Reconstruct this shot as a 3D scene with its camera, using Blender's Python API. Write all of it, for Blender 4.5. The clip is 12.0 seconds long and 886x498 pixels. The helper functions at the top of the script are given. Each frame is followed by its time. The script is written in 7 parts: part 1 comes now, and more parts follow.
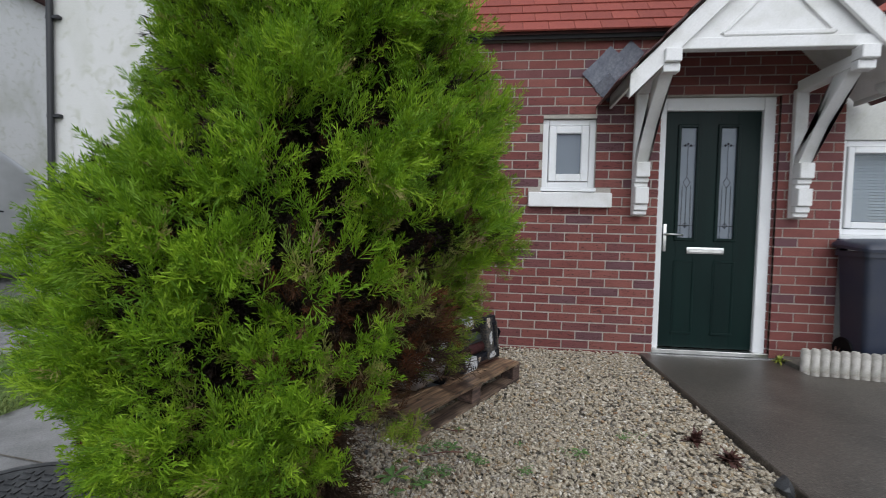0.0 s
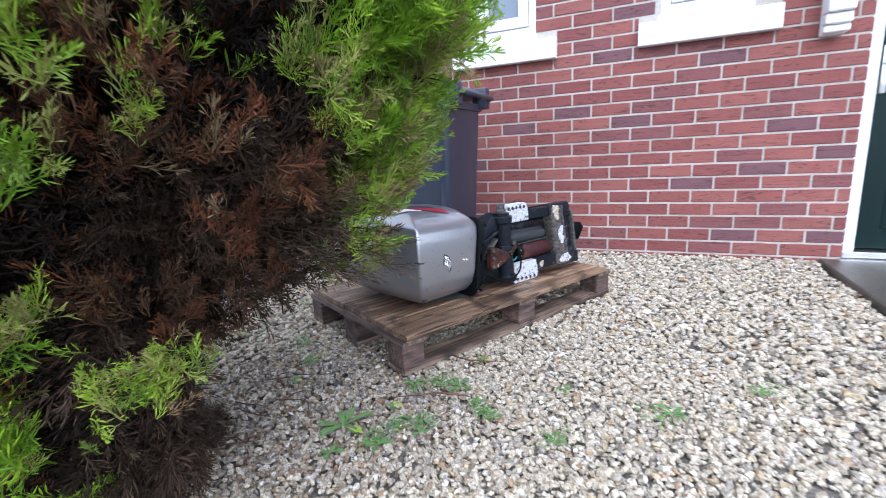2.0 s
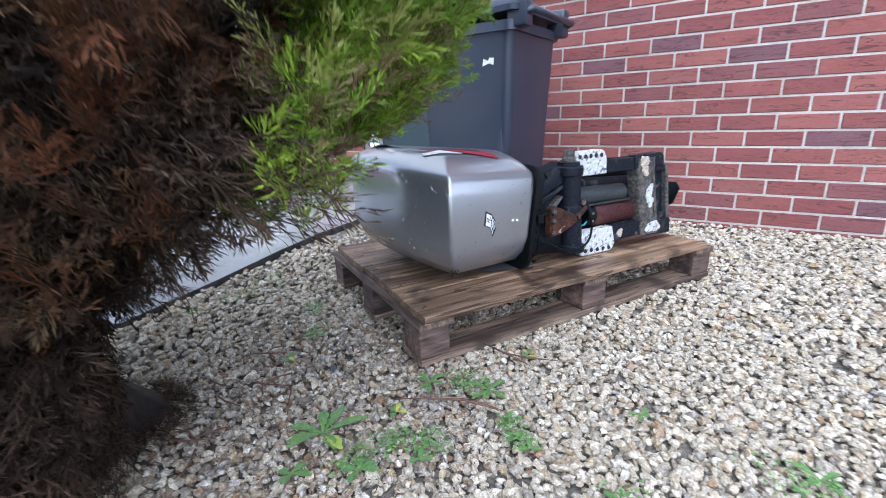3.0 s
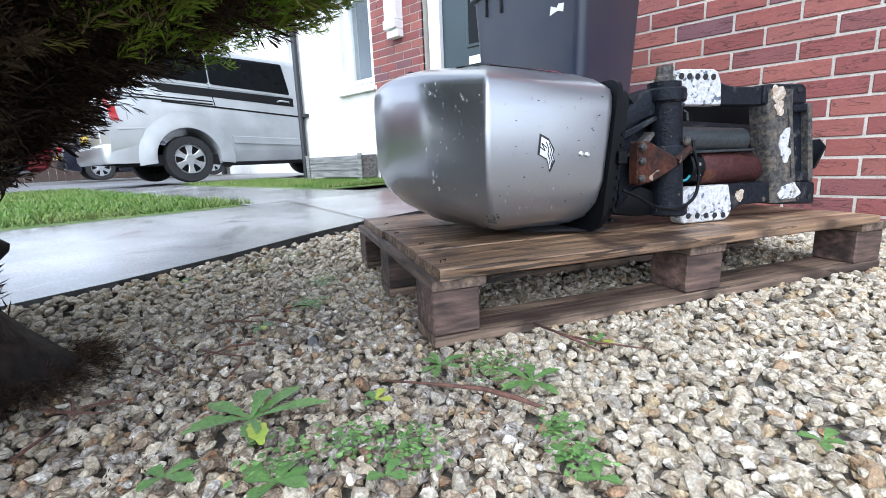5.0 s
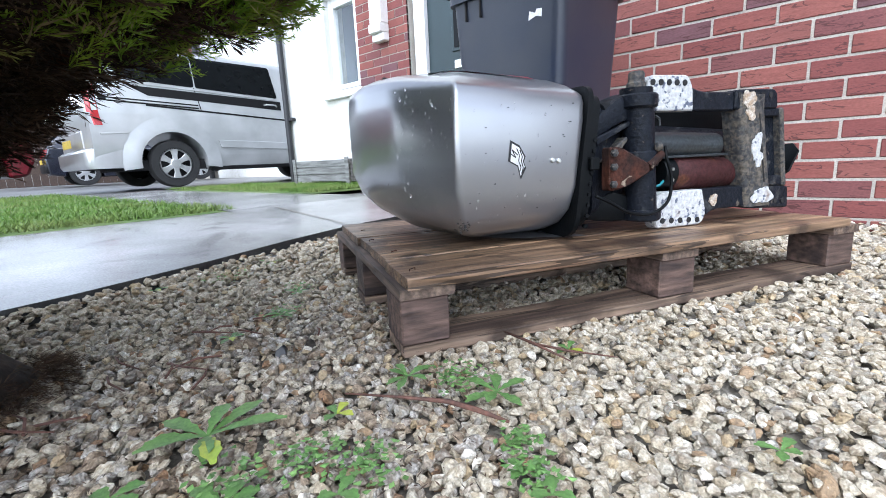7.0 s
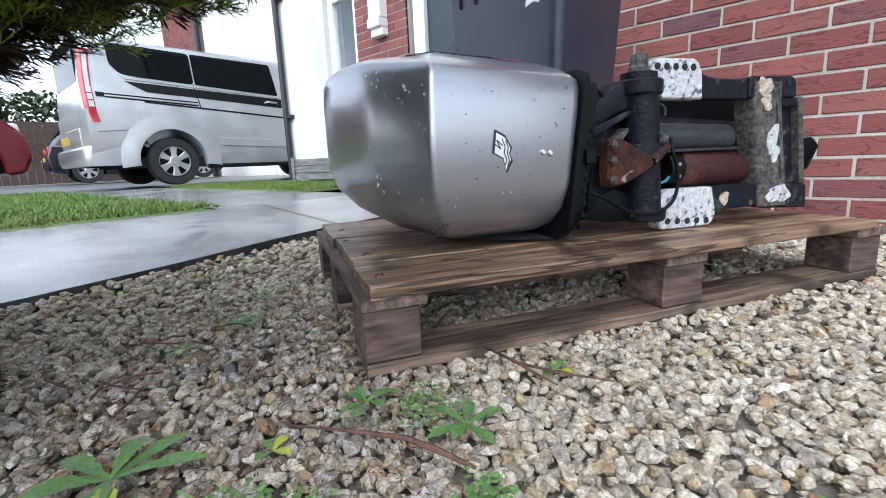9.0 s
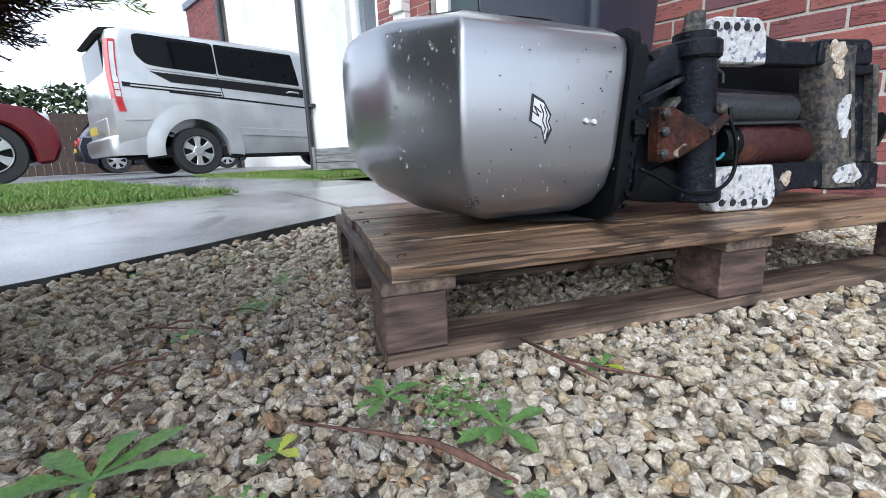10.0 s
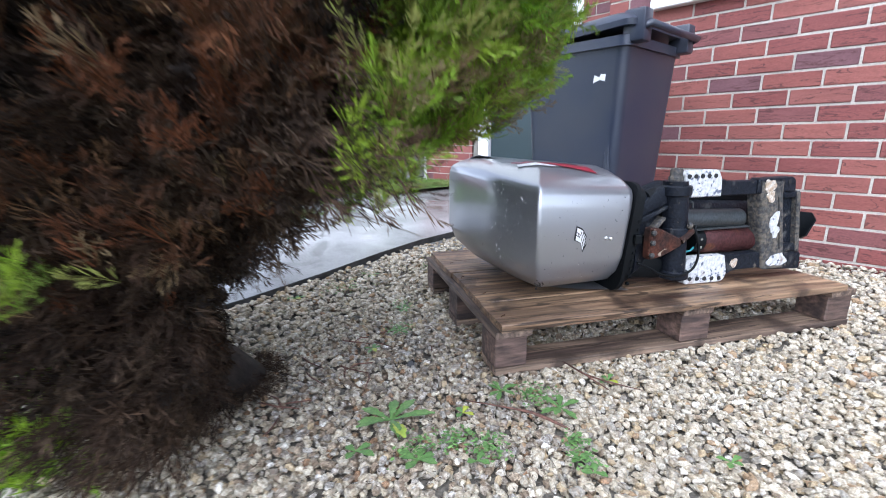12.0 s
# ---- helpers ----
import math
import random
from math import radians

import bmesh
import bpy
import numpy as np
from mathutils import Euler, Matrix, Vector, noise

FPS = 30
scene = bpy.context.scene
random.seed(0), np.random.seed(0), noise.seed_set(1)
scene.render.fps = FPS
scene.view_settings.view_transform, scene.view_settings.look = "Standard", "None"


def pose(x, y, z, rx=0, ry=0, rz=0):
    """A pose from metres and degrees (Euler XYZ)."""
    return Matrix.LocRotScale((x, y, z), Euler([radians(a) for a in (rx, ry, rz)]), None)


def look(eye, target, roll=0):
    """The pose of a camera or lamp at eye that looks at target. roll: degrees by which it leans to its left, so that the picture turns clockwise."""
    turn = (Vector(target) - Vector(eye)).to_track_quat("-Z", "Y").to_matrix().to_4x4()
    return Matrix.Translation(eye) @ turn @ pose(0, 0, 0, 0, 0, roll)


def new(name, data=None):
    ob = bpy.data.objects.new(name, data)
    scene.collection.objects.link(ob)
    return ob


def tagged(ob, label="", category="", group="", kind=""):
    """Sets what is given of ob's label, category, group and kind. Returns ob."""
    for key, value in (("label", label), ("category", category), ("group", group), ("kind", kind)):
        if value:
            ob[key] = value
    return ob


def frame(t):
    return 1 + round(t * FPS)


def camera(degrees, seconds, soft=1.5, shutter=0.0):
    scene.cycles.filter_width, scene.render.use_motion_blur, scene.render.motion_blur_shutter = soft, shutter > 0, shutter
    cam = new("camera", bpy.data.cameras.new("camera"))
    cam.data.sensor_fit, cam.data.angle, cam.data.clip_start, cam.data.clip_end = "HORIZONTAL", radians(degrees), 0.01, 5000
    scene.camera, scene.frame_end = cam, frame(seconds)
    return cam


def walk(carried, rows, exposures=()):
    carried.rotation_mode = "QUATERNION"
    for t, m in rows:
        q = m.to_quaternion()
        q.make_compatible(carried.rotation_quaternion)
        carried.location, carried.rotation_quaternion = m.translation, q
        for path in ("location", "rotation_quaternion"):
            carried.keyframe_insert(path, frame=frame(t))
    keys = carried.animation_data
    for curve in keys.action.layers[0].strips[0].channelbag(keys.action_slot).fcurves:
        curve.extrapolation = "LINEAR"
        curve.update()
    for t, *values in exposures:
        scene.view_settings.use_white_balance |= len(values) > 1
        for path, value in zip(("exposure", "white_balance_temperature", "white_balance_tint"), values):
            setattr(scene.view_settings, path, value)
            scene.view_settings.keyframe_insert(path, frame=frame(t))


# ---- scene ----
cam = camera(89.0, 12.0, soft=0.65, shutter=0.3)
PATH = [
    (0, (0.212, -3.867, 1.005), (-0.017, -1.882, 0.922), 1.3),
    (0.5, (0.315, -3.681, 0.901), (-0.14, -1.737, 0.79), -0.1),
    (1, (0.416, -3.441, 0.81), (-0.222, -1.558, 0.591), -2.3),
    (1.5, (0.451, -3.206, 0.736), (-0.208, -1.355, 0.36), -2.2),
    (2, (0.537, -2.993, 0.715), (-0.268, -1.213, 0.286), -3.2),
    (2.5, (0.529, -2.806, 0.674), (-0.494, -1.163, 0.172), -3.3),
    (3, (0.453, -2.621, 0.605), (-0.608, -1.025, 0.035), -2.1),
    (3.2, (0.427, -2.563, 0.56), (-0.679, -0.999, -0.015), -1.1),
    (4.8, (0.348, -2.343, 0.325), (-0.992, -0.911, -0.069), -2.7),
    (5, (0.349, -2.336, 0.316), (-0.988, -0.902, -0.077), -2.4),
    (5.5, (0.348, -2.329, 0.315), (-0.989, -0.894, -0.075), -2.2),
    (6, (0.353, -2.324, 0.32), (-0.98, -0.885, -0.068), -2.4),
    (6.5, (0.363, -2.316, 0.326), (-0.964, -0.869, -0.058), -2.7),
    (7, (0.372, -2.303, 0.323), (-0.939, -0.843, -0.061), -2.7),
    (7.2, (0.371, -2.298, 0.318), (-0.929, -0.827, -0.062), -2.5),
    (8.8, (0.362, -2.216, 0.325), (-0.957, -0.762, -0.059), -2.5),
    (9, (0.344, -2.198, 0.308), (-0.982, -0.751, -0.078), -2.5),
    (9.5, (0.3, -2.171, 0.283), (-1.049, -0.749, -0.115), -2.5),
    (10, (0.285, -2.156, 0.274), (-1.1, -0.774, -0.139), -2.4),
    (10.5, (0.316, -2.183, 0.302), (-1.081, -0.816, -0.121), -2.3),
    (11, (0.386, -2.278, 0.357), (-1.012, -0.915, -0.075), -2.3),
    (11.5, (0.412, -2.419, 0.412), (-0.987, -1.058, -0.023), -1.9),
    (12, (0.504, -2.611, 0.577), (-0.919, -1.289, 0.1), -0.4),
]
walk(cam, [(t, look(eye, target, roll)) for t, eye, target, roll in PATH],
     exposures=[(0, 0.52, 6250, 10), (0.5, 0.78, 6250, 10), (1.0, 1.3, 6050, 11), (1.5, 1.78, 5750, 13), (2.5, 1.92, 5420, 14), (3.2, 1.95, 5450, 12),
                (5.0, 2.02, 5750, 10), (7.0, 1.99, 5780, 10), (9.0, 1.67, 5880, 10), (10.5, 1.65, 5900, 10), (11.0, 1.88, 5850, 10), (11.5, 2.02, 5780, 11), (12.0, 2.1, 5650, 12)])

# ---------------------------------------------------------------- world and light
world = bpy.data.worlds.new("overcast_sky")
scene.world = world
world.use_nodes = True
wn = world.node_tree
wn.nodes.clear()
sky = wn.nodes.new("ShaderNodeTexSky")
sky.sky_type, sky.sun_disc = "NISHITA", False
sky.sun_elevation, sky.sun_rotation = radians(50), radians(160)
sky.dust_density, sky.air_density, sky.ozone_density = 1.0, 1.0, 1.0
grey = wn.nodes.new("ShaderNodeHueSaturation")
grey.inputs["Saturation"].default_value = 0.30
back = wn.nodes.new("ShaderNodeBackground")
back.inputs["Strength"].default_value = 0.13
wout = wn.nodes.new("ShaderNodeOutputWorld")
wn.links.new(sky.outputs[0], grey.inputs["Color"])
wn.links.new(grey.outputs[0], back.inputs["Color"])
wn.links.new(back.outputs[0], wout.inputs["Surface"])
sun = new("sun", bpy.data.lights.new("sun", "SUN"))
sun.data.energy, sun.data.angle, sun.data.color = 1.0, radians(80), (1.0, 0.99, 0.97)
sun.matrix_world = look((0, 0, 10), (-10 * math.sin(radians(20)) * 0.84, 10 * math.cos(radians(20)) * 0.84, -1.9))

# ---------------------------------------------------------------- materials


def mat(name, base, rough=0.7, metal=0.0, vary=0.0, second=None, scale=8.0, fine=120.0, bump=0.0, bump_scale=None,
        island=0.0, objrand=0.0, coat=0.0, stretch=(1, 1, 1), spec=0.5, amount=0.5, contrast=0.25):
    """A surface with two scales of variation: patches towards a second colour, and fine grain that also gives relief."""
    m = bpy.data.materials.new(name)
    m.use_nodes = True
    nt = m.node_tree
    N, L = nt.nodes, nt.links
    b = N["Principled BSDF"]
    tc = N.new("ShaderNodeTexCoord")
    mp = N.new("ShaderNodeMapping")
    mp.inputs["Scale"].default_value = stretch
    L.new(tc.outputs["Object"], mp.inputs["Vector"])
    big = N.new("ShaderNodeTexNoise")
    big.inputs["Scale"].default_value, big.inputs["Detail"].default_value = scale, 5
    small = N.new("ShaderNodeTexNoise")
    small.inputs["Scale"].default_value, small.inputs["Detail"].default_value = fine, 4
    L.new(mp.outputs[0], big.inputs["Vector"])
    L.new(mp.outputs[0], small.inputs["Vector"])
    ramp = N.new("ShaderNodeValToRGB")
    ramp.color_ramp.elements[0].position = max(0.0, amount - contrast / 2)
    ramp.color_ramp.elements[1].position = min(1.0, amount + contrast / 2)
    L.new(big.outputs["Fac"], ramp.inputs["Fac"])
    mix = N.new("ShaderNodeMix")
    mix.data_type = "RGBA"
    mix.inputs["A"].default_value = (*base, 1)
    mix.inputs["B"].default_value = (*(second or [c * 0.8 for c in base]), 1)
    L.new(ramp.outputs["Color"], mix.inputs["Factor"])
    hsv = N.new("ShaderNodeHueSaturation")
    L.new(mix.outputs["Result"], hsv.inputs["Color"])
    mr = N.new("ShaderNodeMapRange")
    mr.inputs["From Min"].default_value, mr.inputs["From Max"].default_value = 0.3, 0.7
    mr.inputs["To Min"].default_value, mr.inputs["To Max"].default_value = 1 - vary, 1 + vary
    L.new(small.outputs["Fac"], mr.inputs["Value"])
    val = mr.outputs[0]
    for src, amt in ((("ShaderNodeNewGeometry", "Random Per Island"), island), (("ShaderNodeObjectInfo", "Random"), objrand)):
        if amt:
            g = N.new(src[0])
            r2 = N.new("ShaderNodeMapRange")
            r2.inputs["To Min"].default_value, r2.inputs["To Max"].default_value = 1 - amt, 1 + amt
            L.new(g.outputs[src[1]], r2.inputs["Value"])
            mul = N.new("ShaderNodeMath")
            mul.operation = "MULTIPLY"
            L.new(val, mul.inputs[0])
            L.new(r2.outputs[0], mul.inputs[1])
            val = mul.outputs[0]
    L.new(val, hsv.inputs["Value"])
    L.new(hsv.outputs[0], b.inputs["Base Color"])
    b.inputs["Roughness"].default_value, b.inputs["Metallic"].default_value = rough, metal
    b.inputs["Specular IOR Level"].default_value = spec
    if coat:
        b.inputs["Coat Weight"].default_value, b.inputs["Coat Roughness"].default_value = coat, 0.08
    if bump:
        bn = N.new("ShaderNodeBump")
        bn.inputs["Strength"].default_value, bn.inputs["Distance"].default_value = bump, 0.003
        if bump_scale:
            t3 = N.new("ShaderNodeTexNoise")
            t3.inputs["Scale"].default_value, t3.inputs["Detail"].default_value = bump_scale, 6
            L.new(mp.outputs[0], t3.inputs["Vector"])
            L.new(t3.outputs["Fac"], bn.inputs["Height"])
        else:
            L.new(small.outputs["Fac"], bn.inputs["Height"])
        L.new(bn.outputs[0], b.inputs["Normal"])
    m["ramp"] = 0
    return m


def palette(m, stops, source="Random Per Island"):
    """Colour each piece from a list of (position, colour), keeping the fine variation."""
    nt = m.node_tree
    N, L = nt.nodes, nt.links
    hsv = next(n for n in N if n.type == "HUE_SAT")
    mix = next(n for n in N if n.type == "MIX")
    g = N.new("ShaderNodeNewGeometry" if source == "Random Per Island" else "ShaderNodeObjectInfo")
    r = N.new("ShaderNodeValToRGB")
    r.color_ramp.interpolation = "CONSTANT"
    e = r.color_ramp.elements
    while len(e) < len(stops):
        e.new(0.5)
    for el, (p, c) in zip(e, stops):
        el.position, el.color = p, (*c, 1)
    L.new(g.outputs[source], r.inputs["Fac"])
    m2 = N.new("ShaderNodeMix")
    m2.data_type, m2.blend_type = "RGBA", "MULTIPLY"
    m2.inputs["Factor"].default_value = 1.0
    L.new(r.outputs["Color"], m2.inputs["A"])
    L.new(mix.outputs["Result"], m2.inputs["B"])
    L.new(m2.outputs["Result"], hsv.inputs["Color"])
    return m


def stained(m, colour, scale, amount, contrast=0.14, strength=0.85):
    """Lay a second set of blotches over a surface, round ones that ignore the grain."""
    nt = m.node_tree
    N, L = nt.nodes, nt.links
    b = N["Principled BSDF"]
    hsv = next(n for n in N if n.type == "HUE_SAT")
    tc = next(n for n in N if n.type == "TEX_COORD")
    no = N.new("ShaderNodeTexNoise")
    no.inputs["Scale"].default_value, no.inputs["Detail"].default_value, no.inputs["Distortion"].default_value = scale, 7, 0.6
    L.new(tc.outputs["Object"], no.inputs["Vector"])
    mr = N.new("ShaderNodeMapRange")
    mr.inputs["From Min"].default_value, mr.inputs["From Max"].default_value = amount - contrast / 2, amount + contrast / 2
    mr.inputs["To Max"].default_value = strength
    L.new(no.outputs["Fac"], mr.inputs["Value"])
    mx = N.new("ShaderNodeMix")
    mx.data_type = "RGBA"
    mx.inputs["B"].default_value = (*colour, 1)
    L.new(mr.outputs[0], mx.inputs["Factor"])
    L.new(hsv.outputs[0], mx.inputs["A"])
    L.new(mx.outputs["Result"], b.inputs["Base Color"])
    return m


def own_grain(m):
    """Shift the grain from object to object, so that no two pieces are marked alike."""
    nt = m.node_tree
    N, L = nt.nodes, nt.links
    mp = next(n for n in N if n.type == "MAPPING")
    info = N.new("ShaderNodeObjectInfo")
    far_off = N.new("ShaderNodeVectorMath")
    far_off.operation = "SCALE"
    far_off.inputs[0].default_value = (31.0, 17.0, 23.0)
    L.new(info.outputs["Random"], far_off.inputs["Scale"])
    L.new(far_off.outputs[0], mp.inputs["Location"])


def creased(m, colour, squash=2.6, scale=9.0, width=0.013, amount=0.75):
    """Thin dark folds or cracks that run along the grain."""
    nt = m.node_tree
    N, L = nt.nodes, nt.links
    b = N["Principled BSDF"]
    mp = next(n for n in N if n.type == "MAPPING")
    st = N.new("ShaderNodeVectorMath")
    st.operation = "MULTIPLY"
    st.inputs[1].default_value = (1.0, 1.0, squash)
    L.new(mp.outputs[0], st.inputs[0])
    no = N.new("ShaderNodeTexNoise")
    no.inputs["Scale"].default_value, no.inputs["Detail"].default_value, no.inputs["Distortion"].default_value = scale, 3.0, 0.7
    L.new(st.outputs[0], no.inputs["Vector"])
    off = N.new("ShaderNodeMath")
    off.operation = "COMPARE"
    off.inputs[1].default_value, off.inputs[2].default_value = 0.56, width
    L.new(no.outputs["Fac"], off.inputs[0])
    amt = N.new("ShaderNodeMath")
    amt.operation = "MULTIPLY"
    amt.inputs[1].default_value = amount
    L.new(off.outputs[0], amt.inputs[0])
    mx = N.new("ShaderNodeMix")
    mx.data_type = "RGBA"
    mx.inputs["B"].default_value = (*colour, 1)
    L.new(amt.outputs[0], mx.inputs["Factor"])
    L.new(b.inputs["Base Color"].links[0].from_socket, mx.inputs["A"])
    L.new(mx.outputs["Result"], b.inputs["Base Color"])


M_BRICK = mat("red_brick", (1, 1, 1), 0.85, vary=0.16, second=(0.78, 0.74, 0.76), scale=9, fine=160, bump=0.9, bump_scale=45, contrast=0.5, stretch=(0.6, 1, 1.6))
BRICKS = [(0, (0.215, 0.068, 0.056)), (0.22, (0.188, 0.056, 0.050)), (0.42, (0.245, 0.084, 0.068)), (0.6, (0.175, 0.062, 0.060)), (0.76, (0.225, 0.080, 0.066)), (0.9, (0.138, 0.062, 0.070))]
palette(M_BRICK, BRICKS, "Random")
own_grain(M_BRICK)
creased(M_BRICK, (0.055, 0.018, 0.016))
M_BRICK_FAR = mat("red_brick_courses", (1, 1, 1), 0.85, vary=0.16, second=(0.78, 0.74, 0.76), scale=9, fine=160, bump=0.9, bump_scale=45, contrast=0.5)
palette(M_BRICK_FAR, BRICKS)
M_MORTAR = mat("mortar", (0.43, 0.40, 0.355), 0.95, vary=0.2, second=(0.35, 0.325, 0.285), scale=4, fine=200, bump=0.6)
M_UPVC = mat("white_plastic_frame", (0.80, 0.81, 0.82), 0.35, vary=0.02, second=(0.74, 0.75, 0.75), scale=3, fine=60)
M_WHITEPAINT = mat("white_painted_timber", (0.78, 0.78, 0.77), 0.55, vary=0.05, second=(0.62, 0.62, 0.58), scale=5, fine=90, bump=0.15, amount=0.62)
M_SILL = mat("white_painted_sill", (0.80, 0.80, 0.79), 0.6, vary=0.05, second=(0.64, 0.64, 0.60), scale=6, fine=120, bump=0.2, amount=0.62)
M_RENDER = mat("white_render", (0.62, 0.62, 0.605), 0.9, vary=0.08, second=(0.45, 0.46, 0.40), scale=1.4, fine=140, bump=0.5, amount=0.60, stretch=(1, 1, 0.5))
stained(M_RENDER, (0.40, 0.41, 0.32), 7, 0.62, 0.16, 0.5)
M_DOOR = mat("dark_green_door", (0.003, 0.012, 0.011), 0.36, vary=0.12, second=(0.004, 0.016, 0.014), scale=3, fine=70, bump=0.12, stretch=(4, 4, 0.4), spec=0.14)
M_DOOR2 = mat("slate_green_door", (0.018, 0.036, 0.042), 0.4, vary=0.1, scale=3, fine=70, bump=0.1)
M_CHROME = mat("brushed_metal", (0.72, 0.72, 0.70), 0.28, 1.0, vary=0.05, scale=10, fine=200)
M_TILE = mat("red_roof_tile", (0.235, 0.052, 0.038), 0.85, vary=0.15, second=(0.26, 0.06, 0.04), scale=6, fine=90, bump=0.4, objrand=0.14)
M_TILE_DARK = mat("brown_roof_tile", (0.13, 0.05, 0.045), 0.75, vary=0.15, second=(0.08, 0.04, 0.04), scale=6, fine=90, bump=0.4, objrand=0.2)
M_SLATE = mat("grey_slate", (0.075, 0.085, 0.115), 0.45, vary=0.25, second=(0.13, 0.14, 0.17), scale=9, fine=60, bump=0.6, objrand=0.2)
# Near-black that stands for shade in holes, slots and under the eaves.
M_DARK = mat("shade_dark", (0.012, 0.012, 0.013), 0.8)
M_CONC = mat("wet_concrete", (0.35, 0.35, 0.35), 0.2, vary=0.14, second=(0.13, 0.13, 0.125), scale=2.2, fine=150, bump=0.25, contrast=0.35)
M_CONC_DARK = mat("damp_brown_concrete", (0.085, 0.074, 0.062), 0.36, vary=0.5, second=(0.055, 0.048, 0.041), scale=2.5, fine=110, bump=0.9, contrast=0.4)
M_TARMAC = mat("wet_tarmac", (0.15, 0.15, 0.147), 0.42, vary=0.2, second=(0.085, 0.085, 0.085), scale=0.8, fine=160, bump=0.3)
M_EDGING = mat("pale_concrete_edging", (0.52, 0.50, 0.46), 0.85, vary=0.15, second=(0.33, 0.31, 0.27), scale=14, fine=150, bump=0.5, objrand=0.1)
M_SOIL = mat("dark_soil", (0.10, 0.088, 0.072), 0.95, vary=0.4, second=(0.17, 0.155, 0.13), scale=20, fine=150, bump=0.8)
M_GRAVEL = mat("limestone_gravel", (1.14, 1.11, 1.05), 0.85, vary=0.30, second=(0.74, 0.66, 0.54), scale=90, fine=330, bump=1.0, bump_scale=230, contrast=0.3)
palette(M_GRAVEL, [(0, (0.51, 0.475, 0.405)), (0.16, (0.44, 0.405, 0.335)), (0.32, (0.53, 0.50, 0.43)), (0.48, (0.39, 0.37, 0.325)), (0.6, (0.47, 0.44, 0.375)),
                   (0.72, (0.57, 0.555, 0.51)), (0.80, (0.42, 0.35, 0.24)), (0.87, (0.30, 0.29, 0.27)), (0.94, (0.33, 0.24, 0.155)), (0.965, (0.70, 0.69, 0.66))])
stained(M_GRAVEL, (0.20, 0.145, 0.095), 95, 0.57, 0.16, 0.6)
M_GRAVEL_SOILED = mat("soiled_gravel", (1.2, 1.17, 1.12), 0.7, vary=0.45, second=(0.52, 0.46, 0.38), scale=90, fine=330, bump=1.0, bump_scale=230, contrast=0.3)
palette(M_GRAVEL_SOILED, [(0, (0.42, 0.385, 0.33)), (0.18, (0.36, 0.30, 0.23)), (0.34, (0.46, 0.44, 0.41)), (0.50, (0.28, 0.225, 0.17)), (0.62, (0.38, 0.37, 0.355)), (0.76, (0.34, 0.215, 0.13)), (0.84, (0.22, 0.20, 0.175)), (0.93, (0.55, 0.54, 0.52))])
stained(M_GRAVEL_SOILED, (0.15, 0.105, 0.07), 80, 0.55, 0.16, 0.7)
for m_ in (M_GRAVEL, M_GRAVEL_SOILED):
    next(n for n in m_.node_tree.nodes if n.type == "BUMP").inputs["Distance"].default_value = 0.0045
M_LITTER = mat("dead_needles", (0.075, 0.042, 0.026), 0.9, vary=0.2, second=(0.045, 0.03, 0.022), scale=40, fine=200, island=0.45)
M_GRASS = mat("lawn_grass", (0.085, 0.165, 0.026), 0.6, vary=0.3, second=(0.15, 0.19, 0.055), scale=2.5, fine=60, island=0.35, spec=0.25)
M_LAWN = mat("lawn_ground", (0.075, 0.14, 0.026), 0.9, vary=0.3, second=(0.12, 0.17, 0.045), scale=5, fine=90, bump=0.8)
M_WOOD = mat("weathered_pallet_wood", (0.235, 0.165, 0.115), 0.62, vary=0.6, second=(0.055, 0.036, 0.028), scale=3.2, fine=11, bump=0.8, bump_scale=13, stretch=(0.45, 9, 9), contrast=0.30, objrand=0.15)
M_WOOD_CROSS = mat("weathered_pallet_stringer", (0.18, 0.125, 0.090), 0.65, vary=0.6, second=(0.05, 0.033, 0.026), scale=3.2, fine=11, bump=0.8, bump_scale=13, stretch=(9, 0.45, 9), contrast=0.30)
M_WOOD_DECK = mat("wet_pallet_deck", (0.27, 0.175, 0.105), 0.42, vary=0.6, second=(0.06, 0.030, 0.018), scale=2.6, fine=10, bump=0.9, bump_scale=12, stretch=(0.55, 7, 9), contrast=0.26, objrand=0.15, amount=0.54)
# Blocks: a darker wood tone than the boards.
M_WOOD_DARK = mat("dark_pallet_block", (0.115, 0.072, 0.056), 0.7, vary=0.6, second=(0.030, 0.019, 0.017), scale=4, fine=13, bump=0.8, bump_scale=14, stretch=(1.2, 5, 8), contrast=0.3, objrand=0.3)
for m_ in (M_WOOD, M_WOOD_CROSS, M_WOOD_DECK, M_WOOD_DARK):
    stained(m_, (0.032, 0.020, 0.015), 9, 0.60)
for m_ in (M_WOOD, M_WOOD_DECK):
    creased(m_, (0.018, 0.011, 0.008), 1.0, 3.0, 0.014, 0.8)
stained(M_CONC, (0.13, 0.13, 0.125), 5, 0.62, 0.12, 0.6)
stained(M_CONC_DARK, (0.16, 0.145, 0.12), 60, 0.62, 0.08, 0.65)
M_COWL = mat("silver_cowl_paint", (0.36, 0.367, 0.392), 0.29, 0.8, vary=0.03, second=(0.39, 0.397, 0.417), scale=3, fine=900, coat=0.5)
stained(M_COWL, (0.12, 0.10, 0.085), 38, 0.74, 0.05, 0.7)
M_BLACKMETAL = mat("worn_black_paint", (0.009, 0.011, 0.016), 0.42, 0.0, vary=0.4, second=(0.055, 0.056, 0.056), scale=26, fine=130, bump=0.6, amount=0.67, contrast=0.14, spec=0.14)
M_BLACK = mat("black_rubber", (0.004, 0.005, 0.006), 0.45, vary=0.2, scale=20, fine=200, bump=0.2, spec=0.14)
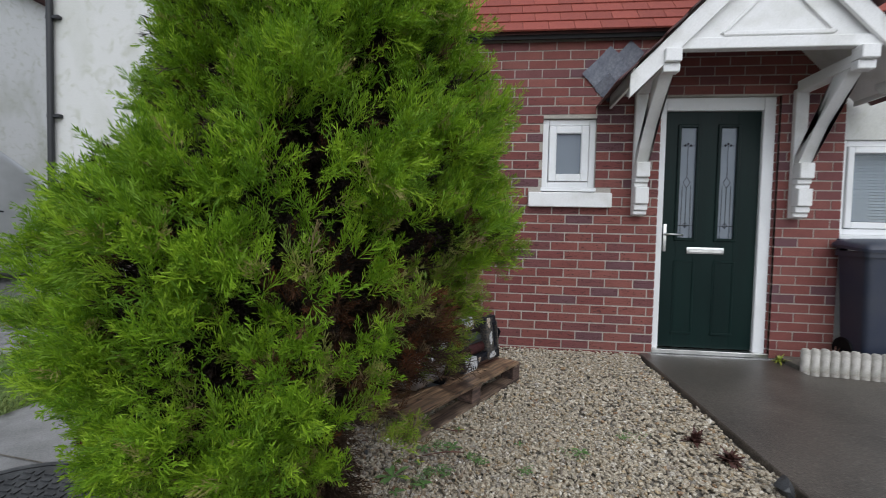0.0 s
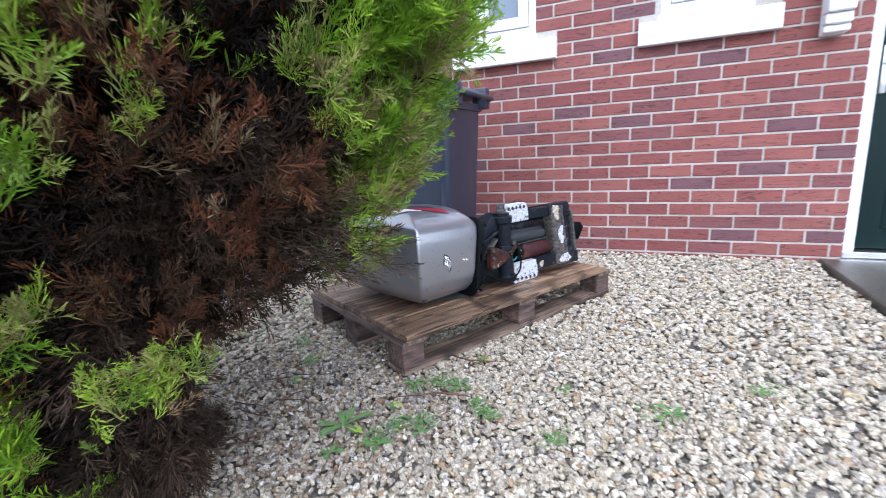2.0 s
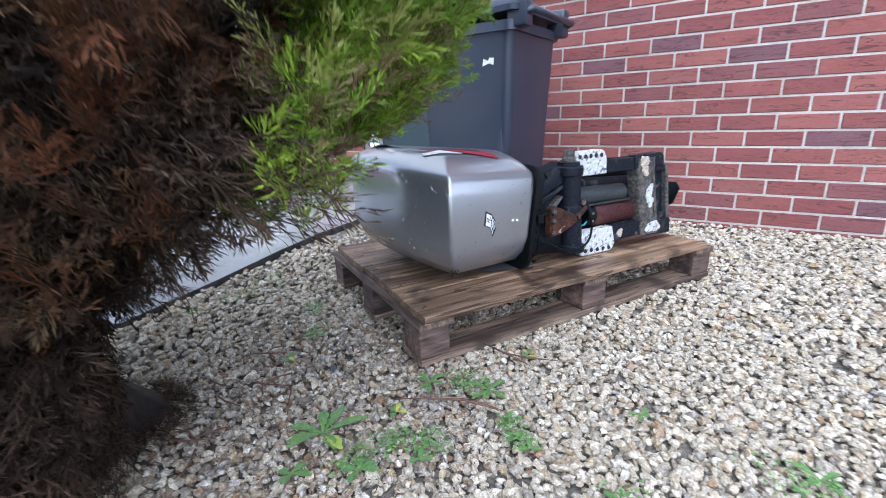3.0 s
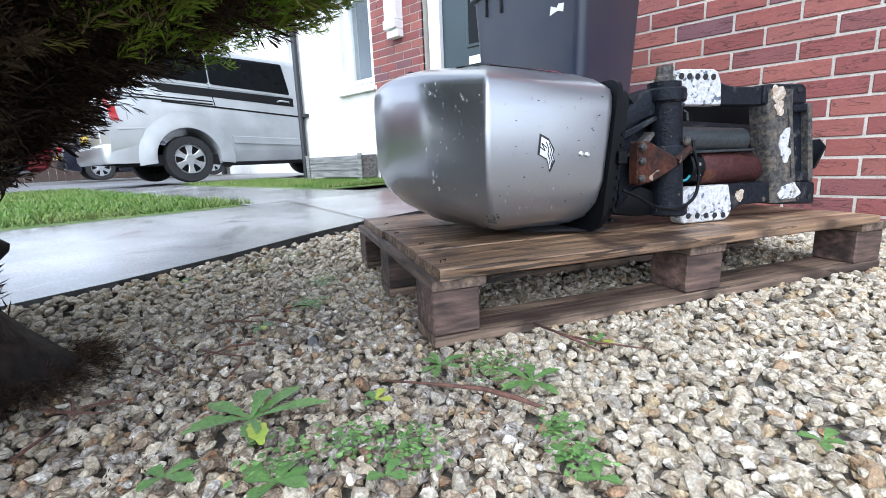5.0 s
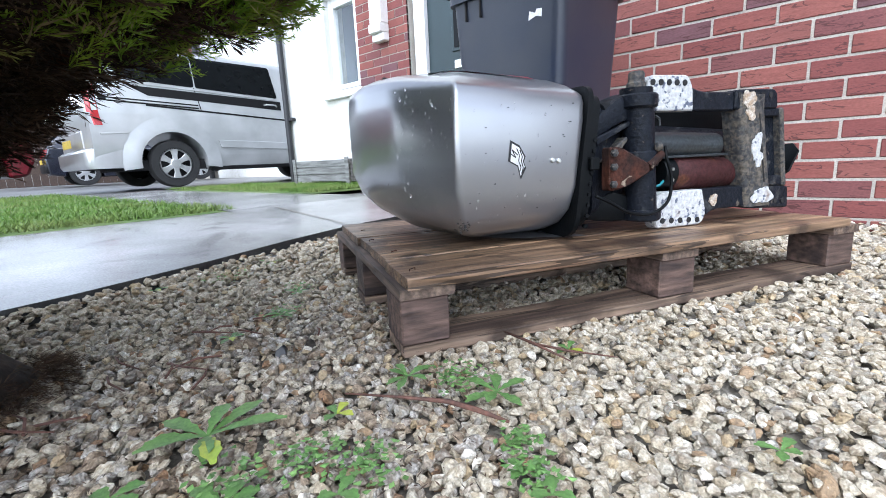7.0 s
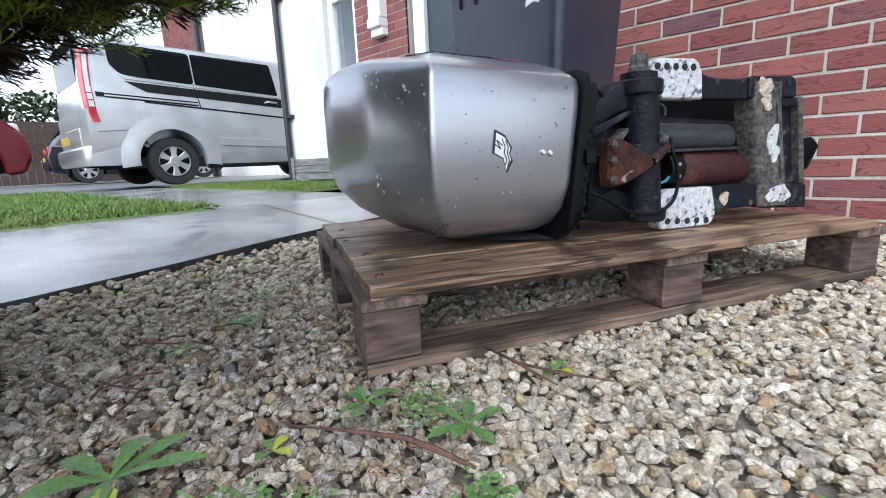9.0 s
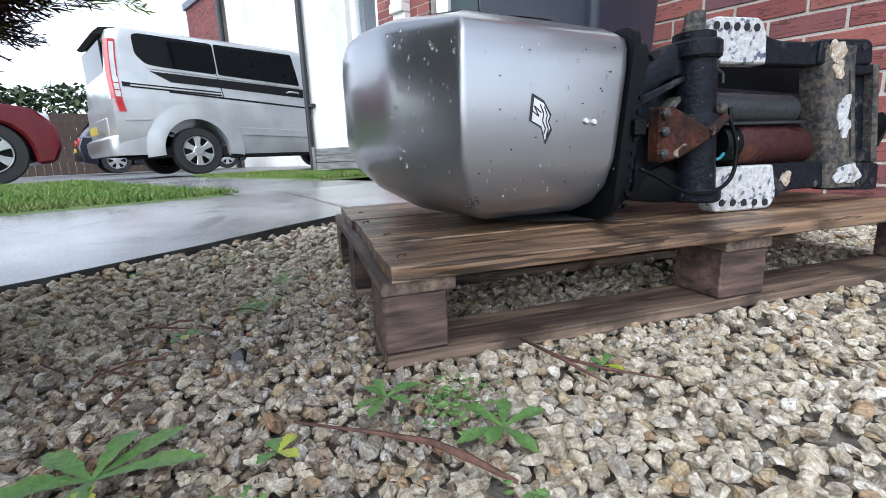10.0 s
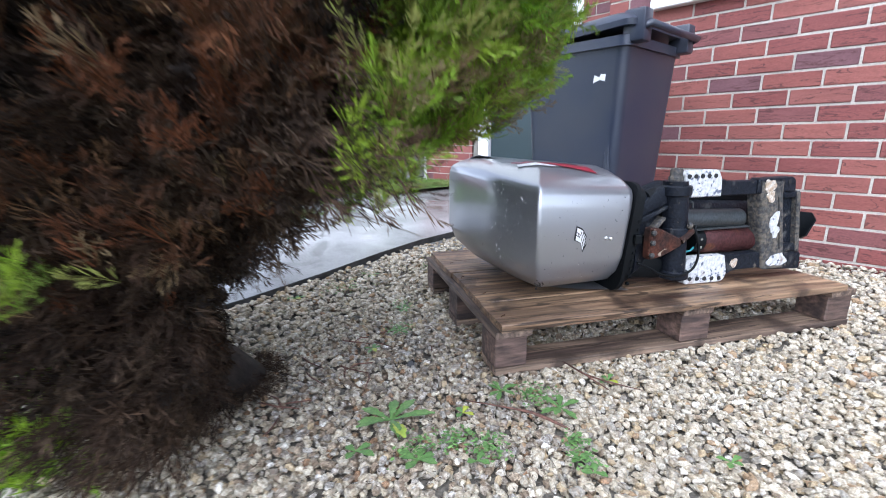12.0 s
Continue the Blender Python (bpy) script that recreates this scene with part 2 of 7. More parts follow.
M_WHITEWORN = mat("flaking_white_paint", (0.47, 0.475, 0.475), 0.6, vary=0.3, second=(0.09, 0.105, 0.15), scale=75, fine=120, bump=0.8, amount=0.60, contrast=0.06)
M_BARWORN = mat("corroded_grey_casting", (0.045, 0.046, 0.048), 0.6, 0.0, vary=0.45, second=(0.10, 0.088, 0.07), scale=30, fine=110, bump=0.7, amount=0.60, contrast=0.18, spec=0.15)
M_SCALE = mat("pale_corrosion", (0.34, 0.25, 0.17), 0.9, vary=0.4, second=(0.50, 0.46, 0.40), scale=60, fine=220, bump=0.9)
stained(M_BLACKMETAL, (0.16, 0.13, 0.10), 60, 0.69, 0.05, 0.6)
stained(M_BARWORN, (0.20, 0.165, 0.125), 95, 0.56, 0.2, 0.5)
stained(M_WHITEWORN, (0.20, 0.13, 0.08), 16, 0.66, 0.08, 0.7)
M_RUST = mat("rusty_steel", (0.060, 0.020, 0.012), 0.85, vary=0.5, second=(0.022, 0.011, 0.009), scale=26, fine=120, bump=0.8, spec=0.25)
M_RUSTCYL = mat("rusted_maroon_cylinder", (0.045, 0.015, 0.015), 0.6, 0.0, vary=0.4, second=(0.10, 0.04, 0.02), scale=17, fine=120, bump=0.7, amount=0.62, contrast=0.12, spec=0.2)
stained(M_RUST, (0.30, 0.24, 0.18), 30, 0.68, 0.05, 0.8)
M_STEEL = mat("grey_steel_cylinder", (0.050, 0.058, 0.064), 0.38, 0.5, vary=0.3, second=(0.045, 0.05, 0.052), scale=14, fine=150, bump=0.2)
M_TEAL = mat("teal_wire", (0.02, 0.24, 0.28), 0.5)
M_BIN = mat("dark_grey_bin_plastic", (0.021, 0.028, 0.050), 0.36, vary=0.10, second=(0.032, 0.037, 0.054), scale=4, fine=240, bump=0.1)
M_STICKER = mat("white_sticker", (0.72, 0.72, 0.74), 0.6, vary=0.06, second=(0.3, 0.3, 0.32), scale=60, fine=200, amount=0.68)
M_DECALBLACK = mat("black_decal", (0.010, 0.010, 0.013), 0.35)
M_DECALRED = mat("red_decal", (0.30, 0.012, 0.03), 0.35)
M_DECALWHITE = mat("white_decal", (0.75, 0.75, 0.76), 0.35)
M_VAN = mat("silver_van_paint", (0.50, 0.512, 0.52), 0.28, 0.35, vary=0.02, scale=2, fine=300, coat=0.8)
M_CARBLUE = mat("dark_blue_car_paint", (0.008, 0.010, 0.022), 0.2, 0.2, coat=0.9)
M_CARRED = mat("dark_red_car_paint", (0.12, 0.005, 0.012), 0.3, 0.2, coat=0.25, spec=0.3)
M_TRIM = mat("black_trim", (0.008, 0.008, 0.009), 0.5, spec=0.2)
M_GLASSDARK = mat("tinted_window", (0.004, 0.005, 0.006), 0.06, spec=0.14)
M_LAMPRED = mat("red_lamp_lens", (0.42, 0.012, 0.015), 0.12, coat=0.8)
M_LAMPWHITE = mat("clear_lamp_lens", (0.6, 0.6, 0.6), 0.12, coat=0.8)
M_PLATE = mat("yellow_plate", (0.55, 0.40, 0.05), 0.5)
M_TYRE = mat("tyre_rubber", (0.018, 0.018, 0.019), 0.75, vary=0.2, fine=80, bump=0.2)
M_ALLOY = mat("alloy_wheel", (0.58, 0.59, 0.60), 0.3, 0.7, vary=0.03)
M_PIPE = mat("black_downpipe", (0.014, 0.015, 0.018), 0.4)
M_FENCE = mat("brown_fence_board", (0.075, 0.05, 0.038), 0.85, vary=0.25, second=(0.05, 0.034, 0.028), scale=3, fine=60, bump=0.4)
M_PLANTER = mat("grey_weathered_planter", (0.20, 0.205, 0.20), 0.8, vary=0.3, second=(0.10, 0.10, 0.095), scale=7, fine=70, bump=0.5, stretch=(0.6, 4, 6))
M_BARK = mat("brown_bark", (0.015, 0.011, 0.009), 0.95, vary=0.5, second=(0.034, 0.024, 0.018), scale=18, fine=90, bump=1.0, stretch=(1, 1, 0.25))
M_WEED = mat("green_weed_leaf", (0.085, 0.185, 0.045), 0.55, vary=0.3, second=(0.13, 0.235, 0.065), scale=30, fine=200, island=0.3, bump=0.2)
M_WEEDYELLOW = mat("yellowing_leaf", (0.34, 0.36, 0.04), 0.5, vary=0.15, second=(0.25, 0.34, 0.04), scale=30, fine=200, bump=0.2)
M_REDLEAF = mat("dead_red_leaf", (0.060, 0.020, 0.016), 0.7, vary=0.3, second=(0.07, 0.03, 0.02), scale=30, fine=100, island=0.4)
M_TWIG = mat("brown_twig", (0.13, 0.06, 0.042), 0.8, vary=0.3, second=(0.08, 0.04, 0.03), scale=40, fine=200, bump=0.5)
M_IRON = mat("grey_iron_cover", (0.075, 0.078, 0.082), 0.4, 0.4, vary=0.25, second=(0.045, 0.047, 0.05), scale=14, fine=160, bump=0.4)
M_HEDGE = mat("far_hedge_leaf", (0.085, 0.12, 0.055), 0.8, vary=0.3, second=(0.05, 0.08, 0.035), scale=4, fine=20, island=0.35)


def glass(name, tint=(0.9, 0.95, 0.95), rough=0.02):
    m = bpy.data.materials.new(name)
    m.use_nodes = True
    b = m.node_tree.nodes["Principled BSDF"]
    b.inputs["Base Color"].default_value = (*tint, 1)
    b.inputs["Roughness"].default_value, b.inputs["Transmission Weight"].default_value, b.inputs["IOR"].default_value = rough, 1.0, 1.45
    return m


M_GLASS = glass("clear_glass")
# Frosted, with a grey-blue base that stands for sky reflected in the glass.
M_FROST_SKY = glass("frosted_glass_sky_tint", (0.24, 0.28, 0.33), 0.12)
M_FROST_SKY.node_tree.nodes["Principled BSDF"].inputs["Transmission Weight"].default_value = 0.35
M_DROP = glass("water_drop", (1, 1, 1), 0.0)


def foliage(name, stops, rough=0.55, trans=0.35):
    """Thin leaf scales: part of the light passes through."""
    m = mat(name, (1, 1, 1), rough, vary=0.15, second=(0.82, 0.85, 0.75), scale=6, fine=60, spec=0.25)
    palette(m, stops)
    nt = m.node_tree
    b = nt.nodes["Principled BSDF"]
    tr = nt.nodes.new("ShaderNodeBsdfTranslucent")
    nt.links.new(next(n for n in nt.nodes if n.type == "HUE_SAT").outputs[0], tr.inputs["Color"])
    mx = nt.nodes.new("ShaderNodeMixShader")
    mx.inputs[0].default_value = trans
    out = next(n for n in nt.nodes if n.type == "OUTPUT_MATERIAL")
    nt.links.new(b.outputs[0], mx.inputs[1])
    nt.links.new(tr.outputs[0], mx.inputs[2])
    nt.links.new(mx.outputs[0], out.inputs["Surface"])
    return m


M_GREEN = foliage("green_conifer_spray", [(0, (0.18, 0.325, 0.018)), (0.25, (0.235, 0.40, 0.022)), (0.5, (0.13, 0.25, 0.018)), (0.66, (0.30, 0.46, 0.03)), (0.86, (0.20, 0.335, 0.03)), (0.97, (0.32, 0.30, 0.10))], trans=0.24)
M_OLIVE = foliage("olive_conifer_spray", [(0, (0.18, 0.29, 0.022)), (0.28, (0.24, 0.34, 0.03)), (0.5, (0.25, 0.26, 0.07)), (0.68, (0.12, 0.18, 0.025)), (0.82, (0.25, 0.19, 0.10)), (0.93, (0.14, 0.09, 0.045))], trans=0.2)
# Dead browns, twigs and thatch: own colour, darkened for shade inside the crown.
M_BROWN = foliage("dead_conifer_spray", [(0, (0.075, 0.030, 0.014)), (0.3, (0.115, 0.040, 0.016)), (0.55, (0.11, 0.058, 0.028)), (0.75, (0.05, 0.026, 0.016)), (0.9, (0.16, 0.11, 0.06))], 0.85, 0.15)
M_TWIG_SHADE = foliage("shade_grey_dead_twig", [(0, (0.024, 0.017, 0.014)), (0.4, (0.038, 0.026, 0.021)), (0.7, (0.018, 0.013, 0.011)), (0.9, (0.065, 0.048, 0.036))], 0.9, 0.05)
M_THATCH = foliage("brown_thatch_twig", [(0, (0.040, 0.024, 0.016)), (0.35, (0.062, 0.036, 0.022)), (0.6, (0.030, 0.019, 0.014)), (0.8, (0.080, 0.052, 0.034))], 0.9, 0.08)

# ---------------------------------------------------------------- building helpers


def finish(name, bm, m, parent=None, label="", smooth=False, at=None):
    me = bpy.data.meshes.new(name)
    bm.normal_update()
    bm.to_mesh(me)
    bm.free()
    for x in m if isinstance(m, (list, tuple)) else [m]:
        me.materials.append(x)
    if smooth:
        me.shade_smooth()
        if smooth is not True:
            me.set_sharp_from_angle(angle=radians(smooth))
    ob = new(name, me)
    if parent is not None:
        ob.parent = parent
    if at is not None:
        ob.matrix_basis = at
    if label:
        ob["label"] = label
    return ob


def part(name, bm, m, parent, label="", smooth=False, at=None):
    return finish(name, bm, m, parent, label, smooth, at)


def thing(name, m, label, category, group="", kind=""):
    ob = new(name)
    ob.empty_display_size = 0.1
    ob.matrix_basis = m
    return tagged(ob, label, category, group, kind)


def box(x0, x1, y0, y1, z0, z1, bevel=0.0, bm=None, seg=1):
    own = bm is None
    b = bmesh.new()
    vs = [b.verts.new((x, y, z)) for x in (x0, x1) for y in (y0, y1) for z in (z0, z1)]
    for f in ((0, 1, 3, 2), (4, 6, 7, 5), (0, 4, 5, 1), (2, 3, 7, 6), (0, 2, 6, 4), (1, 5, 7, 3)):
        b.faces.new([vs[i] for i in f])
    if bevel:
        bmesh.ops.bevel(b, geom=b.edges[:], offset=bevel, segments=seg, affect="EDGES", profile=0.5)
    if own:
        return b
    join(bm, b)
    return bm


def join(bm, other, m=None):
    """Add the mesh of other to bm, moved by m."""
    if m is not None:
        bmesh.ops.transform(other, matrix=m, verts=other.verts)
    me = bpy.data.meshes.new("tmp")
    other.to_mesh(me)
    other.free()
    bm.from_mesh(me)
    bpy.data.meshes.remove(me)
    return bm


def prism(outline, d0, d1, axis="y", bevel=0.0, seg=1):
    """A flat outline of (a, b) points given depth: axis y takes (x, z), axis x takes (y, z), axis z takes (x, y)."""
    b = bmesh.new()

    def at(p, d):
        return {"y": (p[0], d, p[1]), "x": (d, p[0], p[1]), "z": (p[0], p[1], d)}[axis]
    lo, hi = [b.verts.new(at(p, d0)) for p in outline], [b.verts.new(at(p, d1)) for p in outline]
    b.faces.new(lo)
    b.faces.new(hi[::-1])
    for i in range(len(lo)):
        j = (i + 1) % len(lo)
        b.faces.new((lo[i], hi[i], hi[j], lo[j]))
    bmesh.ops.recalc_face_normals(b, faces=b.faces[:])
    if bevel:
        bmesh.ops.bevel(b, geom=b.edges[:], offset=bevel, segments=seg, affect="EDGES", profile=0.5)
    return b


def lathe(profile, n=24, caps=True):
    """A turned shape about z from (radius, z) points."""
    b = bmesh.new()
    rings = [[b.verts.new((r * math.cos(2 * math.pi * i / n), r * math.sin(2 * math.pi * i / n), z)) for i in range(n)] for r, z in profile]
    for a, c in zip(rings, rings[1:]):
        for i in range(n):
            b.faces.new((a[i], a[(i + 1) % n], c[(i + 1) % n], c[i]))
    if caps:
        b.faces.new(rings[0][::-1])
        b.faces.new(rings[-1])
    bmesh.ops.recalc_face_normals(b, faces=b.faces[:])
    return b


def rod(p, q, r, n=10, r2=None):
    """A round bar from p to q."""
    p, q = Vector(p), Vector(q)
    d = q - p
    b = lathe([(r, 0), (r if r2 is None else r2, d.length)], n)
    bmesh.ops.transform(b, matrix=Matrix.Translation(p) @ d.to_track_quat("Z", "Y").to_matrix().to_4x4(), verts=b.verts)
    return b


def tube(points, r, n=8):
    """A bent round bar along points; r may be a list of radii."""
    b = bmesh.new()
    pts = [Vector(p) for p in points]
    rings = []
    for i, p in enumerate(pts):
        d = (pts[min(i + 1, len(pts) - 1)] - pts[max(i - 1, 0)]).normalized()
        q = d.to_track_quat("Z", "Y")
        rr = r[i] if isinstance(r, (list, tuple)) else r
        rings.append([b.verts.new(p + q @ Vector((rr * math.cos(2 * math.pi * k / n), rr * math.sin(2 * math.pi * k / n), 0))) for k in range(n)])
    for a, c in zip(rings, rings[1:]):
        for k in range(n):
            b.faces.new((a[k], a[(k + 1) % n], c[(k + 1) % n], c[k]))
    b.faces.new(rings[0][::-1])
    b.faces.new(rings[-1])
    return b


def flowing(points, sub=5):
    """More points on a smooth curve through those given."""
    p = [Vector(q) for q in points]
    p = [p[0] * 2 - p[1]] + p + [p[-1] * 2 - p[-2]]
    out = []
    for a, b, c, d in zip(p, p[1:], p[2:], p[3:]):
        for k in range(sub):
            t = k / sub
            out.append(tuple(0.5 * (b * 2 + (c - a) * t + (a * 2 - b * 5 + c * 4 - d) * t * t + (b * 3 - a - c * 3 + d) * t ** 3)))
    return out + [tuple(p[-2])]


def loft(rings, close=True, caps=True):
    """Skin a list of equally long rings of points."""
    b = bmesh.new()
    vs = [[b.verts.new(p) for p in ring] for ring in rings]
    n = len(vs[0])
    for a, c in zip(vs, vs[1:]):
        for i in range(n if close else n - 1):
            b.faces.new((a[i], a[(i + 1) % n], c[(i + 1) % n], c[i]))
    if caps:
        b.faces.new(vs[0][::-1])
        b.faces.new(vs[-1])
    bmesh.ops.recalc_face_normals(b, faces=b.faces[:])
    return b


def rounded(poly, radius, seg=5):
    """A closed polygon with rounded corners; radius may be one per corner."""
    out, n = [], len(poly)
    for i in range(n):
        p, a, c = Vector(poly[i]), Vector(poly[i - 1]), Vector(poly[(i + 1) % n])
        r = radius[i] if isinstance(radius, (list, tuple)) else radius
        u, v = a - p, c - p
        r = min(r, u.length * 0.49, v.length * 0.49)
        s, e = p + u.normalized() * r, p + v.normalized() * r
        for k in range(seg + 1):
            t = k / seg
            out.append(tuple((1 - t) ** 2 * s + 2 * t * (1 - t) * p + t * t * e))
    return out


def soup(name, verts, faces, m, parent=None, label="", smooth=False):
    me = bpy.data.meshes.new(name)
    me.from_pydata(verts.tolist() if hasattr(verts, "tolist") else verts, [], faces.tolist() if hasattr(faces, "tolist") else faces)
    me.materials.append(m)
    if smooth:
        me.shade_smooth()
    ob = new(name, me)
    if parent is not None:
        ob.parent = parent
    if label:
        ob["label"] = label
    return ob


def scatter(base_v, base_f, mats):
    """Copies of a small mesh (verts, faces as arrays) at many 4x4 arrays, as one vertex and face list."""
    n, k = len(mats), len(base_v)
    hom = np.c_[base_v, np.ones(k)]
    v = np.einsum("nij,kj->nki", mats, hom)[:, :, :3].reshape(-1, 3)
    f = (base_f[None] + (np.arange(n) * k)[:, None, None]).reshape(-1, base_f.shape[1])
    return v, f

# ---------------------------------------------------------------- the ground


def rise(x):
    """Height of the paved and grassed land beside the gravel bed, which climbs a little towards the neighbour's drive."""
    return 0.032 + 0.083 * min(1.0, max(0.0, (-1.1 - x) / 0.9))


def land(name, m, x0, x1, y0, y1, drop, label, category, step=0.3):
    b = bmesh.new()
    xs, ys = np.linspace(x0, x1, max(2, int((x1 - x0) / step))), np.linspace(y0, y1, max(2, int((y1 - y0) / step)))
    g = [[b.verts.new((x, y, rise(x) - drop)) for y in ys] for x in xs]
    for i in range(len(xs) - 1):
        for j in range(len(ys) - 1):
            b.faces.new((g[i][j], g[i + 1][j], g[i + 1][j + 1], g[i][j + 1]))
    return tagged(finish(name, b, m), label, category, kind="structure")


bm = bmesh.new()
cols = [-400, -60, -20, -9, -5, -3, -2, -1.7, -1.4, -1.12, -1.08, 0, 1.5, 3, 6, 20, 400]
rows = [-400, -60, -12, -5, -3, -1, 0.5, 3, 12, 60, 400]
g = [[bm.verts.new((x, y, (rise(x) - 0.03) if x < -1.1 else -0.035)) for y in rows] for x in cols]
for i in range(len(cols) - 1):
    for j in range(len(rows) - 1):
        bm.faces.new((g[i][j], g[i + 1][j], g[i + 1][j + 1], g[i][j + 1]))
tagged(finish("ground", bm, M_TARMAC), "wet grey tarmac ground and road beyond the gardens", "ground", kind="structure")

bed = tagged(finish("gravel_bed", box(-1.4, 1.42, -5.2, 0.0, -0.03, -0.014), M_SOIL), "soil bed under pale limestone chippings", "ground", kind="structure")

# shared concrete path beside the gravel, with a raised edge
edge = [(-0.70, -5.0), (-0.98, -2.6), (-1.07, -2.1), (-1.15, -1.75), (-1.24, -1.4), (-1.30, -1.1), (-1.36, -0.4), (-1.42, 0.8)]
bm = bmesh.new()
n_in = 7
grid = []
for x, y in edge:
    grid.append([bm.verts.new((x + (-2.0 - x) * k / n_in, y, rise(x + (-2.0 - x) * k / n_in) + 0.002)) for k in range(n_in + 1)])
low = [bm.verts.new((x + 0.006, y, -0.04)) for x, y in edge]
for i in range(len(edge) - 1):
    for k in range(n_in):
        bm.faces.new((grid[i][k], grid[i + 1][k], grid[i + 1][k + 1], grid[i][k + 1]))
    bm.faces.new((low[i], low[i + 1], grid[i + 1][0], grid[i][0])).material_index = 1
bmesh.ops.recalc_face_normals(bm, faces=bm.faces[:])
tagged(finish("path_west", bm, [M_CONC, M_IRON]), "wet grey concrete path with a raised edge", "path", kind="structure")
land("cross_path", M_CONC, -6.4, -2.0, -1.28, -0.32, -0.001, "wet concrete crossing path to the drive", "path")
land("grass_patch", M_LAWN, -7.2, -1.995, -6.0, -1.275, 0.003, "short green lawn patch between path and drive", "lawn")
land("grass_strip", M_LAWN, -6.0, -2.75, -0.325, 0.78, 0.003, "narrow strip of lawn before the white wall", "lawn")
for jy in (-1.06, -2.35):
    bm = bmesh.new()
    xs_ = np.linspace(-1.99, float(np.interp(jy, [p[1] for p in edge], [p[0] for p in edge])) - 0.02, 6)
    st = [[bm.verts.new((x, jy + s, rise(x) + 0.005)) for s in (-0.004, 0.004)] for x in xs_]
    for a, b_ in zip(st, st[1:]):
        bm.faces.new((a[0], b_[0], b_[1], a[1]))
    part("joint", bm, M_SOIL, bpy.data.objects["path_west"], "dark joint across the slab")

# path to the front door
tagged(finish("path_east", prism([(1.415, -5.0), (2.47, -5.0), (2.47, -0.02), (1.415, -0.02)], -0.04, 0.03, "z", 0.006), M_CONC_DARK), "wet brown concrete path to the front door", "path", kind="structure")
tagged(finish("paved_bed", box(2.475, 6.0, -5.0, -0.36, -0.04, 0.012), M_CONC_DARK), "damp dark paving beside the door path", "paving", kind="structure")
tagged(finish("planting_bed", box(2.475, 6.0, -0.30, 0.1, -0.04, 0.06), M_SOIL), "soil bed behind the concrete edging", "bed", kind="structure")


def grass(name, parent, areas, n, seed, h0=0.012, h1=0.038):
    """Blades scattered over rectangles; each blade is one bent triangle pair."""
    rng = np.random.default_rng(seed)
    vs, fs = [], []
    tot = sum((a[1] - a[0]) * (a[3] - a[2]) for a in areas)
    for x0, x1, y0, y1 in areas:
        k = int(n * (x1 - x0) * (y1 - y0) / tot)
        x, y = x1 - (x1 - x0) * rng.random(k) ** 1.6, rng.uniform(y0, y1, k)
        z = 0.044 + 0.083 * np.clip((-1.1 - x) / 0.9, 0, 1)
        a, h, w = rng.uniform(0, 6.28, k), rng.uniform(h0, h1, k), rng.uniform(0.002, 0.005, k)
        lx, ly = rng.normal(0, 0.02, k), rng.normal(0, 0.02, k)
        c, s = np.cos(a) * w, np.sin(a) * w
        p = np.stack([np.stack([x - c, y - s, z], -1), np.stack([x + c, y + s, z], -1), np.stack([x + lx, y + ly, z + h], -1)], 1)
        o = sum(len(q) for q in vs) if vs else 0
        vs.append(p.reshape(-1, 3))
        fs.append(o + np.arange(3 * k).reshape(-1, 3))
    ob = soup(name, np.concatenate(vs), np.concatenate(fs), M_GRASS)
    return tagged(ob, "short wet green grass blades on the lawn", "grass", kind="stuff")


grass("lawn_grass", None, [(-7.0, -1.99, -4.2, -1.26)], 26000, 5)
grass("strip_grass", None, [(-6.0, -2.74, -0.34, 0.76)], 13000, 6)

# ---------------------------------------------------------------- gravel
rng = np.random.default_rng(11)


def stone_shape(level, seed):
    r = np.random.default_rng(seed)
    b = bmesh.new()
    bmesh.ops.create_icosphere(b, subdivisions=level, radius=0.5)
    v = np.array([x.co[:] for x in b.verts])
    f = np.array([[x.index for x in p.verts] for p in b.faces])
    b.free()
    for _ in range(11 if level > 1 else 4):
        n = r.normal(size=3)
        n /= np.linalg.norm(n)
        d = r.uniform(0.20, 0.36)
        over = np.maximum(v @ n - d, 0)
        v = v - over[:, None] * n
    return v * (1 + r.normal(0, 0.05 if level > 1 else 0.03, (len(v), 1))), f


def turns(n, r, flat=0.35):
    """Random turns, mostly about the vertical."""
    a, b, c = r.uniform(0, 6.283, n), r.normal(0, flat, n), r.normal(0, flat, n)
    ca, sa, cb, sb, cc, sc = np.cos(a), np.sin(a), np.cos(b), np.sin(b), np.cos(c), np.sin(c)
    o, i = np.zeros(n), np.ones(n)
    rz = np.stack([ca, -sa, o, sa, ca, o, o, o, i], -1).reshape(n, 3, 3)
    rx = np.stack([i, o, o, o, cb, -sb, o, sb, cb], -1).reshape(n, 3, 3)
    ry = np.stack([cc, o, sc, o, i, o, -sc, o, cc], -1).reshape(n, 3, 3)
    return rz @ rx @ ry


def path_edge(y):
    return np.interp(y, [p[1] for p in edge], [p[0] for p in edge])


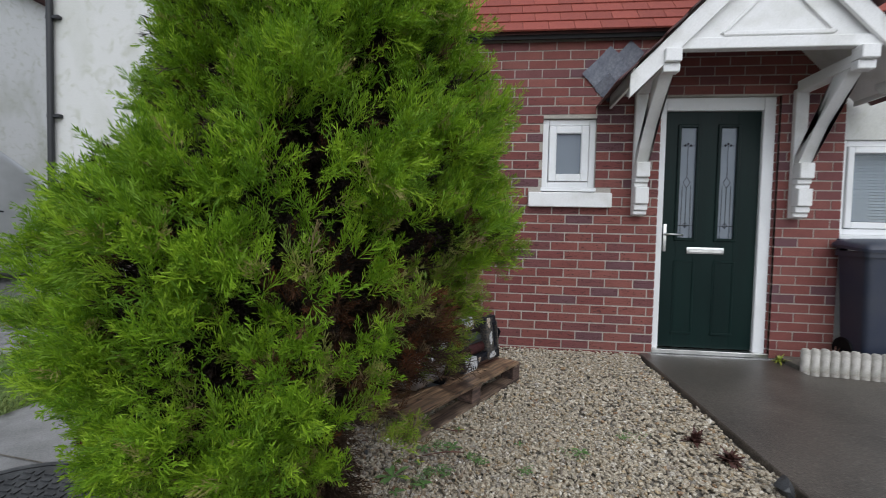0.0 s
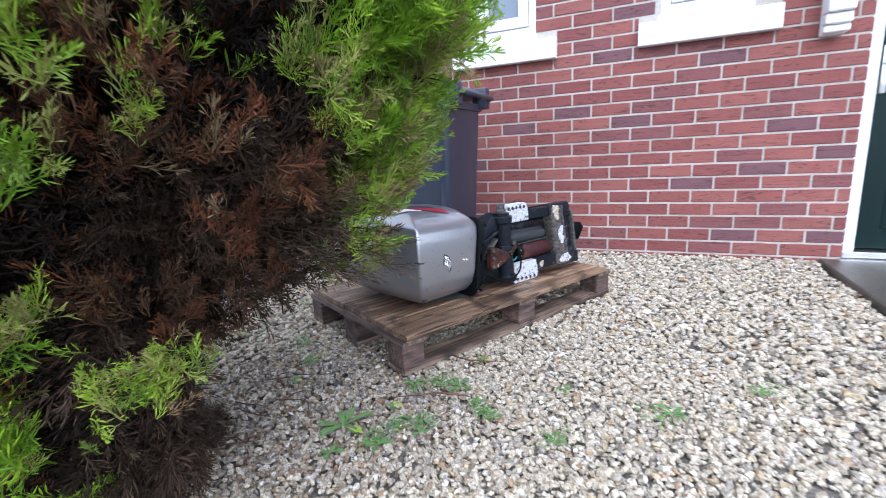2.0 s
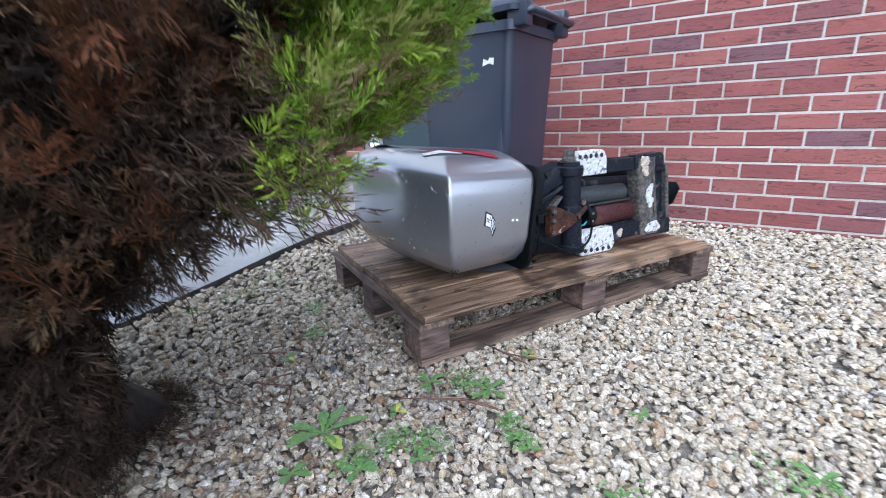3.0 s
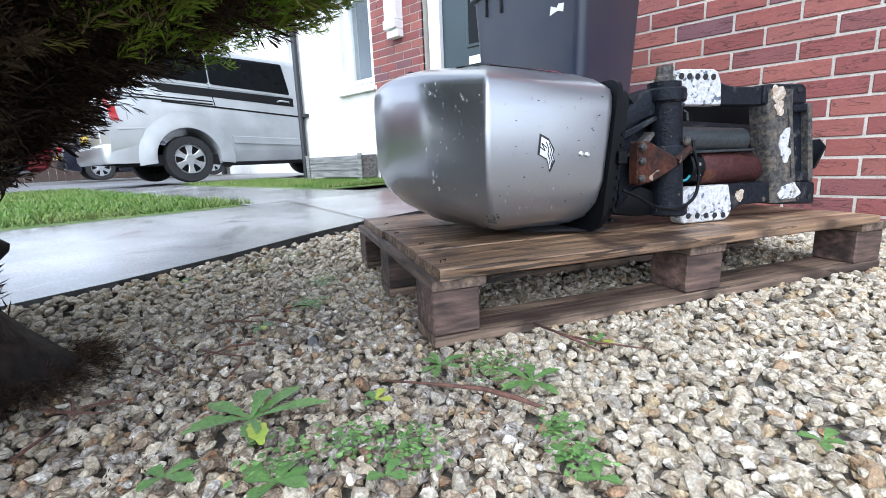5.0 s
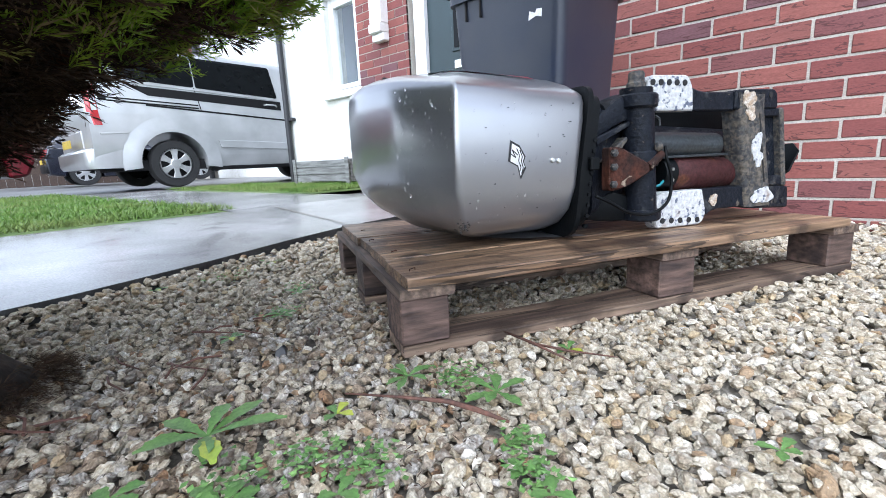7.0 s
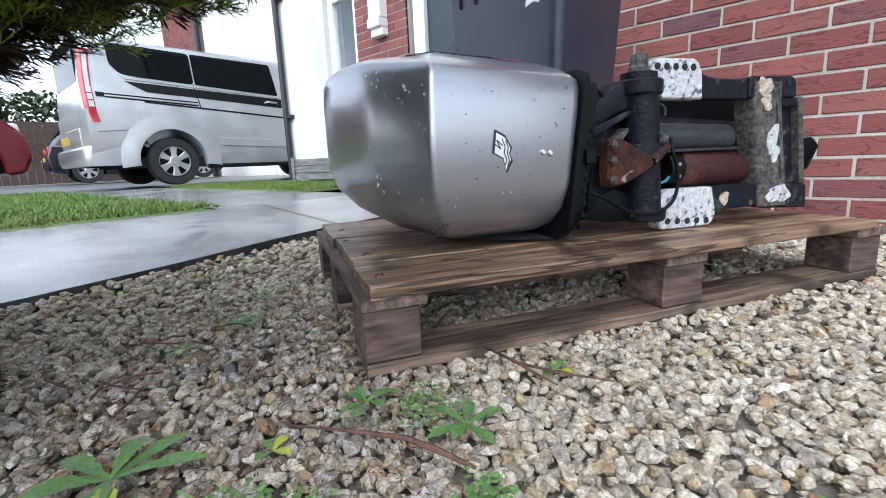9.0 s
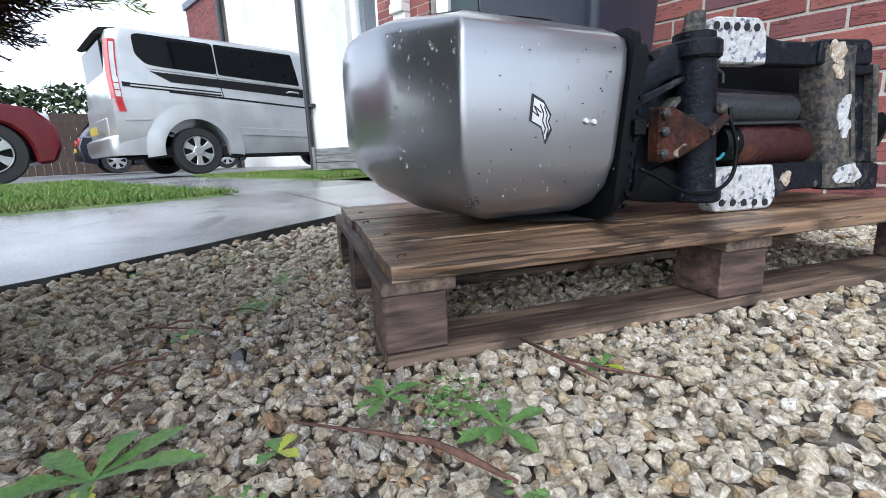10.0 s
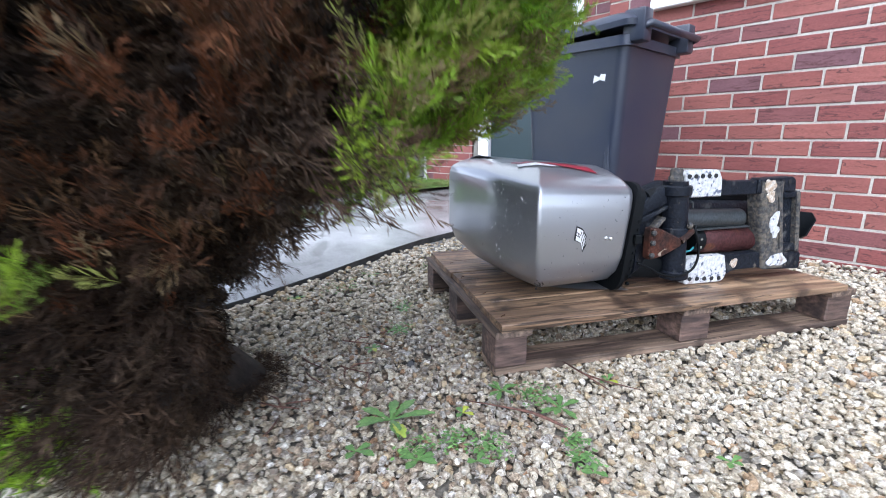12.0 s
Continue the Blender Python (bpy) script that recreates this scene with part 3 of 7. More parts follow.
def stones(x0, x1, y0, y1, per_m2, level, seed, size=(0.018, 0.034), keep=None, z=(-0.013, 0.006)):
    r = np.random.default_rng(seed)
    n = int((x1 - x0) * (y1 - y0) * per_m2)
    x, y = r.uniform(x0, x1, n), r.uniform(y0, y1, n)
    ok = (x > path_edge(y) + 0.012) & (x < 1.405 + 0.012 * np.sin(y * 9)) & (y < -0.01)
    if keep is not None:
        ok &= keep(x, y)
    x, y = x[ok], y[ok]
    n = len(x)
    s = r.uniform(*size, n) * np.where(r.random(n) < 0.12, 1.35, 1.0)
    sc = np.stack([s, s * r.uniform(0.6, 0.95, n), s * r.uniform(0.4, 0.75, n)], -1)
    zz = r.uniform(*z, n) + 0.018 * np.clip((y + 0.25) / 0.25, 0, 1) + 0.020 * np.clip((path_edge(y) + 0.28 - x) / 0.26, 0, 1)
    m = np.zeros((n, 4, 4))
    m[:, :3, :3] = turns(n, r) * sc[:, None, :]
    m[:, :3, 3] = np.stack([x, y, zz], -1)
    m[:, 3, 3] = 1
    vs, fs, o = [], [], 0
    kinds = r.integers(0, 8, n)
    for k in range(8):
        v, f = stone_shape(level, 40 + k)
        a, b = scatter(v, f, m[kinds == k])
        vs.append(a)
        fs.append(b + o)
        o += len(a)
    return np.concatenate(vs), np.concatenate(fs)


def near(x, y):
    return ((x + 0.1) ** 2 + (y + 1.95) ** 2 < 0.62 ** 2) | ((x - 0.42) ** 2 + (y + 1.75) ** 2 < 0.5 ** 2)


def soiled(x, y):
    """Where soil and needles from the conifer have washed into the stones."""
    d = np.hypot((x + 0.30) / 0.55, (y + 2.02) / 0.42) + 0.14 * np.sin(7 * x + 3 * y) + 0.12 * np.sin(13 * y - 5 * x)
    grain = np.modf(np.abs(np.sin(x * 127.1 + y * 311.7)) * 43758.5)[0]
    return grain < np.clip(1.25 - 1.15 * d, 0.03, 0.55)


def clean(x, y):
    return ~soiled(x, y)


def bed_of(name, m, label, keep, seed):
    chunks = [stones(-0.75, 0.95, -2.6, -1.2, 5600, 2, seed, size=(0.017, 0.031), keep=lambda x, y: near(x, y) & keep(x, y)),
              stones(-0.75, 0.95, -2.6, -1.2, 5200, 1, seed + 3, size=(0.014, 0.024), keep=lambda x, y: near(x, y) & keep(x, y), z=(-0.012, 0.0)),
              stones(-1.4, 1.45, -2.75, 0.0, 4400, 1, seed + 1, keep=lambda x, y: ~near(x, y) & keep(x, y)),
              stones(-1.3, 1.45, -5.1, -2.75, 350, 1, seed + 2, size=(0.035, 0.055), keep=keep)]
    vs, fs, o = [], [], 0
    for v, f in chunks:
        vs.append(v)
        fs.append(f + o)
        o += len(v)
    tagged(soup(name, np.concatenate(vs), np.concatenate(fs), m), label, "gravel", kind="stuff")


bed_of("gravel", M_GRAVEL, "pale cream and grey limestone gravel chippings", clean, 1)
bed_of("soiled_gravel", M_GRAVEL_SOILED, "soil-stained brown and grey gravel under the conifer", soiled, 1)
r = np.random.default_rng(19)
n = 9000
x, y = r.uniform(-1.1, 0.25, n), r.uniform(-2.55, -1.45, n)
ok = soiled(x, y) & (x > path_edge(y) + 0.02)
x, y = x[ok], y[ok]
n = len(x)
a, ln, w = r.uniform(0, 6.283, n), r.uniform(0.002, 0.007, n), r.uniform(0.0005, 0.0013, n)
c, q = np.cos(a), np.sin(a)
z, tilt = r.uniform(0.004, 0.019, n), r.normal(0, 0.25, n)
p = np.stack([np.stack([x - c * ln, y - q * ln, z - tilt * ln], -1), np.stack([x - q * w, y + c * w, z], -1), np.stack([x + c * ln, y + q * ln, z + tilt * ln], -1), np.stack([x + q * w, y - c * w, z], -1)], 1).reshape(-1, 3)
tagged(soup("conifer_litter", p, np.arange(4 * n).reshape(-1, 4), M_LITTER), "dead brown conifer needles and soil crumbs on the gravel", "litter", kind="stuff")

# ---------------------------------------------------------------- pallet, with its own axes: x along, y across, z up
PAL = pose(-0.147, -1.834, 0.004, 0, 0, 62)
LP, WP = 1.17, 0.735
wood_rng = random.Random(17)


def board(x0, x1, y0, y1, z0, z1, along="x", rough=0.0016):
    """A sawn board with slightly uneven faces and worn corners."""
    n = max(4, int((x1 - x0 if along == "x" else y1 - y0) / 0.07))
    j = lambda s=1.0: wood_rng.uniform(-rough, rough) * s
    rings = []
    bow = wood_rng.uniform(-0.0012, 0.0012)
    for k in range(n + 1):
        t = k / n
        a0, a1 = (y0, y1) if along == "x" else (x0, x1)
        sag = bow * math.sin(math.pi * t)
        e = 0.0022
        ring = [(a0 + e + j(), z0 + j(0.4)), (a1 - e + j(), z0 + j(0.4)), (a1 + j(), z0 + e), (a1 + j(), z1 - e), (a1 - e + j(), z1 + sag + j(0.5)), ((a0 + a1) / 2, z1 + sag + j(0.4)), (a0 + e + j(), z1 + sag + j(0.5)), (a0 + j(), z1 - e), (a0 + j(), z0 + e)]
        s = (x0 + (x1 - x0) * t) if along == "x" else (y0 + (y1 - y0) * t)
        if k in (0, n):
            s += j(1.2)
        rings.append([(s, a, b) if along == "x" else (a, s, b) for a, b in ring])
    return loft(rings)


pallet = thing("pallet", PAL, "weathered brown wooden pallet lying on pale gravel", "pallet")
for y0 in (0.0, 0.32, 0.635):
    part("bottom_board", board(0.0, LP, y0, y0 + 0.1, 0.0, 0.0195), M_WOOD, pallet)
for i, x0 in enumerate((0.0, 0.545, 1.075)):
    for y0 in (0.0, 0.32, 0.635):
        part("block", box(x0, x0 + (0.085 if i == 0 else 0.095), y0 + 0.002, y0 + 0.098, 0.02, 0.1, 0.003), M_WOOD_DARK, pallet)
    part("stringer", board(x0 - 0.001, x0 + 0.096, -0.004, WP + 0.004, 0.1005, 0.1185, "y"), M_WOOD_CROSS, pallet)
for k in range(5):
    y0 = k * WP / 5
    x1 = LP - 0.05 - 0.01 * (k % 2)
    part("deck_board", board(0.012 + 0.004 * ((k * 7) % 3), x1, y0 - 0.012 + (0.012 if k else 0), y0 + WP / 5 - 0.0018, 0.119 + 0.0006 * (k % 3), 0.138 + 0.0012 * (k % 2)), M_WOOD_DECK, pallet)
for k in range(4):
    part("staple", tube([(0.03 + 0.012 * (k % 2), 0.04 + 0.17 * k, 0.137), (0.03 + 0.012 * (k % 2), 0.04 + 0.17 * k, 0.141), (0.042 + 0.012 * (k % 2), 0.048 + 0.17 * k, 0.141), (0.042 + 0.012 * (k % 2), 0.048 + 0.17 * k, 0.137)], 0.0009, 5), M_RUST, pallet, "rusty bent staple")

# ---------------------------------------------------------------- outboard motor, lying on the pallet, same axes
motor = thing("outboard_motor", PAL, "silver outboard boat motor lying on a wooden pallet, rusty and worn", "outboard motor")

PLAN = [(0.428, 0.091), (0.140, 0.077), (0.063, 0.218), (0.022, 0.38), (0.024, 0.53), (0.10, 0.60), (0.428, 0.60)]
RAD = [0.02, 0.010, 0.030, 0.06, 0.06, 0.06, 0.05]
PROFILE = [(0.143, 0.16), (0.146, 0.10), (0.156, 0.055), (0.175, 0.025), (0.205, 0.008), (0.25, 0.0), (0.39, 0.0), (0.425, 0.004), (0.442, 0.012), (0.452, 0.026), (0.470, 0.06), (0.490, 0.115), (0.502, 0.17)]


def inset(poly, d, end=1.0):
    """Move each side of a closed polygon inwards; the open side at the largest x stays, the closed end moves by its own share."""
    n, out = len(poly), []
    mid = sum((Vector(p) for p in poly), Vector((0, 0))) / n
    share = [1.0, 0.5 + end / 2, end, end, end, 1.0, 0.12]

    def side(i):
        a, e = Vector(poly[i]), Vector(poly[(i + 1) % n])
        t = (e - a).normalized()
        k = Vector((-t.y, t.x))
        if k.dot(mid - a) < 0:
            k = -k
        return a + k * d * share[i], t
    for i in range(n):
        s1, t1 = side(i - 1 if i else n - 1)
        s2, t2 = side(i)
        den = t1.x * t2.y - t1.y * t2.x
        k = ((s2.x - s1.x) * t2.y - (s2.y - s1.y) * t2.x) / den
        out.append(s1 + t1 * k)
    return out


def lean(p, z):
    """The casing rises towards its closed end and slopes down a little to the open one."""
    x, y = p
    k, q = max(0.0, (0.16 - x) / 0.16), max(0.0, (x - 0.14) / 0.29)
    mid = 0.31
    return (x - 0.010 * q + (z - mid) * 0.12 * q, y, mid + (z - mid) * (1 - 0.02 * k - (0.09 * q if z > mid else 0.0)) + 0.050 * k + 0.004)


rings = [[lean(p, z) for p in rounded(inset(PLAN, d * (1.0 if z > 0.31 else 1.55), 0.70 if z > 0.31 else 1.55), RAD, 6)] for z, d in PROFILE]
cowl = part("cowl", loft(rings), M_COWL, motor, "silver-grey rounded casing with water drops", smooth=38)


def collar(x0, x1, grow, m, name, label=""):
    """A band that follows the open end of the casing."""
    ring = rounded([(0.088 - grow, 0.150 - grow), (0.60 + grow, 0.150 - grow), (0.60 + grow, 0.462 + grow), (0.088 - grow, 0.450 + grow)], [0.05, 0.07, 0.05, 0.035], 6)
    return part(name, loft([[(x - 0.010 + (b - 0.31) * 0.12, a, b) for a, b in ring] for x in (x0, x1)]), m, motor, label, smooth=40)


collar(0.425, 0.436, 0.003, M_BLACK, "seal", "black rubber seal round the casing")
collar(0.436, 0.441, -0.004, M_BLACKMETAL, "seal_trim")
collar(0.441, 0.466, -0.012, M_BLACK, "lower_pan", "black lower casing")
bm = bmesh.new()
for k in range(9):
    join(bm, rod((0.452 + (k * 0.022 - 0.14) * 0.12, 0.097, 0.17 + k * 0.022), (0.452 + (k * 0.022 - 0.14) * 0.12, 0.106, 0.17 + k * 0.022), 0.0045, 8))
part("pan_bolts", bm, M_BLACK, motor)
part("latch", box(0.440, 0.462, 0.088, 0.11, 0.285, 0.312, 0.003), M_BLACK, motor, "black casing latch")
CABLE = [(0.453, 0.090, 0.232), (0.487, 0.086, 0.217), (0.533, 0.085, 0.193), (0.587, 0.085, 0.183), (0.628, 0.085, 0.194), (0.650, 0.086, 0.218), (0.654, 0.088, 0.262), (0.642, 0.092, 0.303), (0.643, 0.098, 0.328)]
part("cable", tube(flowing(CABLE), 0.0036, 8), M_BLACK, motor, "thin black cable", smooth=True)

# midsection behind the pan: dark casting narrowing to the leg
sect = []
for x, y0, y1, z0, z1 in ((0.468, 0.12, 0.50, 0.18, 0.43), (0.52, 0.14, 0.46, 0.19, 0.42), (0.58, 0.16, 0.42, 0.20, 0.40), (0.66, 0.20, 0.40, 0.22, 0.385), (0.98, 0.21, 0.40, 0.22, 0.37), (1.06, 0.23, 0.38, 0.235, 0.35)):
    sect.append([(x, a, b) for a, b in rounded([(y0, z0), (y1, z0), (y1, z1), (y0, z1)], 0.03, 3)])
part("midsection", loft(sect), M_BLACKMETAL, motor, "black painted midsection casting", smooth=35)
part("gearcase", loft([[(x, 0.30 + r * 0.8 * math.cos(a), 0.285 + r * math.sin(a)) for a in [2 * math.pi * k / 18 for k in range(18)]] for x, r in ((1.04, 0.055), (1.07, 0.062), (1.12, 0.055), (1.16, 0.03), (1.175, 0.008))]), M_BLACKMETAL, motor, smooth=True)
for k, (ang, tilt) in enumerate(((-25, 15), (95, 15), (215, 15))):
    bm = loft([[(1.13 + 0.02 * math.sin(t * 3) + 0.012 * s, w * s * 0.9, r) for s in (-1, -0.4, 0.4, 1)] for t, r, w in ((0, 0.03, 0.02), (0.3, 0.07, 0.045), (0.6, 0.105, 0.05), (0.9, 0.13, 0.03))], close=False, caps=False)
    bmesh.ops.solidify(bm, geom=bm.faces[:], thickness=0.005)
    part("blade", bm, M_BLACK, motor, at=Matrix.Translation((0.05, 0.30, 0.285)) @ pose(0, 0, 0, ang, 0, 0), smooth=40)

# clamp bracket: front plane near y = 0.1
FY = 0.095


def plate(outline, holes, name, m, y0, y1, label=""):
    """A bevelled plate in x and z; dark discs stand for drilled holes' shade."""
    p = part(name, prism(outline, y0, y1, "y", 0.003), m, motor, label, smooth=35)
    if holes:
        for hx, hz in holes:
            part("bolt_hole_shade", lathe([(0.0068, 0), (0.0068, 0.004)], 12), M_DARK, p, at=Matrix.Translation((hx, y0 - 0.0015, hz)) @ pose(0, 0, 0, -90, 0, 0))
    return p


plate(rounded([(0.632, 0.180), (0.645, 0.1415), (0.785, 0.1405), (0.800, 0.165), (0.783, 0.224), (0.655, 0.224)], [0.012, 0.010, 0.012, 0.02, 0.004, 0.01], 4), [(0.662 + 0.027 * k, 0.159 - 0.0015 * k) for k in range(5)], "lower_flange", M_WHITEWORN, FY - 0.004, FY + 0.03, "flaking white painted flange with bolt holes")
plate(rounded([(0.604, 0.404), (0.606, 0.470), (0.616, 0.479), (0.720, 0.481), (0.735, 0.455), (0.739, 0.404)], [0.004, 0.008, 0.008, 0.012, 0.01, 0.004], 3), [(0.617 + 0.0228 * k, 0.464) for k in range(5)], "upper_flange", M_WHITEWORN, FY - 0.004, FY + 0.03, "flaking white painted flange with bolt holes")
plate([(0.7395, 0.404), (0.736, 0.456), (0.752, 0.450), (0.775, 0.446), (0.868, 0.446), (0.872, 0.404)], None, "upper_arm", M_BLACKMETAL, FY, FY + 0.03)
plate([(0.7835, 0.224), (0.800, 0.166), (0.806, 0.160), (0.818, 0.168), (0.84, 0.172), (0.938, 0.172), (0.922, 0.224)], None, "lower_arm", M_BLACKMETAL, FY, FY + 0.03)
part("cross_bar", loft([[(x + dz, y, z) for x, y in rounded([(0.876, FY - 0.010), (0.966, FY - 0.010), (0.972, FY + 0.04), (0.876, FY + 0.04)], [0.014, 0.014, 0.004, 0.004], 3)] for z, dz in ((0.170, 0.052), (0.224, 0.042), (0.30, 0.024), (0.404, 0.003), (0.440, 0.0))]), M_BARWORN, motor, "corroded grey clamp casting with flaking white paint", smooth=40)
part("bar_seam", prism([(0.944, 0.395), (0.9475, 0.395), (0.984, 0.23), (0.9805, 0.23)], FY - 0.0112, FY - 0.009, "y"), M_DARK, motor)


def blot(cx, cz, rx, rz, seed, m, label, y=FY - 0.0155):
    """An irregular flake of paint or scale."""
    r = random.Random(seed)
    pts = []
    ph = [r.uniform(0, 6.28) for _ in range(4)]
    for k in range(40):
        a = 2 * math.pi * k / 40
        q = 1 + 0.16 * math.sin(2 * a + ph[0]) + 0.12 * math.sin(3 * a + ph[1]) + 0.08 * math.sin(5 * a + ph[2]) + 0.05 * math.sin(9 * a + ph[3])
        pts.append((cx + rx * q * math.cos(a), cz + rz * q * math.sin(a)))
    return part("paint_patch", prism(pts, y, y + 0.004, "y"), m, motor, label)


blot(0.944, 0.318, 0.014, 0.036, 1, M_WHITEWORN, "patch of flaking white paint", FY - 0.0120)
blot(0.955, 0.286, 0.012, 0.017, 2, M_WHITEWORN, "patch of flaking white paint", FY - 0.0125)
blot(0.978, 0.196, 0.032, 0.022, 3, M_WHITEWORN, "patch of flaking white paint", FY - 0.0135)
blot(0.905, 0.428, 0.018, 0.022, 4, M_SCALE, "crust of pale brown corrosion", FY - 0.0135)
blot(0.915, 0.398, 0.016, 0.017, 5, M_SCALE, "crust of pale brown corrosion", FY - 0.0120)
blot(0.822, 0.196, 0.014, 0.012, 6, M_SCALE, "crust of pale brown corrosion", FY - 0.003)
plate(rounded([(0.868, 0.405), (0.868, 0.446), (0.874, 0.451), (0.998, 0.454), (1.010, 0.445), (1.016, 0.408)], 0.006, 2), [(0.880 + 0.0262 * k, 0.438 + 0.0004 * k) for k in range(5)], "upper_ear", M_BLACKMETAL, FY - 0.006, FY + 0.03)
plate(rounded([(0.922, 0.222), (0.936, 0.166), (1.086, 0.158), (1.080, 0.214)], 0.006, 2), [(0.948 + 0.029 * k, 0.184 - 0.0015 * k) for k in range(5)], "lower_ear", M_BLACKMETAL, FY - 0.006, FY + 0.03)
part("end_web", prism([(0.968, 0.407), (1.034, 0.409), (1.068, 0.215), (0.998, 0.219)], FY + 0.012, FY + 0.035, "y", 0.003), M_BLACKMETAL, motor)
part("end_rib", prism([(1.022, 0.410), (1.036, 0.410), (1.072, 0.215), (1.057, 0.215)], FY - 0.008, FY + 0.04, "y", 0.004), M_BARWORN, motor, "pale corroded end rib")
part("end_step", prism([(0.972, 0.407), (1.024, 0.409), (1.027, 0.390), (0.976, 0.388)], FY - 0.004, FY + 0.03, "y", 0.003), M_BLACKMETAL, motor)
part("end_step", prism([(1.000, 0.245), (1.054, 0.242), (1.059, 0.216), (1.002, 0.220)], FY - 0.004, FY + 0.03, "y", 0.003), M_BLACKMETAL, motor)
# swivel tube and its frame
part("swivel_tube", loft([[(x + 0.034 * math.cos(a), 0.105 + 0.034 * math.sin(a), z) for a in [2 * math.pi * k / 16 for k in range(16)]] for x, z in ((0.612, 0.165), (0.602, 0.28), (0.592, 0.40), (0.585, 0.452))]), M_BLACKMETAL, motor, "black swivel tube with white corrosion", smooth=40)
for z0, z1, r in ((0.165, 0.19, 0.042), (0.285, 0.32, 0.039), (0.41, 0.44, 0.042)):
    part("tube_collar", lathe([(r - 0.004, z0), (r, z0 + 0.004), (r, z1 - 0.004), (r - 0.004, z1)], 18), M_BLACKMETAL, motor, at=Matrix.Translation((0.60 + (0.30 - z0) * 0.09, 0.105, 0)), smooth=40)
part("tube_cap", lathe([(0.020, 0.45), (0.020, 0.462), (0.017, 0.466), (0.017, 0.482), (0.014, 0.487)], 10), M_BARWORN, motor, at=Matrix.Translation((0.585, 0.105, 0)), smooth=30)
part("corrosion_lump", lathe([(0.003, -0.011), (0.009, -0.005), (0.008, 0.004), (0.003, 0.010)], 7), M_BARWORN, motor, "white corroded fitting", at=Matrix.Translation((0.618, 0.068, 0.328)), smooth=True)
# braces from the pan to the tube
part("upper_brace", loft([[(x, a, b) for a, b in rounded([(0.10, z0), (0.19, z0), (0.19, z1), (0.10, z1)], 0.01, 2)] for x, z0, z1 in ((0.470, 0.345, 0.385), (0.53, 0.375, 0.43), (0.585, 0.395, 0.448))]), M_BLACKMETAL, motor, smooth=40)
part("rib", prism([(0.478, 0.335), (0.565, 0.375), (0.565, 0.385), (0.478, 0.352)], 0.095, 0.11, "y", 0.002), M_BLACKMETAL, motor)
part("rib", prism([(0.49, 0.30), (0.56, 0.352), (0.565, 0.345), (0.52, 0.295)], 0.10, 0.14, "y", 0.002), M_BARWORN, motor)
part("knob", lathe([(0.012, 0), (0.024, 0.006), (0.026, 0.04), (0.018, 0.05)], 14), M_BLACK, motor, at=Matrix.Translation((0.50, 0.15, 0.40)) @ pose(0, 0, 0, 0, 78, 0), smooth=40)
part("steering_arm", prism(rounded([(0.478, 0.330), (0.506, 0.330), (0.584, 0.293), (0.588, 0.275), (0.521, 0.245), (0.480, 0.240)], 0.008, 3), 0.055, 0.085, "y", 0.004), M_RUST, motor, "rust-brown steel steering arm", smooth=35)
for z in (0.255, 0.29, 0.318):
    part("bolt_head", lathe([(0.007, 0), (0.008, 0.003), (0.008, 0.008), (0.005, 0.010)], 6), M_BARWORN, motor, at=Matrix.Translation((0.484, 0.054, z)) @ pose(0, 0, 0, 90, 0, 0))
part("arm_link", rod((0.59, 0.066, 0.285), (0.63, 0.072, 0.312), 0.010, 10), M_RUST, motor, smooth=40)
part("lower_brace", loft([[(x, a, b) for a, b in rounded([(0.11, z0), (0.22, z0), (0.22, z1), (0.11, z1)], 0.01, 2)] for x, z0, z1 in ((0.470, 0.175, 0.215), (0.54, 0.165, 0.235), (0.60, 0.165, 0.215))]), M_BLACK, motor, smooth=40)
# rams inside the bracket
part("steel_ram", lathe([(0.030, 0), (0.030, 0.235)], 20), M_STEEL, motor, "grey steel tilt ram", at=Matrix.Translation((0.63, 0.140, 0.334)) @ pose(0, 0, 0, 0, 92, 0), smooth=40)
part("ram_lip", box(0.64, 0.885, 0.112, 0.13, 0.300, 0.306, 0.001), M_STEEL, motor)
part("rusty_ram", lathe([(0.038, 0), (0.041, 0.004), (0.041, 0.125), (0.037, 0.131), (0.037, 0.19)], 22), M_RUSTCYL, motor, "rusted maroon cylinder", at=Matrix.Translation((0.724, 0.145, 0.264)) @ pose(0, 0, 0, 0, 92, 0), smooth=40)
part("ram_cap", lathe([(0.036, 0), (0.038, 0.004), (0.038, 0.035)], 20), M_BLACK, motor, at=Matrix.Translation((0.688, 0.145, 0.266)) @ pose(0, 0, 0, 0, 92, 0), smooth=40)
for z in (0.25, 0.275):
    part("cap_screw", lathe([(0.004, 0), (0.004, 0.006)], 6), M_CHROME, motor, at=Matrix.Translation((0.705, 0.112, z)) @ pose(0, 0, 0, 90, 0, 0))
part("teal_wire", tube([(0.655, 0.12, 0.235), (0.675, 0.115, 0.24), (0.69, 0.118, 0.25)], 0.003, 6), M_TEAL, motor, "short teal wire")
part("hook", tube([(0.637, 0.10, 0.395), (0.645, 0.096, 0.388), (0.647, 0.096, 0.372)], 0.003, 6), M_STEEL, motor)
part("clamp_back", box(0.60, 1.03, 0.20, 0.215, 0.165, 0.435, 0.004), M_BLACK, motor)

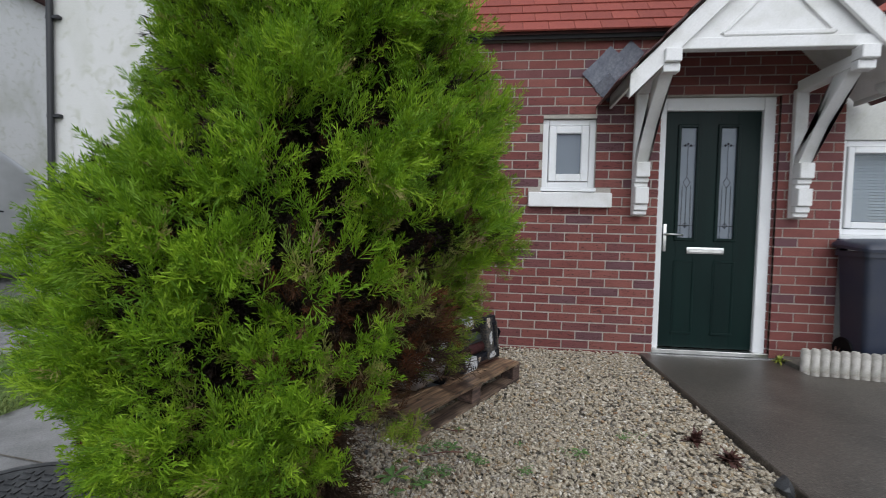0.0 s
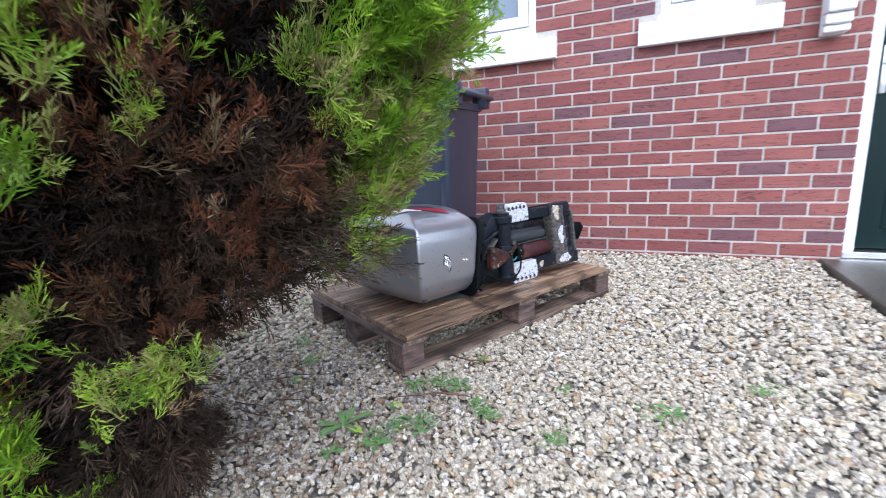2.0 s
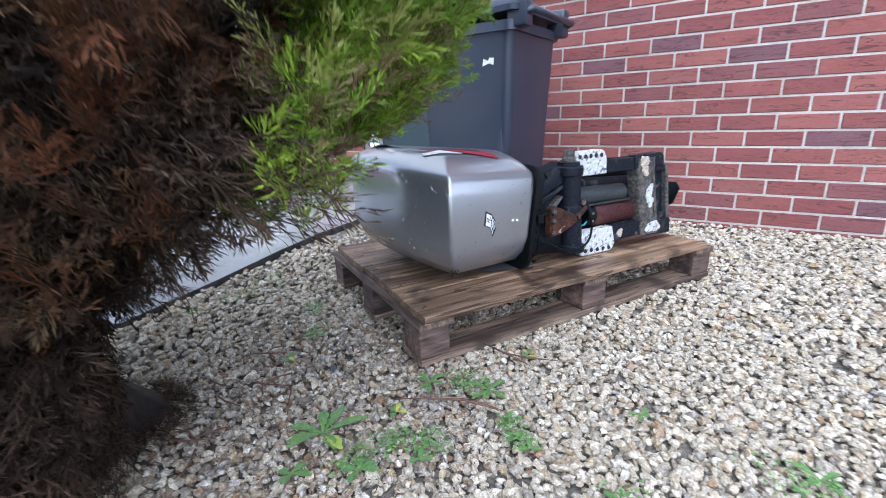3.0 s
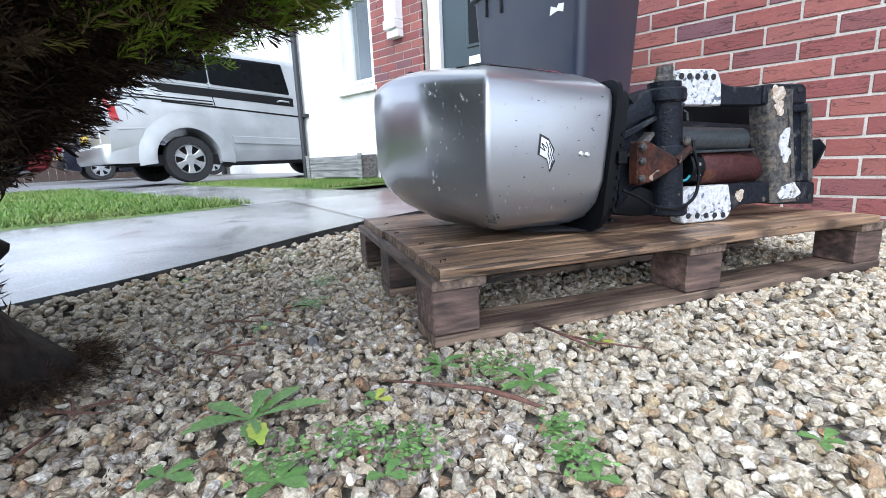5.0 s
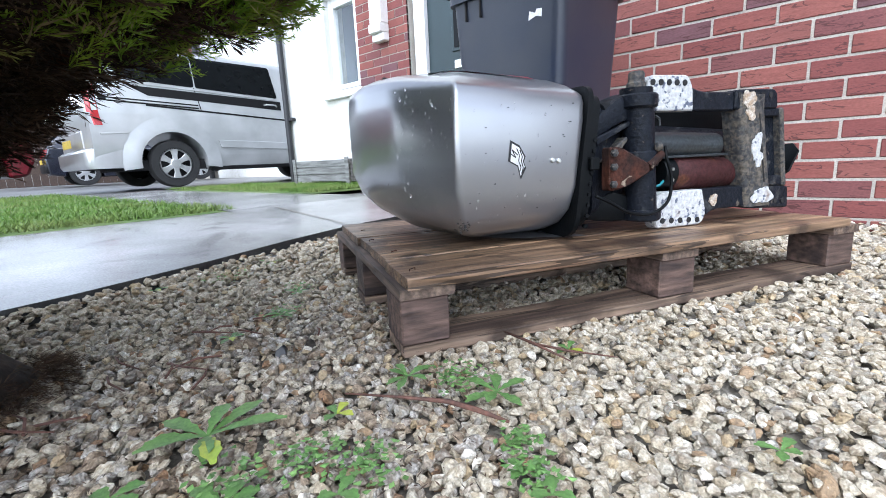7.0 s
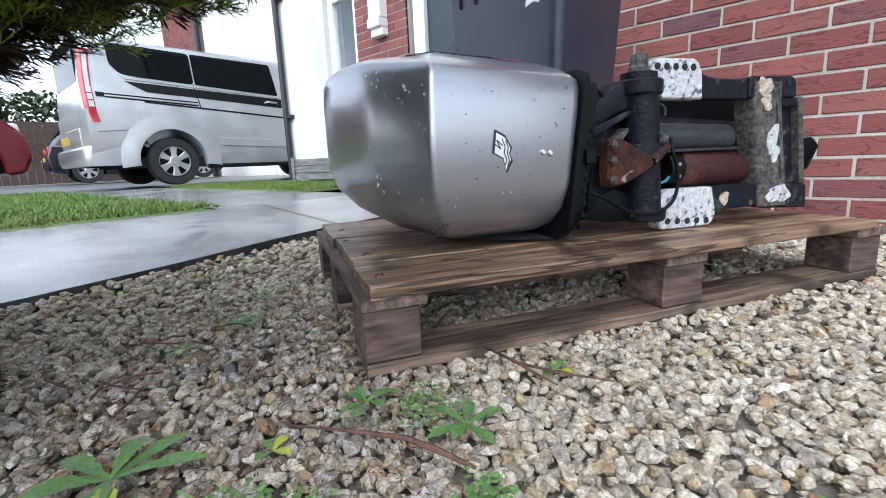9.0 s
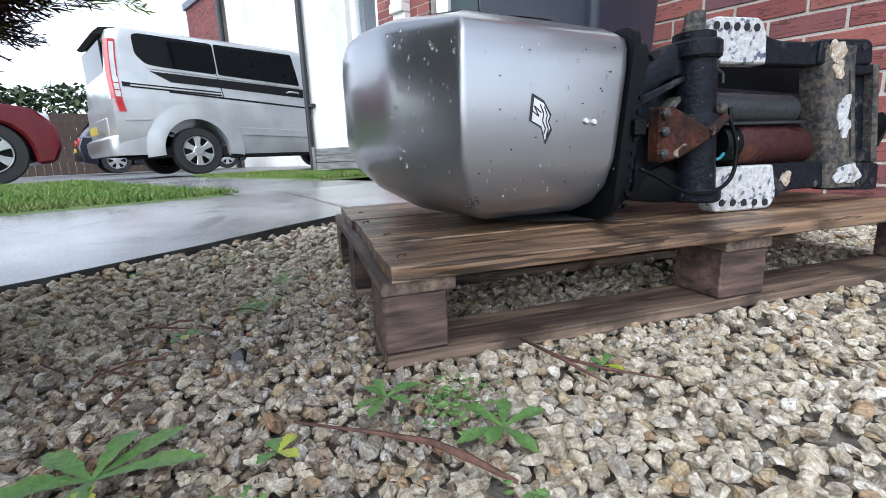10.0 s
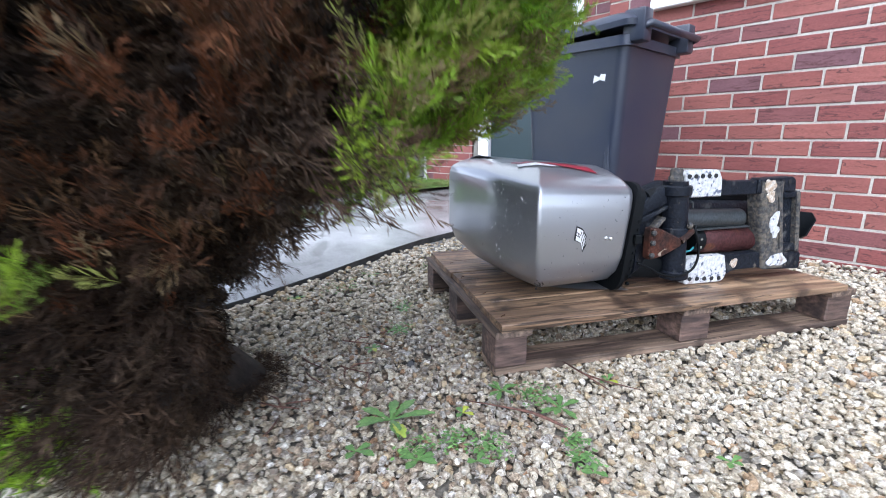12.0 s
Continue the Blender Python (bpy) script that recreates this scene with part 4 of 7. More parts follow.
# the clamp bracket stands a little back from the casing's side
for ob in motor.children:
    if ob.name.split(".")[0] in ("lower_flange", "upper_flange", "upper_arm", "lower_arm", "cross_bar", "paint_patch", "upper_ear", "lower_ear", "end_web", "end_rib", "end_step", "bar_seam", "swivel_tube", "tube_collar", "tube_cap", "corrosion_lump", "steel_ram", "ram_lip", "rusty_ram", "ram_cap", "cap_screw", "teal_wire", "hook", "clamp_back", "steering_arm", "bolt_head", "arm_link", "upper_brace", "lower_brace", "rib"):
        ob.location.y += 0.024

# decals and fixings on the side of the casing

def on_side(outline, lift, m, name, label=""):
    """A thin flat shape on the side face, which runs from (0.155, 0.072) to (0.415, 0.085)."""
    def y(x):
        return 0.077 + (x - 0.140) * 0.048
    b = bmesh.new()
    lo, hi = [b.verts.new((x, y(x) + 0.002, z)) for x, z in outline], [b.verts.new((x, y(x) - lift, z)) for x, z in outline]
    b.faces.new(lo[::-1])
    b.faces.new(hi)
    for i in range(len(lo)):
        j = (i + 1) % len(lo)
        b.faces.new((lo[i], lo[j], hi[j], hi[i]))
    bmesh.ops.recalc_face_normals(b, faces=b.faces[:])
    return part(name, b, m, motor, label)


LX, LZ = 0.2652, 0.3140
mark = [(-0.0147, 0.0364), (0.0049, 0.0267), (0.0179, 0.0058), (0.0139, -0.004), (0.0190, -0.0158), (0.0075, -0.0363), (0.0009, -0.0123), (-0.0198, -0.0021)]
on_side([(LX + a, LZ + b) for a, b in mark], 0.0010, M_DECALBLACK, "emblem", "black and silver emblem")
on_side([(LX + a * 0.80, LZ + b * 0.84) for a, b in mark], 0.0016, M_DECALWHITE, "emblem_face")
for line in ([(-0.0155, 0.012), (-0.004, 0.004), (-0.012, 0.019), (0.000, 0.009)], [(-0.002, 0.021), (0.004, 0.008), (0.002, -0.002), (0.007, -0.014), (0.004, -0.022)], [(0.005, 0.018), (0.010, 0.006), (0.008, -0.003), (0.012, -0.015), (0.008, -0.026)]):
    for (a, b), (c, d) in zip(line, line[1:]):
        w = Vector((d - b, a - c)).normalized() * 0.0009
        on_side([(LX + a + w.x, LZ + b + w.y), (LX + c + w.x, LZ + d + w.y), (LX + c - w.x, LZ + d - w.y), (LX + a - w.x, LZ + b - w.y)], 0.0021, M_DECALBLACK, "emblem_stroke")
for x, z in ((0.345, 0.310), (0.360, 0.308)):
    part("casing_bolt", lathe([(0.0050, 0), (0.0050, 0.002), (0.003, 0.004)], 12), M_CHROME, motor, at=Matrix.Translation((x, 0.077 + (x - 0.140) * 0.048, z)) @ pose(0, 0, 0, 90, 0, 0), smooth=40)


def surface_z(x, y):
    """Height of the casing's upper face, from its profile of insets."""
    d = min(y - (0.077 + (x - 0.140) * 0.048), 0.60 - y, (x - 0.06) + (y - 0.2) * 0.3 if x < 0.2 else 9)
    prev = PROFILE[7]
    for z, k in PROFILE[7:]:
        if k >= d:
            t = (d - prev[1]) / max(1e-6, k - prev[1])
            return lean((x, y), prev[0] + t * (z - prev[0]))[2]
        prev = (z, k)
    return lean((x, y), PROFILE[-1][0])[2]


def on_top(outline, lift, m, name, label="", sub=10):
    """A thin shape that follows the curved upper face, from pairs of opposite edge points."""
    b = bmesh.new()
    a, c = outline
    rows_ = []
    for p, q in zip(a, c):
        rows_.append([b.verts.new((p[0] + (q[0] - p[0]) * t / sub, p[1] + (q[1] - p[1]) * t / sub, surface_z(p[0] + (q[0] - p[0]) * t / sub, p[1] + (q[1] - p[1]) * t / sub) + lift)) for t in range(sub + 1)])
    for r0, r1 in zip(rows_, rows_[1:]):
        for k in range(sub):
            b.faces.new((r0[k], r1[k], r1[k + 1], r0[k + 1]))
    bmesh.ops.recalc_face_normals(b, faces=b.faces[:])
    for f in b.faces:
        if f.normal.z < 0:
            f.normal_flip()
    return part(name, b, m, motor, label)


on_top(([(0.10 + 0.03 * k, 0.33 - 0.012 * k) for k in range(9)], [(0.10 + 0.03 * k, 0.40 - 0.008 * k) for k in range(9)]), 0.0025, M_DECALBLACK, "stripe", "black sweeping decal")
on_top(([(0.12 + 0.03 * k, 0.315 - 0.018 * k) for k in range(9)], [(0.12 + 0.03 * k, 0.328 - 0.013 * k) for k in range(9)]), 0.0035, M_DECALRED, "stripe", "red sweeping decal")
on_top(([(0.15, 0.235), (0.20, 0.222), (0.26, 0.215)], [(0.16, 0.275), (0.21, 0.255), (0.262, 0.222)]), 0.0035, M_DECALWHITE, "stripe", "white decal")
rr = random.Random(4)
bm = bmesh.new()
for _ in range(46):
    x, z = rr.uniform(0.165, 0.40), rr.uniform(0.19, 0.42)
    s = rr.uniform(0.0006, 0.0018)
    dr = lathe([(0.1 * s, -s * 1.5), (0.8 * s, -s), (s, 0), (0.55 * s, s), (0.1 * s, s * 1.6)], 8)
    join(bm, dr, Matrix.Translation((x, 0.0762 + (x - 0.140) * 0.048, z)))
for _ in range(46):
    t, z = rr.uniform(0.05, 0.95), rr.uniform(0.21, 0.43)
    s = rr.uniform(0.0008, 0.0025)
    dr = lathe([(0.1 * s, -s * 1.7), (0.8 * s, -s), (s, 0), (0.55 * s, s), (0.1 * s, s * 1.6)], 8)
    p = Vector((0.140, 0.077)).lerp(Vector((0.063, 0.218)), t)
    join(bm, dr, Matrix.Translation((p.x - 0.0008, p.y - 0.0004, lean(p, z)[2])))
chips = bmesh.new()
for k in range(58):
    if k < 20:
        x, z, w, h = rr.uniform(0.16, 0.40), rr.uniform(0.20, 0.42), rr.uniform(0.0006, 0.0028), rr.uniform(0.0006, 0.0013)
    else:
        x, z, w, h = rr.gauss(0.152, 0.006), rr.gauss(0.196, 0.006), rr.uniform(0.0008, 0.0026), rr.uniform(0.0006, 0.0018)
    a = rr.uniform(0, 3.14)
    y = 0.0762 + (x - 0.140) * 0.048 + (0.0 if k < 20 else 0.012 * max(0.0, (0.205 - z) / 0.02) + 0.004)
    join(chips, prism([(w * math.cos(a + q) * g, h * math.sin(a + q) * g) for q, g in ((0, 1), (1.1, 0.7), (2.2, 1.1), (3.3, 0.8), (4.4, 1.2), (5.4, 0.7))], -0.0004, 0.0012, "y"), Matrix.Translation((x, y, z)))
part("paint_chips", chips, M_DECALBLACK, motor, "dark chips and specks in the paint")["kind"] = "stuff"
part("water_drops", bm, M_DROP, motor, "clear rain drops on the casing", smooth=True)["kind"] = "stuff"

# ---------------------------------------------------------------- conifer beside the pallet
AX, AY = -0.60, -2.30
SPRIG = (-0.02, -2.67, 0.46)
rng = np.random.default_rng(21)


def tuft(seed, nodes=6, thick=0.017, fill=3):
    """One branchlet of thin scaly twigs, a unit long, growing along z and forking to all sides: faces share the stem's points."""
    r = np.random.default_rng(seed)
    v, f = [], []

    def twig(i0, d, ln, w):
        """A slim pointed twig from the point i0."""
        nrm = np.cross(d, r.normal(0, 1, 3))
        nrm *= w / np.linalg.norm(nrm)
        mid = v[i0] + d * ln * 0.55
        k = len(v)
        v.extend([mid + nrm, v[i0] + d * ln, mid - nrm])
        f.append([i0, k, k + 1, k + 2])
        return k
    prev = None
    for i in range(nodes + 1):
        z = i / nodes
        c = np.array([0.07 * math.sin(3 * z + seed), 0.12 * z * z * math.sin(seed * 1.7), z * 0.72])
        k = len(v)
        w = 0.014 * (1 - 0.6 * z)
        v.extend([c + [w, 0, 0], c - [w, 0, 0]])
        if prev is not None:
            f.append([prev, k, k + 1, prev + 1])
        prev = k
        turn = r.uniform(0, 0.9) + 1.2 * (i % 2)
        for side in (0, 1):
            a = math.radians(r.uniform(26, 46)) * (1 - 0.4 * z)
            b = turn + math.pi * side
            d = np.array([math.sin(a) * math.cos(b), math.sin(a) * math.sin(b) * 0.75, math.cos(a)])
            ln = 0.44 * (1 - 0.5 * z) * r.uniform(0.75, 1.2)
            kk = twig(k + side, d, ln, thick)
            for q in range(fill - 1):
                d2 = d + r.normal(0, 0.36, 3)
                d2 /= np.linalg.norm(d2)
                twig(kk + (0, 2)[q % 2], d2, ln * r.uniform(0.42, 0.7), thick * 0.85)
    twig(prev, np.array([0, 0, 1.0]), 0.28, thick)
    return np.array(v), np.array(f)


TUFTS = [tuft(s) for s in range(6)]
BARE = [tuft(s, 4, 0.011, 2) for s in range(9, 13)]


def smooth01(t):
    t = np.clip(t, 0, 1)
    return t * t * (3 - 2 * t)


def crown_radius(az, z):
    """How far the crown reaches at a bearing and a height."""
    east = np.interp(z, [0.0, 0.15, 0.3, 0.42, 0.52, 0.72, 0.97, 1.16, 1.4, 1.76, 2.1, 2.5], [0.0, 0.06, 0.22, 0.45, 0.64, 0.82, 0.87, 0.87, 0.81, 0.73, 0.62, 0.10])
    south = np.interp(z, [0.0, 0.08, 0.2, 0.4, 0.55, 0.72, 0.97, 1.16, 1.4, 1.76, 2.1, 2.5], [0.34, 0.46, 0.59, 0.70, 0.76, 0.79, 0.79, 0.78, 0.75, 0.69, 0.59, 0.10])
    west = np.interp(z, [0.0, 0.1, 0.46, 0.69, 1.0, 1.10, 1.2, 1.4, 1.65, 1.9, 2.2, 2.5], [0.36, 0.47, 0.60, 0.64, 0.65, 0.60, 0.50, 0.39, 0.40, 0.41, 0.38, 0.08])
    ws = smooth01((-az - 0.2) / 0.40) * (az < 0)
    ww = np.where(az < 0, smooth01((-az - 1.5 + 0.5 * smooth01((z - 1.1) / 0.2)) / 0.5), smooth01((az - 2.2) / 0.5))
    under = np.interp(z, [0.0, 0.25, 0.33, 0.43, 0.485, 0.55, 0.63, 0.78, 1.0, 1.2, 1.4, 1.76, 2.1, 2.5], [0.0, 0.0, 0.05, 0.18, 0.33, 0.50, 0.63, 0.745, 0.82, 0.84, 0.79, 0.71, 0.60, 0.10])
    wn_az = smooth01((az + 0.12) / 0.42)
    back_in = np.interp(az, [0.85, 1.05, 1.2, 1.5, 2.6], [1.0, 0.92, 0.72, 0.46, 0.46])
    east = (east * (1 - wn_az) + under * wn_az) * back_in
    r = east * (1 - ws) + south * ws
    return r * (1 - ww) + west * ww


def lumps(az, z):
    return 1 + 0.09 * np.sin(5 * az + 2.2 * np.sin(7 * z)) * np.sin(9 * z + 1.3 * np.sin(3 * az)) + 0.07 * np.sin(11 * az + 13 * z + 1.0) * np.sin(15 * z - 6 * az) + 0.04 * np.sin(17 * az - 9 * z)


def above_skirt(q):
    """Nothing hangs below the hollow cone under the crown on the side of the pallet."""
    x, y = q[:, 0] - AX, q[:, 1] - AY
    az, r = np.arctan2(y, x), np.hypot(x, y)
    cone = np.interp(r, [0, 0.1, 0.2, 0.3, 0.4, 0.5, 0.6, 0.7, 0.8], [0.245, 0.315, 0.405, 0.47, 0.515, 0.545, 0.565, 0.59, 0.65])
    w = smooth01((az + 0.06) / 0.34)
    return (q[:, 2] > cone * w + 0.30 * (1 - w)) | (az < -0.30)


def placed(shapes, p, d, ln, r):
    """Set the shapes at the points p, growing along d."""
    n = len(p)
    side = np.cross(d, r.normal(0, 1, (n, 3)))
    side /= np.linalg.norm(side, axis=1, keepdims=True)
    m = np.zeros((n, 4, 4))
    m[:, :3, 0], m[:, :3, 1], m[:, :3, 2], m[:, :3, 3] = side * ln[:, None], np.cross(d, side) * ln[:, None], d * ln[:, None], p
    m[:, 3, 3] = 1
    pick = r.integers(0, len(shapes), n)
    vs, fs, o = [], [], 0
    for k, (v, f) in enumerate(shapes):
        if (pick == k).any():
            a, b = scatter(v, f, m[pick == k])
            vs.append(a)
            fs.append(b + o)
            o += len(a)
    return np.concatenate(vs), np.concatenate(fs)


def plumes(n, seed, per, zr, length, depth=(0.9, 1.04), want=None, up=0.62):
    """Upswept bunches of branchlets over the crown: each bunch fans out from one point."""
    r = np.random.default_rng(seed)
    az, z = r.uniform(-math.pi, math.pi, n), r.uniform(*zr, n)
    rad = crown_radius(az, z) * lumps(az, z)
    ok = (rad > 0.12) & (r.random(n) < np.clip(rad / 0.8, 0.15, 1))
    if want is not None:
        ok &= r.random(n) < want(az, z)
    az, z, rad = az[ok], z[ok], rad[ok]
    n = len(az)
    out = np.stack([np.cos(az), np.sin(az), np.zeros(n)], -1)
    lead = out * 0.8 + np.array([0, 0, up]) + r.normal(0, 0.22, (n, 3))
    lead /= np.linalg.norm(lead, axis=1, keepdims=True)
    foot = np.array([AX, AY, 0]) + out * (rad * r.uniform(*depth, n) - 0.105)[:, None] + np.array([0, 0, 1.0]) * (z - 0.05)[:, None]
    lead, foot = np.repeat(lead, per, 0), np.repeat(foot, per, 0)
    k = len(foot)
    d = lead + r.normal(0, 0.40, (k, 3))
    d /= np.linalg.norm(d, axis=1, keepdims=True)
    p = foot + lead * r.uniform(0, 0.055, (k, 1)) + r.normal(0, 0.014, (k, 3))
    p[:, 2] = np.maximum(p[:, 2], 0.03)
    ln = r.uniform(*length, k)
    keep = above_skirt(p) & above_skirt(p + d * ln[:, None] * 0.9)
    return placed(TUFTS, p[keep], d[keep], ln[keep], r)


def leaves(n, seed, depth, length, zr, shapes, droop=0.0, up=0.55, want=None, stray=0.33):
    r = np.random.default_rng(seed)
    az, z = r.uniform(-math.pi, math.pi, n), r.uniform(*zr, n)
    rad = crown_radius(az, z) * lumps(az, z) * (1 - 0.36 * hollow(az, z))
    ln = r.uniform(*length, n)
    dep = r.uniform(*depth, n)
    rr_ = rad * dep - ln * 0.5
    ok = (rad > 0.09) & (r.random(n) < np.clip(rad / 0.8, 0.15, 1))
    if want is not None:
        ok &= want(az, z, dep, r.random(n))
    az, z, rr_, ln = az[ok], z[ok], rr_[ok], ln[ok]
    n = len(az)
    out = np.stack([np.cos(az), np.sin(az), np.zeros(n)], -1)
    d = out * 0.8 + np.array([0, 0, 1.0]) * (up - droop) + r.normal(0, stray, (n, 3))
    d /= np.linalg.norm(d, axis=1, keepdims=True)
    p = np.array([AX, AY, 0]) + out * rr_[:, None] + np.array([0, 0, 1.0]) * z[:, None]
    p[:, 2] = np.maximum(p[:, 2], 0.03)
    tip = p + d * ln[:, None] * 0.8
    keep = above_skirt(p) & above_skirt(tip)
    p, d, ln = p[keep], d[keep], ln[keep]
    return placed(shapes, p, d, ln, r)


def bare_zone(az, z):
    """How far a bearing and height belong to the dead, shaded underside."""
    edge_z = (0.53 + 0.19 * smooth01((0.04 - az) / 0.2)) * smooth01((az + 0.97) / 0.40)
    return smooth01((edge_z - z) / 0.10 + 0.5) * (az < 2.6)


def rusty(az, z):
    """The brown patch on the side that faces the pallet."""
    return np.exp(-((az + 0.34) / 0.33) ** 2 - ((z - 0.68) / 0.24) ** 2) + 0.65 * np.exp(-((az + 0.85) / 0.25) ** 2 - ((z - 0.85) / 0.18) ** 2)


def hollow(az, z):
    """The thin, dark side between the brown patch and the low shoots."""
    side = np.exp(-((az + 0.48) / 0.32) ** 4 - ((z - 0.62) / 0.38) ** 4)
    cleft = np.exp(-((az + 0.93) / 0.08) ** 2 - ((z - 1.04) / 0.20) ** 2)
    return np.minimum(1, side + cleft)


def browned(az, z):
    """Share of olive, brown-tipped growth, low down on the side of the pallet."""
    return 0.75 * smooth01((1.10 - z) / 0.40) * np.exp(-((az - 0.25) / 0.85) ** 2)


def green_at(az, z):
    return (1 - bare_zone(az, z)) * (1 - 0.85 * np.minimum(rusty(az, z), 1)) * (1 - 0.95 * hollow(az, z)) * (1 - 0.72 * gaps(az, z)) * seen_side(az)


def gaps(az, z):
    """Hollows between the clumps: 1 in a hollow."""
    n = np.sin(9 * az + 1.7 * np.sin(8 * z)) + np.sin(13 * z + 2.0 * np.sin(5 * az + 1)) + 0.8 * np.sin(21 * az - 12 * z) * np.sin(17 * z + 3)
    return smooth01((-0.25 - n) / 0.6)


shrub = thing("conifer", pose(0, 0, 0), "bushy green conifer with brown dead twigs underneath, growing in gravel", "conifer")


def seen_side(a):
    """Fewer sprays on the side turned away from the garden."""
    return np.where((a > 1.9) | (a < -2.7), 0.2, 1.0)


def layer(name, m, label, *sets):
    vs, fs, o = [], [], 0
    for v, f in sets:
        vs.append(v)
        fs.append(f + o)
        o += len(v)
    soup(name, np.concatenate(vs), np.concatenate(fs), m, shrub, label)["kind"] = "stuff"


def sprig(x, y, z, size, n, seed):
    """A low side shoot: a small bush of branchlets."""
    r = np.random.default_rng(seed)
    d = r.normal(0, 0.45, (n, 3)) + [0.5, -0.25, 0.55]
    d /= np.linalg.norm(d, axis=1, keepdims=True)
    ln = r.uniform(0.045, 0.075, n)
    return placed(TUFTS, np.array([x, y, z]) + r.normal(0, 1, (n, 3)) * [size, size, size * 0.6] - d * ln[:, None] * 0.5, d, ln, r)


def heap(n, seed):
    """Fallen dead twigs heaped round the foot of the trunk."""
    r = np.random.default_rng(seed)
    a, rad = r.uniform(-1.9, 2.2, n), 0.05 + 0.075 * np.sqrt(r.random(n))
    p = np.stack([-0.575 + rad * np.cos(a), -2.325 + rad * np.sin(a), np.maximum(0.008, 0.075 - 0.42 * rad) * r.uniform(0.3, 1.0, n)], -1)
    d = np.stack([np.cos(a), np.sin(a), r.normal(-0.1, 0.25, n)], -1) + r.normal(0, 0.45, (n, 3)) * [1, 1, 0.4]
    d /= np.linalg.norm(d, axis=1, keepdims=True)
    return placed(BARE, p, d, r.uniform(0.025, 0.05, n), r)


ZTOP = 2.5
layer("crown", M_GREEN, "bright green scaly conifer branchlets",
      plumes(6200, 31, 9, (0.05, ZTOP), (0.06, 0.105), want=lambda a, z: green_at(a, z) * (1 - browned(a, z))),
      leaves(8300, 38, (0.74, 0.92), (0.07, 0.11), (0.05, ZTOP), TUFTS, want=lambda a, z, d, q: q < green_at(a, z) * 0.35 * (z > 0.85)))
layer("olive_spray", M_OLIVE, "olive branchlets with browning tips",
      plumes(4200, 41, 9, (0.30, 1.3), (0.055, 0.09), want=lambda a, z: np.minimum(1, green_at(a, z) * browned(a, z) * 2.2 + 0.035 * hollow(a, z) * (z > 0.6))),
      sprig(*SPRIG, 0.032, 55, 5))
layer("dead_spray", M_BROWN, "rust-brown dead branchlets",
      leaves(6000, 32, (0.62, 0.90), (0.06, 0.11), (0.05, 1.9), TUFTS, want=lambda a, z, d, q: q < (0.10 + 0.8 * rusty(a, z) + 0.25 * gaps(a, z)) * seen_side(a)),
      plumes(1500, 36, 8, (0.3, 1.1), (0.05, 0.085), (0.84, 0.98), want=lambda a, z: np.minimum(1, rusty(a, z)) * 0.5))
# Inner fill whose low colour stands for deep shade between the clumps.
layer("dead_twig", M_TWIG_SHADE, "grey-brown bare twigs, coloured dark for the shade inside the crown",
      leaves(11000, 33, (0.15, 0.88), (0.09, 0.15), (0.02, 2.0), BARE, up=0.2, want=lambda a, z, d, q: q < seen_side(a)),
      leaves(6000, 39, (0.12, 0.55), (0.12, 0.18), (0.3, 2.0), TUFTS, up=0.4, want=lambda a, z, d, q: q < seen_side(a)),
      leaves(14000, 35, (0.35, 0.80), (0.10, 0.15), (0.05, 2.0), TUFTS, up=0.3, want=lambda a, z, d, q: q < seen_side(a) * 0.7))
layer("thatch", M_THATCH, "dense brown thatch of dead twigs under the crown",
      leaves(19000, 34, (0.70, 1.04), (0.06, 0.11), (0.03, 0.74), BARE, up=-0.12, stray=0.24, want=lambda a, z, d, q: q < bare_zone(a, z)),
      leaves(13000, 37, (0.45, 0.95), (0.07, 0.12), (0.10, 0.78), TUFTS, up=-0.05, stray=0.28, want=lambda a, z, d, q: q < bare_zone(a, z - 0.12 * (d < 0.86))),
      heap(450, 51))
bm = bmesh.new()
lim = random.Random(8)
part("trunk", tube([(-0.575, -2.320, -0.03), (-0.595, -2.362, 0.05), (-0.612, -2.42, 0.16), (-0.63, -2.47, 0.30), (-0.63, -2.50, 0.5), (AX - 0.01, AY - 0.05, 1.3), (AX, AY, 2.45)], [0.100, 0.078, 0.066, 0.060, 0.055, 0.032, 0.01], 14), M_BARK, shrub, "dark brown fibrous trunk", smooth=True)
for k in range(26):
    a, z = lim.uniform(-3.1, 3.1), lim.uniform(0.1, 1.7)
    R = float(crown_radius(np.array(a), np.array(z + 0.25))) * 0.72
    part("limb", tube([(AX, AY, z), (AX + R * 0.5 * math.cos(a), AY + R * 0.5 * math.sin(a), z + 0.16), (AX + R * math.cos(a), AY + R * math.sin(a), z + 0.26)], [0.018, 0.011, 0.004], 6), M_BARK, shrub, smooth=True)

# ---------------------------------------------------------------- wheeled bin


